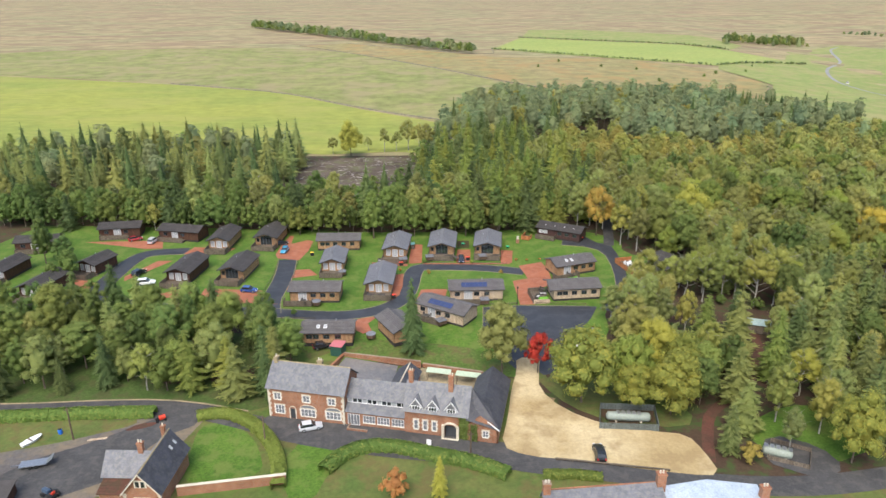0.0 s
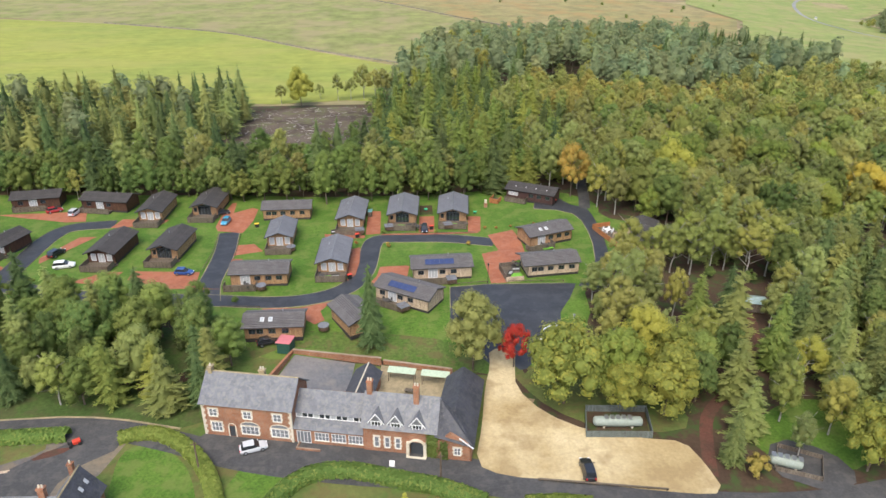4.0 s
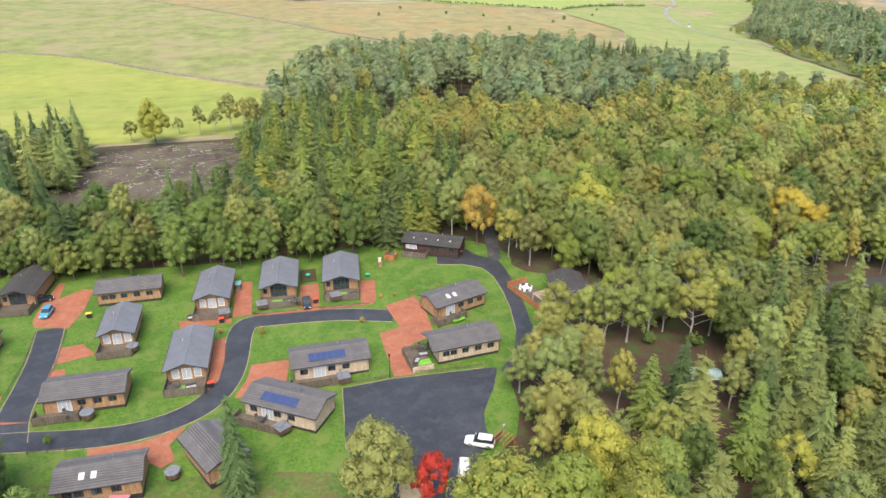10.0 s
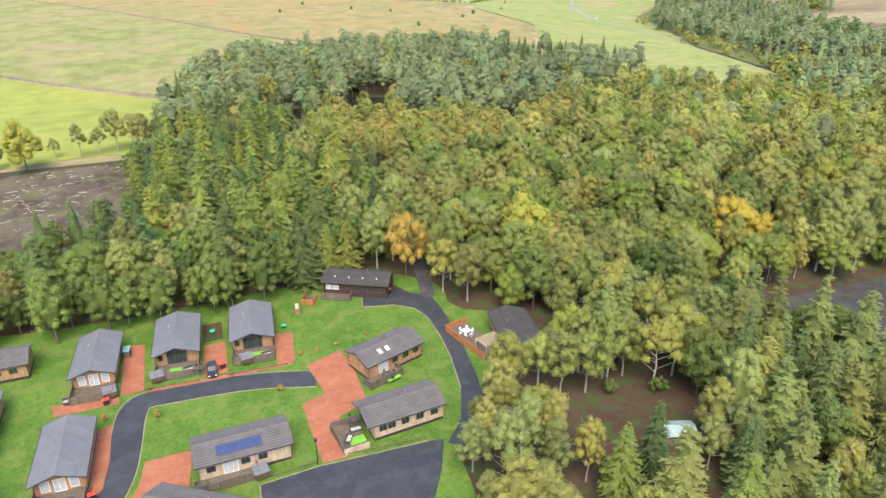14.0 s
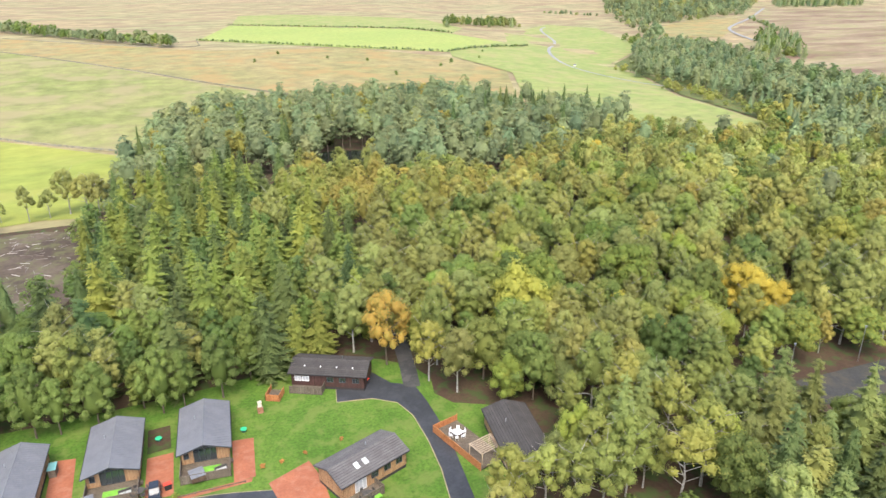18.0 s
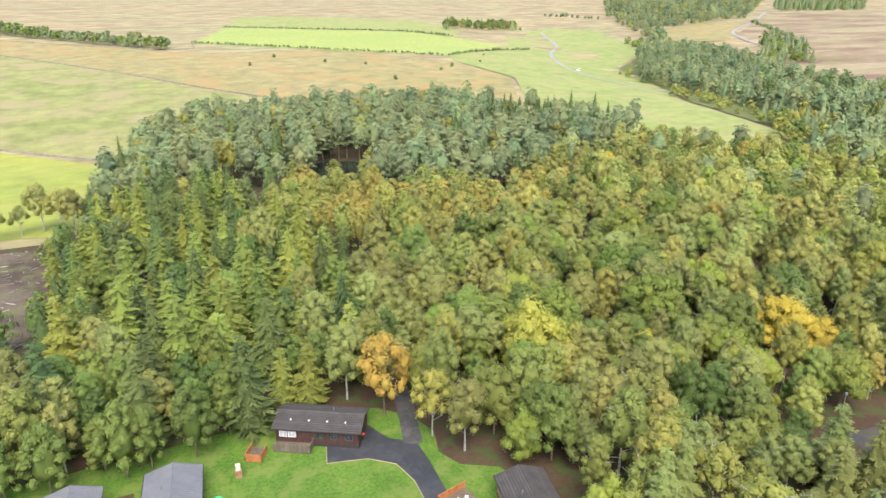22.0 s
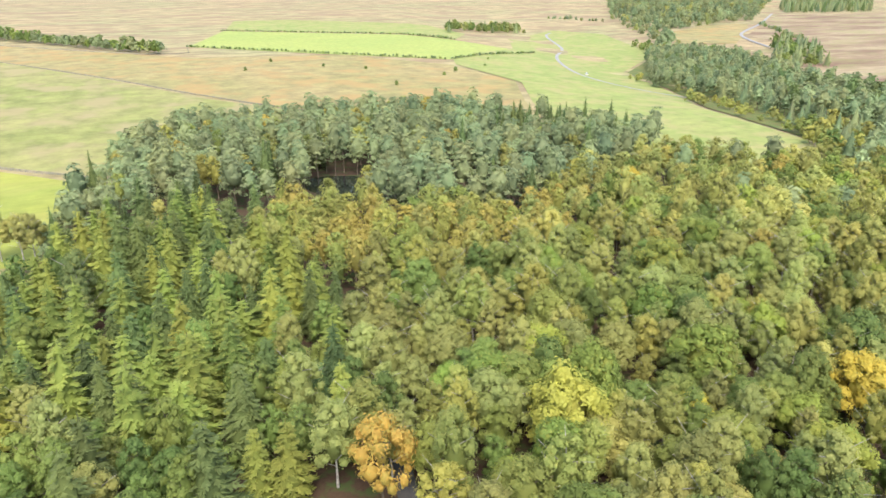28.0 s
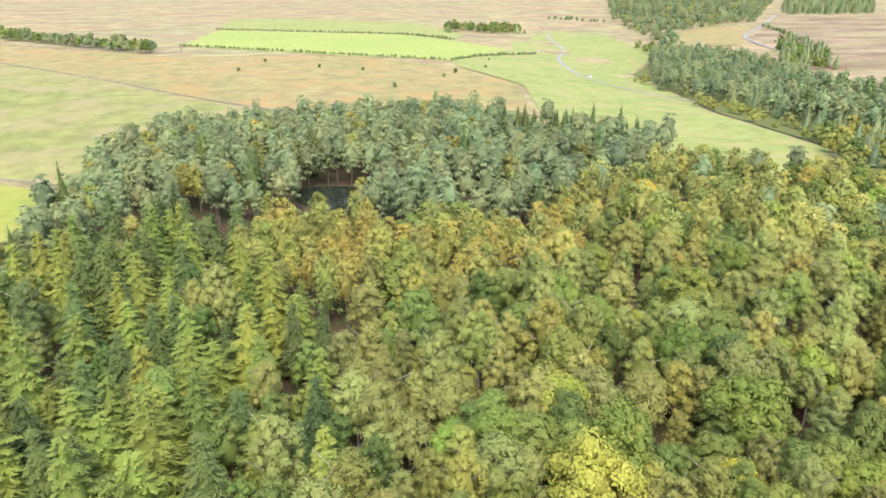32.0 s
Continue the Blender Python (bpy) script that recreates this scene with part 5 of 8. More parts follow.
draped("inn_green", rounded([(-28, 58.6), (-20.5, 57.8), (-17.6, 55.5), (-20.5, 50), (-22, 44), (-26.4, 44)], True, 1), 0.12, 6, M_LAWN, "small lawn opposite the brick building", "lawn")

# ---- yards behind the inn ----
draped("inn_yard", [(-23.8, 78.6), (-20.4, 86.1), (-9.6, 82.8), (-11.6, 70.5), (-19, 72.6)], 0.14, 5, M_WETYARD, "worn grey asphalt yard behind the inn", "ground")
draped("beer_garden", [(-5, 82), (6.6, 78.3), (4.6, 69.5), (-6.4, 72.8)], 0.14, 5, M_KERB, "brown gravelled beer garden behind the inn", "ground")


def straight_wall(name, a, b, thick, high, mat, label, category="wall", coping=None):
    a, b = Vector(a), Vector(b)
    d = b - a
    t = thing(name, Matrix.Translation((a.x, a.y, height(a.x, a.y))) @ Matrix.Rotation(math.atan2(d.y, d.x), 4, "Z"), label, category)
    part("masonry", boxes((0, -thick / 2, -0.6, d.length, thick / 2, high)), mat, t)
    part("coping", boxes((-0.04, -thick / 2 - 0.06, high + 0.002, d.length + 0.04, thick / 2 + 0.06, high + 0.1), bevel=0.02), coping or M_STONE, t)
    return t


straight_wall("garden_wall", (-20.8, 86.7), (-5, 82.2), 0.4, 0.8, M_BRICK, "low red brick wall behind the inn", coping=M_BRICK)
straight_wall("garden_wall", (-4.6, 82.4), (7.2, 78.4), 0.4, 0.8, M_BRICK, "low red brick wall round the beer garden", coping=M_BRICK)
straight_wall("garden_wall", (-20.9, 86.4), (-24.4, 78.4), 0.35, 0.7, M_BRICK, "low red brick wall at the side of the yard", coping=M_BRICK)
straight_wall("garden_wall", (-42.6, 46.6), (-26.6, 48.6), 0.45, 1.7, M_BRICK, "tall red brick garden wall with stone coping")
ob = thing("outbuilding", pose(-8.45, 72.4, -1.95, 0, 0, -15), "long brick outbuilding with a dark slate roof", "building")
part("wall", boxes((-2.0, -5, -0.2, 2.0, 5, 2.8)), M_BRICK, ob)
for sd in (-1, 1):
    slate_slope(ob, (sd * 2.35, -5.2, 2.6), (sd * 2.35, 5.2, 2.6), (0, 5.2, 4.3), (0, -5.2, 4.3), M_SLATE2, 9)
part("ridge_tile", prism([(-0.14, 4.3), (0, 4.44), (0.14, 4.3)], -5.2, 5.2), M_STONE, ob)
for yy in (-5, 4.8):
    part("gable", prism([(-2.0, 2.804), (2.0, 2.804), (0, 4.2)], yy, yy + 0.2), M_BRICK, ob)


def bench_table(x, y, turn, mat=None):
    t = thing("picnic_table", pose(x, y, height(x, y) + 0.15, 0, 0, turn), "weathered wooden picnic table with two benches", "table", "tables of the beer garden")
    part("tabletop", boxes((-0.9, -0.38, 0.72, 0.9, 0.38, 0.77), bevel=0.01), mat or M_DECK, t)
    for s in (-1, 1):
        part("bench", boxes((-0.9, s * 0.72 - 0.14, 0.42, 0.9, s * 0.72 + 0.14, 0.46)), mat or M_DECK, t)
        part("leg", boxes((s * 0.65 - 0.05, -0.8, 0.36, s * 0.65 + 0.05, 0.8, 0.415), (s * 0.65 - 0.04, -0.35, 0, s * 0.65 + 0.04, -0.25, 0.715), (s * 0.65 - 0.04, 0.25, 0, s * 0.65 + 0.04, 0.35, 0.715)), mat or M_DECK, t)
    return t


for x, y in ((-1.5, 80.0), (4.6, 78.0), (-0.5, 73.6)):
    bench_table(x, y, -16)
M_AWNING = plain("pale_green_canvas", (0.42, 0.50, 0.36), 0.8)
for x, y in ((-1.6, 77.4), (4.0, 75.8)):
    s = thing("garden_shelter", pose(x, y, height(x, y) + 0.15, 0, 0, -16), "open shelter with a pale green sheet roof", "shelter", "shelters of the beer garden")
    part("roof", prism([(-0.75, 2.0), (-0.75, 2.08), (0.75, 2.3), (0.75, 2.22)], -2.4, 2.4, Matrix.Rotation(radians(90), 4, "Z")), M_AWNING, s)
    for a in (-2.2, 2.2):
        for b in (-0.6, 0.6):
            part("post", boxes((a - 0.05, b - 0.05, 0, a + 0.05, b + 0.05, 2.05)), M_DECK, s)
M_CRIMSON = plain("faded_red_sheet", (0.50, 0.16, 0.17), 0.6)
M_BOTTLE = plain("dark_green_paint", (0.03, 0.09, 0.07), 0.5)
sh = thing("store_container", pose(-22.0, 87.6, height(-22, 87.6) + 0.05, 0, 0, -16), "dark green storage hut with a faded red roof", "hut")
part("body", boxes((-1.2, -1.3, 0, 1.2, 1.3, 2.2), bevel=0.03), M_BOTTLE, sh)
part("roof", boxes((-1.35, -1.45, 2.202, 1.35, 1.45, 2.32), bevel=0.03), M_CRIMSON, sh)
part("door", boxes((-0.5, -1.34, 0.1, 0.5, -1.305, 2.0)), M_BOTTLE, sh)

# ---- gas tank pen beside the gravel ----
M_TANK = surface("chalky_tank_paint", (0.259, 0.295, 0.245), (0.302, 0.338, 0.288), 0.8, 6.0, 0.6, c=(0.259, 0.288, 0.238))
M_GREYWOOD = boards("grey_fence_boards", (0.12, 0.145, 0.135), (0.165, 0.19, 0.18), 0.14)


def capsule(bm, length, r, z, sides=14):
    rows = []
    for k in range(9):
        a = -math.pi / 2 + k * math.pi / 8
        x = (length / 2 - r * 0.8) * (1 if a > 0 else -1) * (1 if abs(a) > 1e-6 else 0) + r * 0.8 * math.sin(a)
        rows.append([bm.verts.new((x, r * math.cos(a) * math.cos(j * math.tau / sides), z + r * math.cos(a) * math.sin(j * math.tau / sides))) for j in range(sides)] if 0 < k < 8 else [bm.verts.new((x, 0, z))])
    for a, b in zip(rows[:-1], rows[1:]):
        for j in range(sides):
            q = [a[j % len(a)], b[j % len(b)], b[(j + 1) % len(b)], a[(j + 1) % len(a)]]
            bm.faces.new(list(dict.fromkeys(q)))
    bmesh.ops.recalc_face_normals(bm, faces=bm.faces)


def gas_tank(x, y, turn, length, r):
    t = thing("gas_tank", pose(x, y, height(x, y) + 0.1, 0, 0, turn), "pale chalky green gas tank lying on saddles", "tank", "gas tanks")
    bm = bmesh.new()
    capsule(bm, length, r, r + 0.12)
    part("vessel", bm, M_TANK, t, smooth=True)
    for s in (-1, 1):
        part("saddle", boxes((s * length * 0.28 - 0.15, -r * 0.8, 0, s * length * 0.28 + 0.15, r * 0.8, 0.55)), M_STONE, t)
    for k in range(-2, 3):
        part("walkway_plate", boxes((k * 0.9 - 0.3, -0.5, 2 * r + 0.1, k * 0.9 + 0.3, 0.5, 2 * r + 0.15)), M_STEEL, t)
    return t


def pen(corners, high, name, label, mat, gate=False):
    t = thing(name, pose(*corners[0], height(*corners[0])), label, "fence")
    o = Vector(corners[0])
    for a, b in zip(corners, corners[1:] + corners[:1]):
        a, b = Vector(a) - o, Vector(b) - o
        d = b - a
        m = Matrix.Translation((a.x, a.y, 0)) @ Matrix.Rotation(math.atan2(d.y, d.x), 4, "Z")
        n = round(d.length / 2)
        for k in range(n):
            w = d.length / n
            part("panel", boxes((k * w + 0.06, -0.03, 0.05, (k + 1) * w - 0.06, 0.03, high), (k * w + 0.06, -0.05, high, (k + 1) * w - 0.06, 0.05, high + 0.05), m=m), mat, t)
            part("post", boxes((k * w - 0.05, -0.05, -0.2, k * w + 0.05, 0.05, high + 0.1), m=m), mat, t)
    return t


pen([(25.6, 59.9), (35.6, 58.7), (36.9, 64.8), (27.3, 66.0)], 1.3, "board_fence", "grey boarded fence round a gas tank", M_GREYWOOD)
draped("tank_bed", [(25.8, 60.1), (35.4, 58.9), (36.7, 64.6), (27.5, 65.8)], 0.2, 4, M_FLOOR, "reddish brown ground inside the fence", "ground")
gas_tank(31.2, 61.9, -7, 7.8, 0.85)
gas_tank(52.4, 50.6, -25, 4.6, 0.9)
pen([(50.6, 50.0), (56.0, 47.2), (58.6, 51.4), (53.4, 54.6)], 0.9, "rail_fence", "low weathered fence round a second gas tank", M_FENCE)
draped("tank_bed", rounded([(49, 50), (56.5, 44.6), (62, 47), (61, 53), (54, 57)], True, 1), 0.18, 4, M_OLDROAD, "dark worn ground round the tank", "ground")
rail = thing("log_barrier", pose(22.5, 50.4, height(22.5, 50.4) + 0.1, 0, 0, -12.5), "weathered log barrier along the gravel yard", "barrier")
bm = bmesh.new()
tube(bm, (-6.5, 0, 0.35), (11.5, 0, 0.35), 0.16, 0.14, 8)
part("log", bm, M_DECK, rail)
for k in range(8):
    part("post", boxes((-6.3 + k * 2.5, -0.1, 0, -6.1 + k * 2.5, 0.1, 0.3)), M_DECK, rail)

# ---- cottage and yard ----
cot = thing("cottage", pose(-46.0, 49.0, -1.95, 0, 0, -5), "orange brick cottage with slate roofs and stone trim", "house")
part("wall", boxes((-2.6, -5.4, -0.2, 2.6, 5.2, 3.2), (-7.6, -1.6, -0.2, -2.61, 3.2, 3.0)), M_BRICK, cot)
for yy in (-5.4, 4.9):
    part("gable", prism([(-2.6, 3.204), (2.6, 3.204), (0, 6.4)], yy, yy + 0.3), M_BRICK, cot)
for sd in (-1, 1):
    slate_slope(cot, (sd * 3.0, -5.8, 2.9), (sd * 3.0, 5.6, 2.9), (0, 5.6, 6.6), (0, -5.8, 6.6), M_SLATE2 if sd > 0 else M_SLATE, 15)
    part("bargeboard", prism([(sd * 3.05, 2.75), (sd * 3.05, 2.98), (0, 6.72), (0, 6.45)], -5.9, -5.82), M_STONE, cot, "pale stone verge")
for sd, a in ((-1, -2.0), (1, 3.6)):
    slate_slope(cot, (-7.9, a, 2.9), (-2.0, a, 2.9), (-0.6, 0.8, 5.9), (-7.9, 0.8, 5.9), M_SLATE, 12)
part("ridge_tile", prism([(-0.15, 6.58), (0, 6.72), (0.15, 6.58)], -5.8, 5.6), M_KERB, cot)
chimney(cot, -2.4, 0.8, 5.0, 7.4, 0.8, 0.7, 2)
chimney(cot, -0.6, 4.9, 5.6, 7.6, 0.6, 0.6, 1)
for z, n in ((4.2, 2), (1.2, 3)):
    w = part("window", boxes((-n * 0.4 - 0.1, -5.52, z - 0.12, n * 0.4 + 0.1, -5.41, z + 1.1)), M_STONE, cot, "stone mullioned window")
    for k in range(n):
        part("pane", boxes(((k - n / 2) * 0.8 + 0.12, -5.55, z, (k - n / 2) * 0.8 + 0.68, -5.53, z + 0.95)), M_GLASS, w)
part("quoin", boxes(*[(s * 2.62 - 0.2 - 0.1 * (k % 2), -5.46, k * 0.5, s * 2.62 + 0.2 + 0.1 * (k % 2), -5.38, k * 0.5 + 0.46) for k in range(6) for s in (-1, 1)]), M_STONE, cot)
for k in range(2):
    tilt = Matrix.Translation((1.25, 2.6 + 1.5 * k, 5.14)) @ Matrix.Rotation(math.atan2(3.7, 3.0), 4, "Y")
    f = part("skylight", boxes((-0.45, -0.32, 0, 0.45, 0.32, 0.1), m=tilt, bevel=0.02), M_GREYFRAME, cot, "small skylight in the dark slates")
    part("pane", boxes((-0.38, -0.26, 0.102, 0.38, 0.26, 0.11), m=tilt), M_BLIND, f)
lean = part("lean_to", boxes((-7.2, -4.2, -0.2, -2.62, -1.62, 2.0)), M_BRICK, cot, "brick lean-to under rusty sheets")
slate_slope(lean, (-7.5, -4.5, 1.9), (-2.62, -4.5, 1.9), (-2.62, -1.62, 2.8), (-7.5, -1.62, 2.8), M_PATH, 6, "sheet_roof")
# large house at the lower edge
man = thing("mansion", pose(19, 30, -1.9), "large house with slate and pale lead roofs and brick chimneys", "house")
part("wall", boxes((-8, -10, -0.2, 8.2, 5.4, 6.0), (8.21, -10, -0.2, 22, 6.4, 5.6)), M_STONE, man)
for sd, v in ((1, 7.4), (-1, 0.0)):
    slate_slope(man, (-8.4, v - 0.6 if sd > 0 else 1.0, 5.6), (8.4, v + 0.0 if sd > 0 else 1.6, 5.6), (8.4, 6.4, 7.7), (-8.4, 5.6, 7.4), M_SLATE, 10)
slate_slope(man, (-8.4, 0.5, 4.6), (8.4, 1.2, 4.6), (8.4, 6.4, 7.6), (-8.4, 5.6, 7.3), M_SLATE, 14)
part("ridge_tile", boxes((-8.4, -0.1, 0, 8.4, 0.1, 0.14), m=Matrix.Translation((0, 6.0, 7.55)) @ Matrix.Rotation(radians(2.7), 4, "Z")), M_BRICK, man, "red ridge tiles")
M_LEAD = surface("pale_lead_sheet", (0.36, 0.42, 0.47), (0.44, 0.50, 0.55), 0.5, 4.0, 0.45, spec=0.4)
part("lead_roof", prism([(8.6, 6.3), (8.6, 6.5), (15, 7.4), (22.4, 6.2), (22.4, 6.0)], -10, 6.8), M_LEAD, man, "pale blue-grey lead sheet roof")
chimney(man, -7.8, 5.4, 6.2, 9.0, 1.0, 0.8, 2)
chimney(man, 8.2, 6.0, 6.2, 9.4, 1.2, 0.9, 2)
chimney(man, 22.0, 4.0, 5.4, 8.2, 1.1, 0.9, 2)
M_POLE = surface("creosoted_pole", (0.10, 0.07, 0.05), (0.14, 0.10, 0.07), 1.0, 8.0, 0.9)


def utility_pole(x, y, high):
    t = thing("utility_pole", pose(x, y, height(x, y)), "dark creosoted wooden utility pole", "pole", "utility poles")
    bm = bmesh.new()
    tube(bm, (0, 0, -0.5), (0, 0, high), 0.16, 0.11, 8)
    part("shaft", bm, M_POLE, t)
    part("cross_arm", boxes((-0.5, -0.05, high - 0.5, 0.5, 0.05, high - 0.4)), M_POLE, t)


for x, y, h in ((-64.6, 61.7, 6.5), (-31.6, 58.3, 6.0), (2.5, 53.3, 5.0)):
    utility_pole(x, y, h)


# ---- trees ----
def lobes_crown(rng, lobes, count, size, droop=0.0, loose=0.06):
    """A crown of many small leaf sprays on overlapping uneven tufts (x, y, z, radius, flatness), a few of them loose."""
    lobes = np.array(lobes)
    area = lobes[:, 3] ** 2
    pick = rng.choice(len(lobes), int(count * 2.0), p=area / area.sum())
    d = unit_rows(rng, len(pick))
    d[:, 2] = np.where(d[:, 2] < -0.3, -d[:, 2], d[:, 2])
    rad = lobes[pick, 3] * np.where(rng.random(len(pick)) < loose, rng.uniform(1.08, 1.36, len(pick)), rng.uniform(0.74, 1.08, len(pick)))
    off = d * rad[:, None]
    off[:, 2] *= lobes[pick, 4]
    c = lobes[pick, :3] + off
    deep = np.zeros(len(c), bool)
    for x, y, z, r, f in lobes:
        deep |= np.linalg.norm((c - (x, y, z)) / (1, 1, f), axis=1) < r * 0.7
    low = c[:, 2] < np.quantile(lobes[:, 2], 0.35)
    keep = ~deep & ~(low & (rng.random(len(c)) < 0.2))
    c, d = c[keep][:count], d[keep][:count]
    mid = lobes[:, :3].mean(0)
    out = (c - mid) / (np.linalg.norm(c - mid, axis=1)[:, None] + 1e-6)
    nrm = d * 0.8 + out * 0.3 + unit_rows(rng, len(d)) * 0.22 + (0, 0, 0.14)
    nrm /= np.linalg.norm(nrm, axis=1)[:, None]
    return cards(rng, c, nrm, size * rng.uniform(0.6, 1.35, len(c)), droop)


ICO = [(0, a, b * 1.618) for a in (-1, 1) for b in (-1, 1)]
ICO = np.array(ICO + [(a, b, 0) for _, a, b in ICO] + [(b, 0, a) for _, a, b in ICO]) / 1.902
ICO_FACES = [q for q in itertools.combinations(range(12), 3) if all(np.linalg.norm(ICO[a] - ICO[b]) < 1.1 for a, b in itertools.combinations(q, 2))]
ICO_FACES = np.array([q if np.dot(np.cross(ICO[q[1]] - ICO[q[0]], ICO[q[2]] - ICO[q[0]]), ICO[q[0]]) > 0 else q[::-1] for q in ICO_FACES])


def tuft_bodies(rng, lobes, scale=0.66):
    """The dense leafy body of every tuft: a small uneven closed lump."""
    vs, fs = [], []
    for k, (x, y, z, r, f) in enumerate(lobes):
        q, _ = np.linalg.qr(rng.normal(size=(3, 3)))
        q *= np.sign(np.linalg.det(q))
        v = ICO @ q * r * scale * rng.uniform(0.84, 1.12, (12, 1))
        v[:, 2] *= f
        vs.append(v + (x, y, z))
        fs.append(ICO_FACES + 12 * k)
    return np.concatenate(vs), np.concatenate(fs)


def inner(rng, mid, half, n=9):
    """An uneven closed inside for a crown, so that its depth stays leafy."""
    vs, fs = [], []
    for i in range(1, 5):
        a = math.pi * i / 5
        for k in range(n):
            r = rng.uniform(0.8, 1.15)
            vs.append((mid[0] + half[0] * math.sin(a) * math.cos(k * math.tau / n) * r, mid[1] + half[1] * math.sin(a) * math.sin(k * math.tau / n) * r, mid[2] + half[2] * math.cos(a) * r))
    vs += [(mid[0], mid[1], mid[2] + half[2]), (mid[0], mid[1], mid[2] - half[2])]
    for i in range(3):
        for k in range(n):
            p, q = i * n + k, i * n + (k + 1) % n
            fs += [(p, p + n, q + n), (p, q + n, q)]
    fs += [(4 * n, k, (k + 1) % n) for k in range(n)] + [(4 * n + 1, 3 * n + (k + 1) % n, 3 * n + k) for k in range(n)]
    return np.array(vs), np.array(fs)


def together(*meshes):
    k, vs, fs = 0, [], []
    for v, f in meshes:
        vs.append(v)
        fs.append(f + k)
        k += len(v)
    return np.concatenate(vs), np.concatenate(fs)


def trunk_bm(rng, high, r, limbs=5, lean=0.03, start=0.35, reach=0.28):
    bm = bmesh.new()
    p, rr = Vector((0, 0, -0.4)), r
    pts = []
    for k in range(5):
        q = Vector((rng.normal() * lean * high * (k > 0), rng.normal() * lean * high * (k > 0), -0.4 + (high + 0.4) * (k + 1) / 5))
        tube(bm, p, q, rr, r * (1 - 0.19 * (k + 1)), 6)
        pts.append((p, q))
        p, rr = q, r * (1 - 0.19 * (k + 1))
    for k in range(limbs):
        f = start + (0.95 - start) * k / max(1, limbs)
        a = Vector((0, 0, high * f))
        i = min(4, int(f * 5))
        a = pts[i][0].lerp(pts[i][1], f * 5 - i)
        th = k * 2.4 + rng.uniform(-0.4, 0.4)
        ln = high * reach * rng.uniform(0.7, 1.1)
        b = a + Vector((math.cos(th) * ln, math.sin(th) * ln, ln * rng.uniform(0.5, 0.9)))
        tube(bm, a, b, r * 0.35, r * 0.08, 5)
    return bm


def broadleaf(seed, high, spread, tufts=34, count=2400, size=0.38, base=0.3, droop=0.0, upright=1.0, limbs=7, open_=0.0, core=1.0, bodies=True):
    """Mesh data of an uneven crown of leafy tufts over an egg-shaped body, and of its trunk with limbs."""
    rng = np.random.default_rng(seed)
    mz, hz = high * (base + 1) / 2, high * (1 - base) / 2
    phase, lean = rng.uniform(0, math.tau, 3), rng.normal(size=2) * 0.06 * spread
    lobes = []
    for k in range(tufts):
        u = 1 - 1.72 * (k + 0.5) / tufts
        th = k * 2.399 + rng.uniform(-0.4, 0.4)
        wide = math.sqrt(max(0.0, 1 - u * u)) * (1 + 0.16 * math.sin(2 * th + phase[0]) + 0.12 * math.sin(3 * th + phase[1] + 2 * u))
        wide *= 1.0 - 0.22 * u
        g = rng.uniform(0.66, 0.88)
        r = spread * rng.uniform(0.22, 0.38)
        if rng.random() < open_:
            continue
        lobes.append((lean[0] * u + math.cos(th) * wide * spread * g, lean[1] * u + math.sin(th) * wide * spread * g, mz + hz * u * rng.uniform(0.74, 0.95), r, rng.uniform(0.8, 1.25) * upright))
    v, f = together(lobes_crown(rng, lobes, count, size, droop), tuft_bodies(rng, lobes if bodies else lobes[:3]), inner(rng, (0, 0, mz - 0.05 * hz), (spread * 0.48 * core, spread * 0.48 * core, hz * 0.56 * core)))
    return v, f, trunk_bm(rng, high * 0.9, 0.016 * high, limbs, 0.02, 0.3, 0.3)


def kites(base, way, length, width, sag):
    """Flat tapering fronds: from a base along a way, widest in the middle."""
    side = np.cross(way, (0.0, 0.0, 1.0))
    side /= np.linalg.norm(side, axis=1)[:, None] + 1e-9
    ln, w = length[:, None], width[:, None]
    mid = base + way * ln * 0.45
    tip = base + way * ln
    tip[:, 2] -= sag
    v = np.stack([base, mid + side * w / 2, tip, mid - side * w / 2], 1)
    v[:, 1::2, 2] -= 0.12 * length[:, None]
    k = np.arange(len(base)) * 4
    return v.reshape(-1, 3), np.concatenate([np.stack([k, k + 1, k + 2], 1), np.stack([k, k + 2, k + 3], 1)])


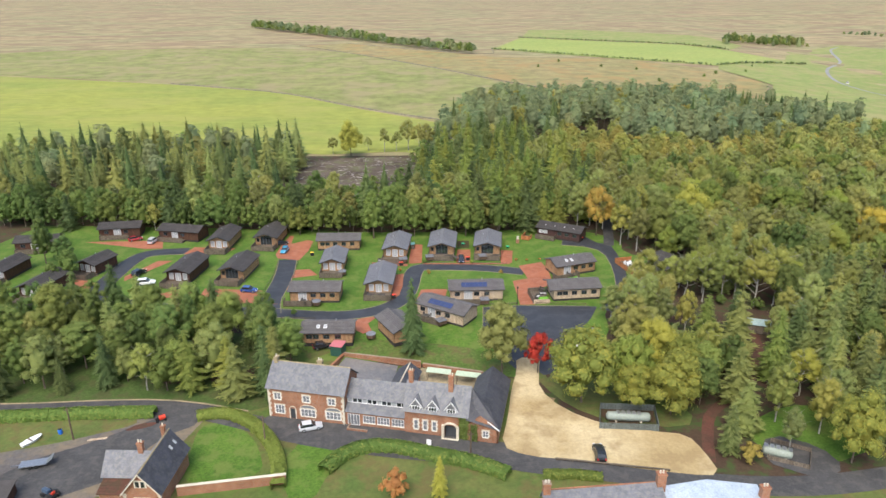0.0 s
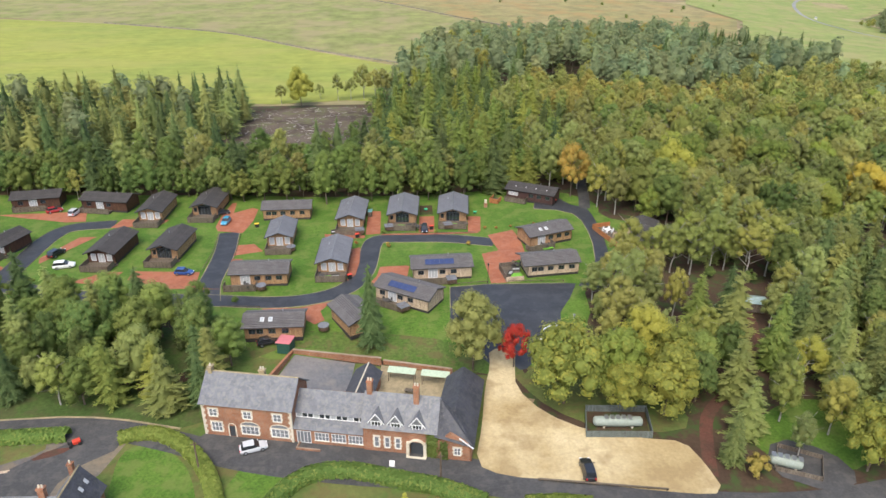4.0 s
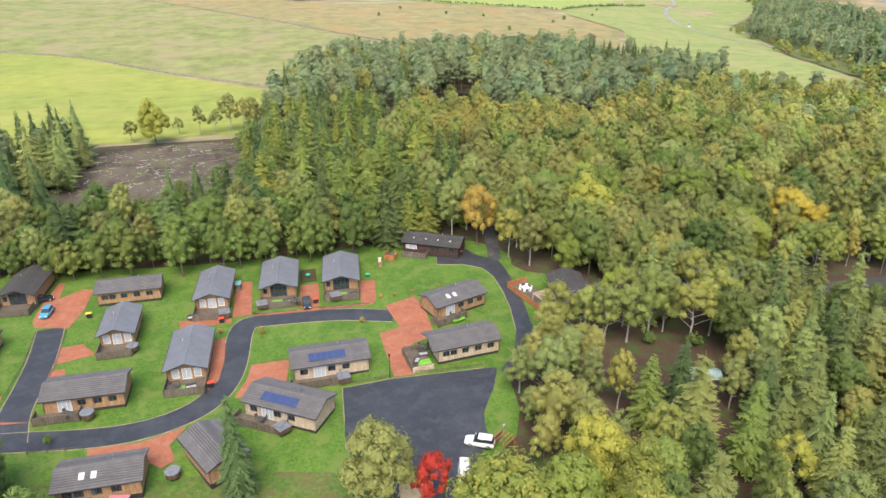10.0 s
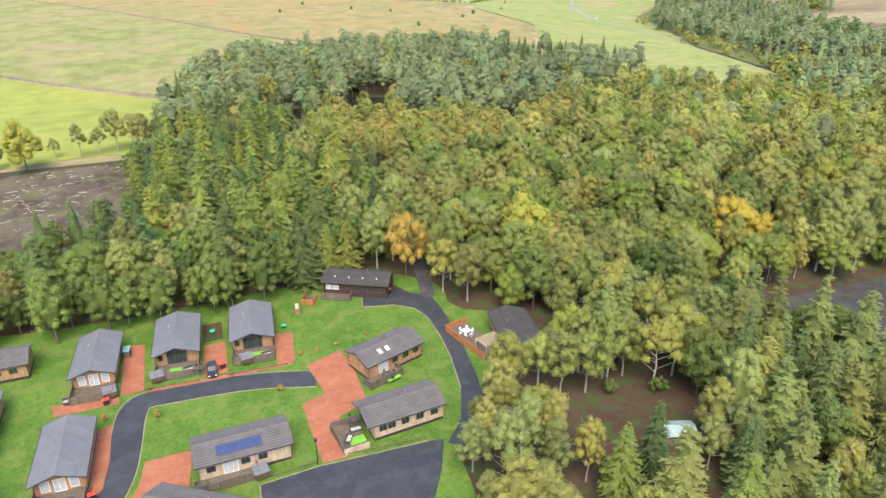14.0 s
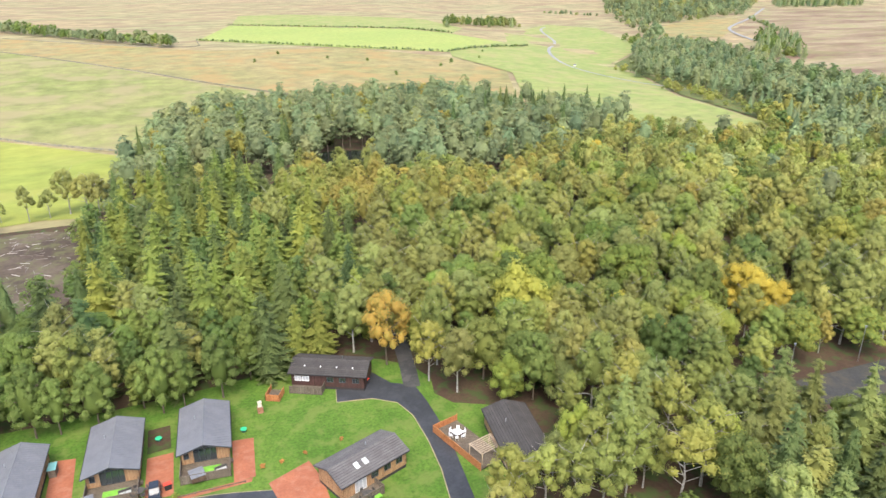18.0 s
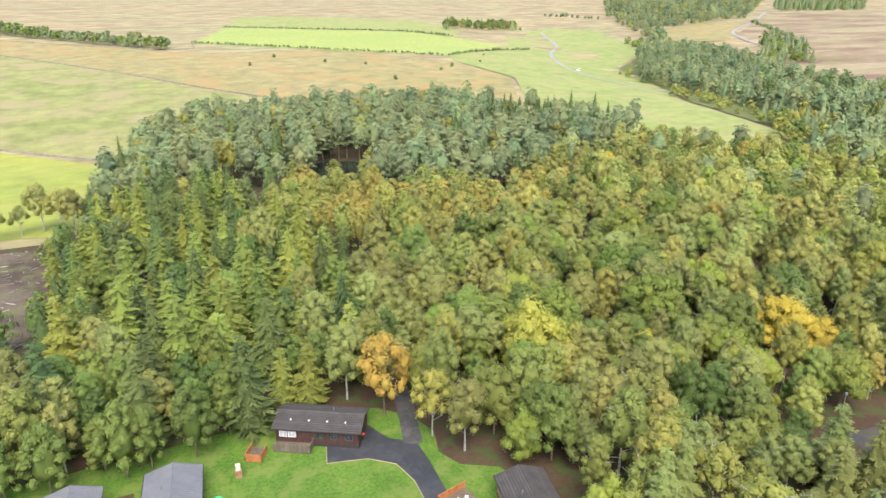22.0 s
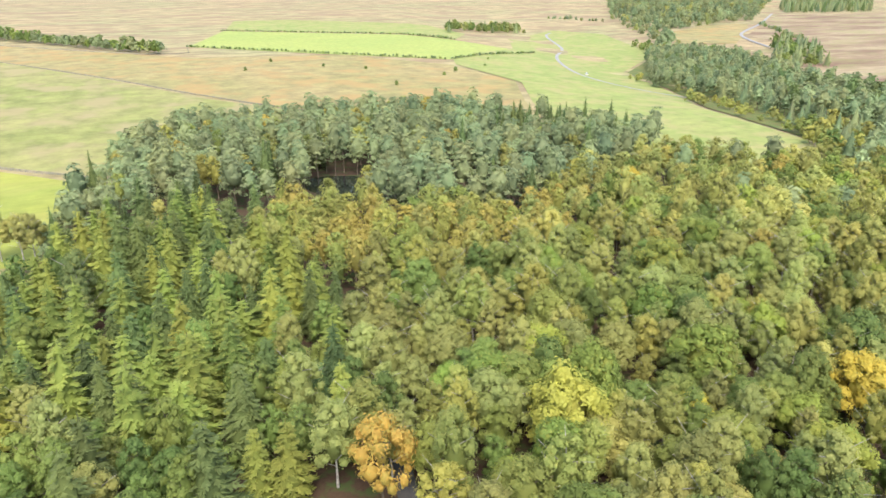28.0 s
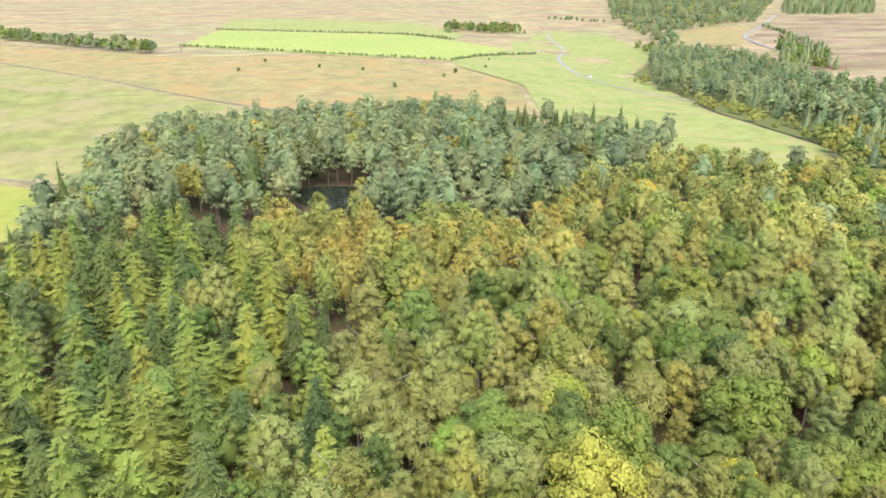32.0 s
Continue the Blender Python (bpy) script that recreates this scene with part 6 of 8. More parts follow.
def conifer(seed, high, spread, whorls=20, per=7, sprays=6, droop=0.3, ragged=0.2, start=0.08, slope=0.26):
    """Whorls of feathery fronds: every branch a narrow frond with short ones to both sides, over a thin dark inside."""
    rng = np.random.default_rng(seed)
    bs, ws, ls, wd = [], [], [], []
    for w in range(whorls):
        f = max(0.0, (w + rng.uniform(-0.4, 0.4)) / whorls)
        z = high * (start + (0.97 - start) * f)
        reach = min(spread, 0.3 + slope * (high - z)) * rng.uniform(1 - ragged / 2, 1 + ragged / 2)
        n = max(5, round(per * (1 - 0.3 * f)))
        for k in range(n):
            th = k * math.tau / n + w * 1.3 + rng.uniform(-0.35, 0.35)
            rr = reach * rng.uniform(1 - ragged, 1 + ragged)
            d = np.array((math.cos(th), math.sin(th), 0.0))
            zb = z + rng.uniform(-0.6, 0.6) * high * 0.9 / whorls

            def at(g):
                return np.array((0, 0, zb)) + d * rr * g - np.array((0, 0, droop * rr * g * g))
            way = at(1.0) - at(0.1)
            bs.append(at(0.1))
            ws.append(way / np.linalg.norm(way))
            ls.append(rr)
            wd.append(rr * 0.12 + 0.14)
            for q in range(sprays):
                g = 0.25 + 0.7 * (q + rng.uniform(0, 0.6)) / sprays
                a = th + (1 if q % 2 else -1) * rng.uniform(0.35, 1.1)
                t = np.array((math.cos(a), math.sin(a), -droop * g - rng.uniform(-0.12, 0.2)))
                bs.append(at(g) + rng.normal(size=3) * 0.08)
                ws.append(t / np.linalg.norm(t))
                ls.append((0.32 * rr * (1.2 - g) + 0.36) * rng.uniform(0.7, 1.3))
                wd.append((0.09 * rr * (1.2 - g) + 0.18) * rng.uniform(0.8, 1.3))
    bs.append((0, 0, high * 0.93))
    ws.append((0.02, 0.02, 1.0))
    ls.append(high * 0.07)
    wd.append(0.25)
    v, f = kites(np.array(bs, float), np.array(ws, float), np.array(ls), np.array(wd), 0.05)
    rings = []
    th = np.arange(8) * math.tau / 8
    for i in range(9):
        g = i / 9
        r = min(spread, 0.1 + slope * high * (0.97 - start) * (1 - g)) * (0.72 if i % 2 == 0 else 0.52) * rng.uniform(0.7, 1.2, 8)
        rings.append(np.stack([np.cos(th) * r, np.sin(th) * r, np.full(8, high * (start + 0.03 + (0.9 - start) * g)) + rng.uniform(-0.3, 0.3, 8)], 1))
    core = np.concatenate(rings + [[[0, 0, high * 0.95]]])
    t = [(i * 8 + k, i * 8 + (k + 1) % 8, (i + 1) * 8 + (k + 1) % 8) for i in range(8) for k in range(8)]
    t += [(i * 8 + k, (i + 1) * 8 + (k + 1) % 8, (i + 1) * 8 + k) for i in range(8) for k in range(8)]
    t += [(64 + k, 64 + (k + 1) % 8, 72) for k in range(8)]
    v, f = together((v, f), (core, np.array(t)))
    return v, f, trunk_bm(rng, high * 0.96, 0.011 * high + 0.04, 0, 0.006)


def pine(seed, high, spread, count=1300, size=0.42, limbs=7):
    """A pine: an open crown of flattish needle clumps from a third of its height to a domed top."""
    rng = np.random.default_rng(seed)
    lobes = []
    for k in range(22):
        f = k / 21
        th = k * 2.4 + rng.uniform(-0.4, 0.4)
        rr = spread * rng.uniform(0.35, 0.8) * math.sin(math.pi * (0.3 + 0.6 * f)) ** 0.7
        lobes.append((math.cos(th) * rr, math.sin(th) * rr, high * (0.36 + 0.6 * f) + rng.uniform(-0.6, 0.6), spread * rng.uniform(0.24, 0.38), rng.uniform(0.5, 0.8)))
    v, f = together(lobes_crown(rng, lobes, count, size), inner(rng, (0, 0, high * 0.7), (spread * 0.5, spread * 0.5, high * 0.22)))
    return v, f, trunk_bm(rng, high * 0.9, 0.2, limbs, 0.012, 0.4, 0.2)


KINDS = {}


def kind_of(key, name, label, category, data, leaf, bark, group):
    """Registers a tree model: mesh of the crown and of the trunk."""
    v, f, tb = data
    crown = mesh_from("crown", v, f, leaf, True)
    trunk = bpy.data.meshes.new("trunk")
    tb.to_mesh(trunk)
    tb.free()
    trunk.materials.append(bark)
    KINDS.setdefault(key, []).append((name, label, category, crown, trunk, leaf, group, v, f))


PLANTED = []


def plant(key, x, y, size=1.0, leaf=None, label="", rng=random, z=None):
    name, lab, cat, crown, trunk, lf, group, *_ = rng.choice(KINDS[key])
    t = new(name)
    s = size
    t.matrix_basis = Matrix.LocRotScale((x, y, height(x, y) if z is None else z), Euler((0, 0, rng.uniform(0, math.tau))), Vector((s * rng.uniform(0.85, 1.15), s * rng.uniform(0.85, 1.15), s * rng.uniform(0.86, 1.16))))
    tagged(t, label or lab, cat, group)
    c, tr = new("crown", crown), new("trunk", trunk)
    c.parent = tr.parent = t
    if leaf:
        c.material_slots[0].link = "OBJECT"
        c.material_slots[0].material = leaf
    PLANTED.append((x, y))
    return t


for s in range(6):
    kind_of("birch", "birch_tree", "slender birch with pale trunk and thin yellowing olive leaves", "tree", broadleaf(10 + s, 13.8, 2.9 + 0.3 * (s % 3), 36, 3100, 0.25, 0.2, 0.1, 1.1, 10, 0.06), F_BIRCH, M_BIRCHBARK, "birches of the wood")
for s in range(5):
    kind_of("alder", "alder_tree", "dense green broadleaved tree at the wood's edge", "tree", broadleaf(20 + s, 12.0, 3.0 + 0.25 * (s % 3), 30, 2700, 0.26, 0.06, 0.08, 1.05, 5, 0.05), F_GREEN, M_BARK, "alders of the wood")
    kind_of("spruce", "spruce_tree", "tall dark green spruce with drooping branches", "tree", conifer(40 + s, 16.5, 3.3, 21, 7, 11, 0.34, 0.16, slope=0.27), F_SPRUCE, M_BARK, "spruces of the wood")
    kind_of("larch", "larch_tree", "yellow-green larch with ragged feathery branches", "tree", conifer(50 + s, 16.2, 3.9, 19, 7, 12, 0.14, 0.26, slope=0.31), F_LARCH, M_BARK, "larches of the wood")
for s in range(4):
    kind_of("oak", "oak_tree", "broad rounded oak with olive green leaves", "tree", broadleaf(30 + s, 12.4, 4.3, 40, 4100, 0.30, 0.12, 0.06, 0.92, 8, 0.08), F_OAK, M_BARK, "oaks of the wood")
    kind_of("maple", "maple_tree", "broad maple with fresh green leaves turning yellow", "tree", broadleaf(35 + s, 12.0, 4.5, 38, 4200, 0.30, 0.08, 0.08, 0.98, 6, 0.05), F_BRIGHT, M_BARK, "maples of the wood")
for s in range(3):
    kind_of("ragged", "maple_tree", "open ragged maple with thin autumn leaves", "tree", broadleaf(90 + s, 12.0, 4.0, 32, 2600, 0.28, 0.2, 0.12, 1.1, 12, 0.25, 0.3), F_RUST, M_BARK, "maples of the wood")
    kind_of("open_birch", "birch_tree", "tall airy birch with a bare white trunk over brown soil", "tree", broadleaf(80 + s, 13.6, 3.7, 34, 2800, 0.26, 0.3, 0.12, 1.05, 14, 0.16, 0.45), F_BIRCH, M_BIRCHBARK, "birches of the wood")
    kind_of("shrub", "shrub", "rounded shrub", "shrub", broadleaf(70 + s, 2.0, 1.1, 12, 420, 0.18, 0.1, 0.0, 1.0, 4), F_GREEN, M_BARK, "shrubs")

LIGHT = {}


def light_kind(key, data, leaf):
    v, f, tb = data
    tv = [tuple(q.co) for q in tb.verts]
    tf = [tuple(q.index for q in p.verts) for p in tb.faces] if not tb.verts.index_update() else []
    tb.free()
    LIGHT.setdefault(key, []).append((v, f, np.array(tv), tf, leaf))


for s in range(4):
    light_kind("birch", broadleaf(110 + s, 13.8, 3.0 + 0.2 * s, 28, 760, 0.46, 0.18, 0.16, 1.08, 5, 0.04, bodies=False), F_BIRCH)
    light_kind("alder", broadleaf(120 + s, 11.8, 3.6, 24, 760, 0.52, 0.1, 0.1, 1.05, 3, bodies=False), F_GREEN)
    light_kind("oak", broadleaf(130 + s, 12.4, 4.1, 30, 960, 0.55, 0.12, 0.08, 0.95, 4, bodies=False), F_OAK)
    light_kind("pine", pine(160 + s, 15.6, 4.1, 620, 0.62, 3), F_PINE)
    light_kind("larch", conifer(150 + s, 16.5, 3.9, 14, 6, 6, 0.12, 0.24, slope=0.32), F_LARCH)
    light_kind("spruce", conifer(140 + s, 17.0, 3.5, 14, 6, 5, slope=0.25), F_SPRUCE)
    light_kind("far_conifer", conifer(170 + s, 13.5, 3.6, 9, 6, 3, 0.3, slope=0.36), F_PINE)
    light_kind("far_pine", pine(190 + s, 13.5, 3.7, 140, 1.2, 0), F_PINE)
    light_kind("far_tree", broadleaf(180 + s, 10.0, 4.2, 12, 120, 1.4, 0.06, 0.2, 1.0, 0, bodies=False), F_GREEN)


class Joined:
    """Trees too many or too far to pick apart, gathered into one mesh of crowns and one of trunks."""

    def __init__(self):
        self.v, self.f, self.m, self.n, self.mats, self.tone = [], [], [], 0, [], []
        self.tv, self.tf, self.tn = [], [], 0

    def put(self, key, x, y, size, leaf, rng):
        v, f, tv, tf, own = rng.choice(LIGHT[key])
        leaf = leaf or own
        a, sx = rng.uniform(0, math.tau), size * rng.uniform(0.9, 1.12)
        c, s = math.cos(a) * sx, math.sin(a) * sx
        at = np.array((x, y, height(x, y)))
        turn = np.array(((c, s, 0), (-s, c, 0), (0, 0, size * rng.uniform(0.85, 1.15))))
        if leaf not in self.mats:
            self.mats.append(leaf)
        self.v.append(v @ turn + at)
        self.tone.append(np.full(len(v), rng.random(), np.float32))
        self.f.append(f + self.n)
        self.m.append(np.full(len(f), self.mats.index(leaf)))
        self.n += len(v)
        if y < 420:
            self.tv.append(tv @ turn + at)
            self.tf += [tuple(i + self.tn for i in p) for p in tf]
            self.tn += len(tv)

    def done(self, name, label, category):
        me = mesh_from(name, np.concatenate(self.v).tolist(), np.concatenate(self.f).tolist(), self.mats[0], True)
        for m in self.mats[1:]:
            me.materials.append(m)
        me.polygons.foreach_set("material_index", np.concatenate(self.m).astype(np.int32))
        me.attributes.new("tone", "FLOAT", "POINT").data.foreach_set("value", np.concatenate(self.tone))
        ob = tagged(new(name, me), label, category, kind="stuff")
        tr = new("trunks", mesh_from("trunks", np.concatenate(self.tv).tolist(), self.tf, M_BARK))
        tr.parent = ob
        tagged(tr, kind="stuff")


BARE = [LODGE_PARK[:16] + [(47, 157), (28, 158), (24, 156.5), (-15, 155.5), (-42, 160), (-70, 164), (-110, 169), (-128, 170)], [(-50, 204), (-36, 196), (-12, 200), (-2, 225), (-3, 255), (-12, 266), (-48, 262), (-52, 232)], [(113, 126), (156, 122), (156, 88), (124, 96), (108, 106), (108, 115)]]
BARE += [[(50, 101), (54, 107.5), (66, 106.5), (78, 102.5), (80, 93), (66, 88), (52, 93)], [(80, 320), (80, 280), (87, 275), (98, 287), (116, 278), (128, 263), (137, 267), (128, 288), (110, 302), (98, 320)]]
BARE += [[(-36, 88), (16, 82), (22, 66), (44, 58), (60, 57), (64, 44), (-40, 40), (-40, 74)], [(37, 102), (44, 103), (49.5, 114), (52, 118), (64, 114), (66, 134), (55, 138), (56, 152), (56, 157), (53.5, 157), (50, 155)], ribbon(TRAIL, 4.5)]

BARE += [[(x + 3.9 * math.cos(k * 1.047), y + 3.9 * math.sin(k * 1.047)) for k in range(6)] for x, y in ((77.4, 153.2), (128.5, 143), (97, 150.2), (84, 157.5), (108.2, 158.2), (124.2, 187.5))]


def scatter(outline, step, mix, rng, keep=1.0, low=0.8, high_size=1.15, apart=0.62, joined=None):
    """Trees over an outline on a shaken grid, keeping clear of open ground and of each other. mix: (kind, leaf or None, share)."""
    xs, ys = [p[0] for p in outline], [p[1] for p in outline]
    y, row = min(ys), 0
    while y < max(ys):
        x = min(xs) + (row % 2) * step / 2
        while x < max(xs):
            px, py = x + rng.uniform(-0.38, 0.38) * step, y + rng.uniform(-0.38, 0.38) * step
            x += step
            if rng.random() > keep or not inside((px, py), outline) or any(inside((px, py), b) for b in BARE):
                continue
            if any(abs(px - a) < step * apart and abs(py - b) < step * apart for a, b in PLANTED):
                continue
            pick, acc = rng.random() * sum(m[2] for m in mix), 0
            for key, leaf, share in mix:
                acc += share
                if pick <= acc:
                    break
            if joined:
                joined.put(key, px, py, rng.uniform(low, high_size), leaf, rng)
                PLANTED.append((px, py))
            else:
                plant(key, px, py, rng.uniform(low, high_size), leaf, "", rng)
        y += step * 0.88
        row += 1


rng = random.Random(7)
# trees that stand out
plant("ragged", 49.6, 155.0, 1.12, F_RUST, "oak with rust-orange autumn leaves beside the dark lodge", rng)
plant("maple", 77.4, 153.2, 1.5, F_LIME, "maple with bright lime-yellow autumn leaves", rng)
plant("maple", 128.5, 143.0, 1.25, F_AMBER, "maple with glowing amber-orange leaves", rng)
plant("maple", 132.5, 138.5, 0.95, F_AMBER, "maple with glowing amber-orange leaves", rng)
plant("maple", 108.2, 158.2, 1.35, F_BRIGHT, "", rng)
plant("birch", 63.4, 160.0, 0.95, None, "", rng)
plant("oak", 83.4, 106.5, 1.0, F_BRIGHT, "broad oak with fresh yellow-green leaves", rng)
plant("birch", 74.5, 117.5, 1.1, None, "", rng)
plant("birch", 70.5, 116.0, 0.95, None, "", rng)
for bx, by, bs in ((49.8, 109.8, 0.9), (58.5, 107.6, 0.85), (62.4, 106.2, 0.95), (73.5, 103.2, 0.95), (78.7, 112.4, 1.0), (79.2, 105.1, 1.0), (54.5, 146.5, 0.85), (46.5, 103.5, 0.8), (49.0, 98.5, 0.85), (67.5, 107.5, 0.9), (56.0, 110.5, 0.85), (64.5, 111.5, 0.9), (71.0, 108.0, 0.9)):
    plant("open_birch", bx, by, bs, None, "", rng)
plant("maple", 98.5, 150.4, 0.8, F_YELLOW, "small maple with golden autumn leaves", rng)
plant("oak", 84.0, 157.5, 1.2, F_BRIGHT, "broad oak with fresh yellow-green leaves", rng)
plant("oak", 124.2, 187.5, 1.25, F_TURN, "broad oak with yellowing crown", rng)
plant("maple", 171.3, 253.9, 0.9, F_AMBER, "small maple with golden autumn leaves", rng)
plant("larch", 20.8, 178.0, 1.2, None, "", rng)
plant("larch", 12.3, 188.0, 1.05, None, "", rng)
plant("oak", 11.0, 79.2, 1.2, F_GREY, "broad old oak at the corner of the car park", rng)
plant("ragged", 18.2, 79.2, 0.72, F_RED, "small scarlet maple beside the drive", rng)
plant("maple", 40.4, 75.1, 1.0, F_LIME, "maple with bright lime-yellow autumn leaves", rng)
plant("maple", 24.4, 68.4, 1.38, F_TURN, "maple turning gold beside the gravel yard", rng)
plant("maple", 33.0, 69.5, 1.1, F_BRIGHT, "", rng)
plant("maple", 39.5, 63.6, 1.15, F_TURN, "maple turning gold beside the gravel yard", rng)
slim = plant("spruce", -6.6, 86.5, 1.08, None, "tall slim spruce on the grass bank", rng)
slim.matrix_basis = slim.matrix_basis @ Matrix.Diagonal((0.66, 0.66, 1.08, 1.0))
plant("spruce", 54.4, 86.0, 0.85, F_LARCH, "", rng)
plant("spruce", 63.3, 74.0, 0.9, F_LARCH, "", rng)
plant("spruce", 78.1, 79.5, 0.9, None, "", rng)
plant("open_birch", 65.9, 68.5, 0.8, F_LIME, "thin birch with yellow leaves", rng)
plant("spruce", -3.0, 44.3, 0.4, F_LIME, "small golden cypress by the hedge", rng)
plant("shrub", -9.7, 44.7, 2.0, F_BUSH, "rounded orange-leaved shrub by the hedge", rng)
plant("maple", 63.7, 48.5, 1.0, F_TURN, "", rng)
plant("spruce", 45.0, 52.3, 0.6, F_FIR, "", rng)
plant("larch", 50.0, 57.5, 0.75, F_FIR, "", rng)
plant("birch", 55.5, 52.5, 0.55, F_GREY, "", rng)
plant("maple", 33.0, 66.0, 0.85, F_TURN, "", rng)
plant("maple", 43.2, 70.6, 0.95, F_TURN, "", rng)
plant("oak", 48.8, 73.0, 0.8, None, "", rng)
plant("larch", 52.6, 66.5, 0.8, F_FIR, "", rng)
for x, y, s in ((53.5, 104.8, 1.3), (66.0, 104.6, 1.2), (73.5, 101.8, 1.4), (44.0, 90.5, 1.6)):
    plant("shrub", x, y, s, F_GREEN, "green undergrowth in the glade", rng)
plant("oak", 46.0, 66.5, 0.75, None, "", rng)
plant("shrub", 47.3, 49.6, 2.0, F_GOLD, "yellow shrub by the play area", rng)
for x, y, key, s in ((-65.4, 78.9, "spruce", 0.65), (-57.4, 77.0, "birch", 0.8), (-48.8, 76.5, "larch", 0.75), (-41.5, 76.5, "larch", 0.75), (-73, 77, "spruce", 0.5), (-35.5, 80, "spruce", 0.8), (-46.9, 88, "oak", 0.9), (-56, 88, "oak", 0.9)):
    plant(key, x, y, s, F_SPRUCE if key == "spruce" else None, "", rng)
plant("maple", -32.2, 267.5, 1.15, F_LIME, "spreading yellow-green maple at the meadow's edge", rng)
for x, y, s in ((-40.7, 272.6, 0.6), (-17.4, 276.2, 0.8), (-12, 277.5, 0.7), (-6.5, 279, 0.95), (-1.5, 277, 1.0), (1.7, 272, 0.9), (-25, 279, 0.45)):
    plant("open_birch", x, y, s, F_GREY, "thin grey-green tree at the meadow's edge", rng)
for x, y, key, s in ((-106, 141, "alder", 1.0), (-100, 139, "alder", 0.8), (-94, 129, "alder", 0.75), (-97, 126, "alder", 0.6), (-85.6, 168, "birch", 0.7)):
    plant(key, x, y, s, None, "", rng)
for x, y, key, s in ((37.8, 97.2, "birch", 0.7), (41.2, 100.0, "birch", 0.78), (40.5, 92.0, "open_birch", 0.85), (44.8, 95.5, "birch", 0.8), (45.8, 104.6, "birch", 0.75), (36.8, 90.4, "alder", 0.5), (38.8, 86.0, "birch", 0.8), (42.6, 105.2, "alder", 0.5),
                     (47.2, 91.5, "birch", 0.72), (36.2, 83.2, "alder", 0.72), (43.2, 87.0, "oak", 0.65)):
    plant(key, x, y, s, F_GREY, "grey-green birch beside the car park" if "birch" in key else "", rng)
for x, y, key, s in ((-31.2, 84.3, "alder", 0.95), (-33.2, 78.6, "larch", 0.8), (-36.5, 87.0, "oak", 0.9), (-34.0, 73.8, "spruce", 0.72), (-39.5, 73.9, "larch", 0.78), (-53.5, 76.6, "alder", 0.85)):
    plant(key, x, y, s, F_FIR if key == "larch" else None, "", rng)
# the belts and blocks of the wood
far = Joined()
scatter([(-128, 76), (-37, 75), (-33, 88), (-38, 97), (-62, 102), (-82, 108), (-128, 104)], 4.8, [("alder", None, 5), ("alder", F_GREY, 2), ("spruce", None, 0.7), ("oak", None, 2.5), ("larch", F_FIR, 0.7)], rng, 1.0, 0.68, 0.98)
scatter([(-140, 170), (-110, 168), (-70, 161), (-42, 158), (-15, 153), (26, 155), (34, 160), (30, 172), (0, 186), (-40, 186), (-140, 190)], 4.6, [("alder", None, 6), ("birch", F_GREY, 1.5), ("larch", F_SPRUCE, 1.3), ("alder", F_OAK, 1)], rng, 1.0, 0.8, 1.1)
scatter([(-200, 190), (-60, 186), (-50, 205), (-50, 262), (-80, 268), (-200, 250)], 6.0, [("spruce", None, 3), ("larch", F_FIR, 4), ("pine", None, 1), ("birch", F_GREY, 1.5)], rng, 0.92, 0.8, 1.2, joined=far)
scatter([(-60, 192), (-50, 184), (-8, 184), (2, 200), (4, 262), (-4, 258), (-10, 205), (-60, 206)], 5.2, [("spruce", None, 3), ("alder", None, 2)], rng, 0.65, 0.55, 0.95, joined=far)
scatter([(-230, 262), (-60, 268), (-48, 276), (-46, 284), (-60, 288), (-230, 292)], 7.5, [("birch", F_HEDGE, 3), ("birch", F_GREY, 2)], rng, 0.26, 0.4, 0.85, joined=far)
scatter([(0, 186), (32, 164), (46, 158), (62, 200), (56, 262), (40, 290), (10, 268), (-2, 236)], 5.5, [("larch", None, 6), ("spruce", None, 2.5), ("larch", F_SPRUCE, 1), ("alder", F_OAK, 1), ("birch", F_GREY, 1), ("alder", None, 0.6)], rng, 1.0, 0.72, 1.15)
GOLDEN = [("birch", F_GOLD, 4.5), ("birch", None, 5), ("birch", F_GREY, 2), ("oak", F_OAK, 1), ("oak", F_GOLD, 0.5)]
scatter([(58, 236), (70, 215), (135, 225), (152, 250), (120, 246), (103, 256), (84, 266), (60, 284)], 5.2, GOLDEN, rng, 1.0, 0.75, 1.08, joined=far)
scatter([(168, 342), (180, 378), (213, 350), (224, 316), (210, 298), (190, 306)], 5.6, [("spruce", None, 5), ("pine", None, 1)], rng, 1.0, 0.75, 1.05, joined=far)
scatter([(4, 266), (30, 290), (60, 292), (82, 298), (84, 268), (103, 257), (120, 248), (152, 254), (205, 286), (222, 300), (208, 346), (182, 380), (164, 402), (128, 400), (85, 404), (52, 394), (27, 370), (12, 310)], 5.8,
        [("pine", None, 9), ("spruce", F_SPRUCE, 0.5), ("birch", None, 0.9), ("birch", F_GOLD, 0.4)], rng, 1.0, 0.82, 1.12, joined=far)
BLEND = [("birch", None, 4), ("birch", F_GREY, 3), ("oak", None, 1.6), ("alder", None, 1.6), ("maple", None, 1), ("birch", F_GOLD, 0.15), ("oak", F_GREY, 0.8)]
scatter([(44, 156), (58, 116), (110, 118), (122, 126), (122, 180), (100, 218), (70, 215), (60, 200)], 5.0, BLEND, rng, 1.0, 0.66, 1.12)
# the same mix for the eastern blocks, its birches in the brightened leaf colour
LIGHTER = [(k, {F_GREY: F_BRIGHTENED, None: F_BRIGHTENED if k == "birch" else F_TURN if k == "oak" else None}.get(l, l), n) for k, l, n in BLEND] + [("birch", None, 2), ("oak", None, 1)]
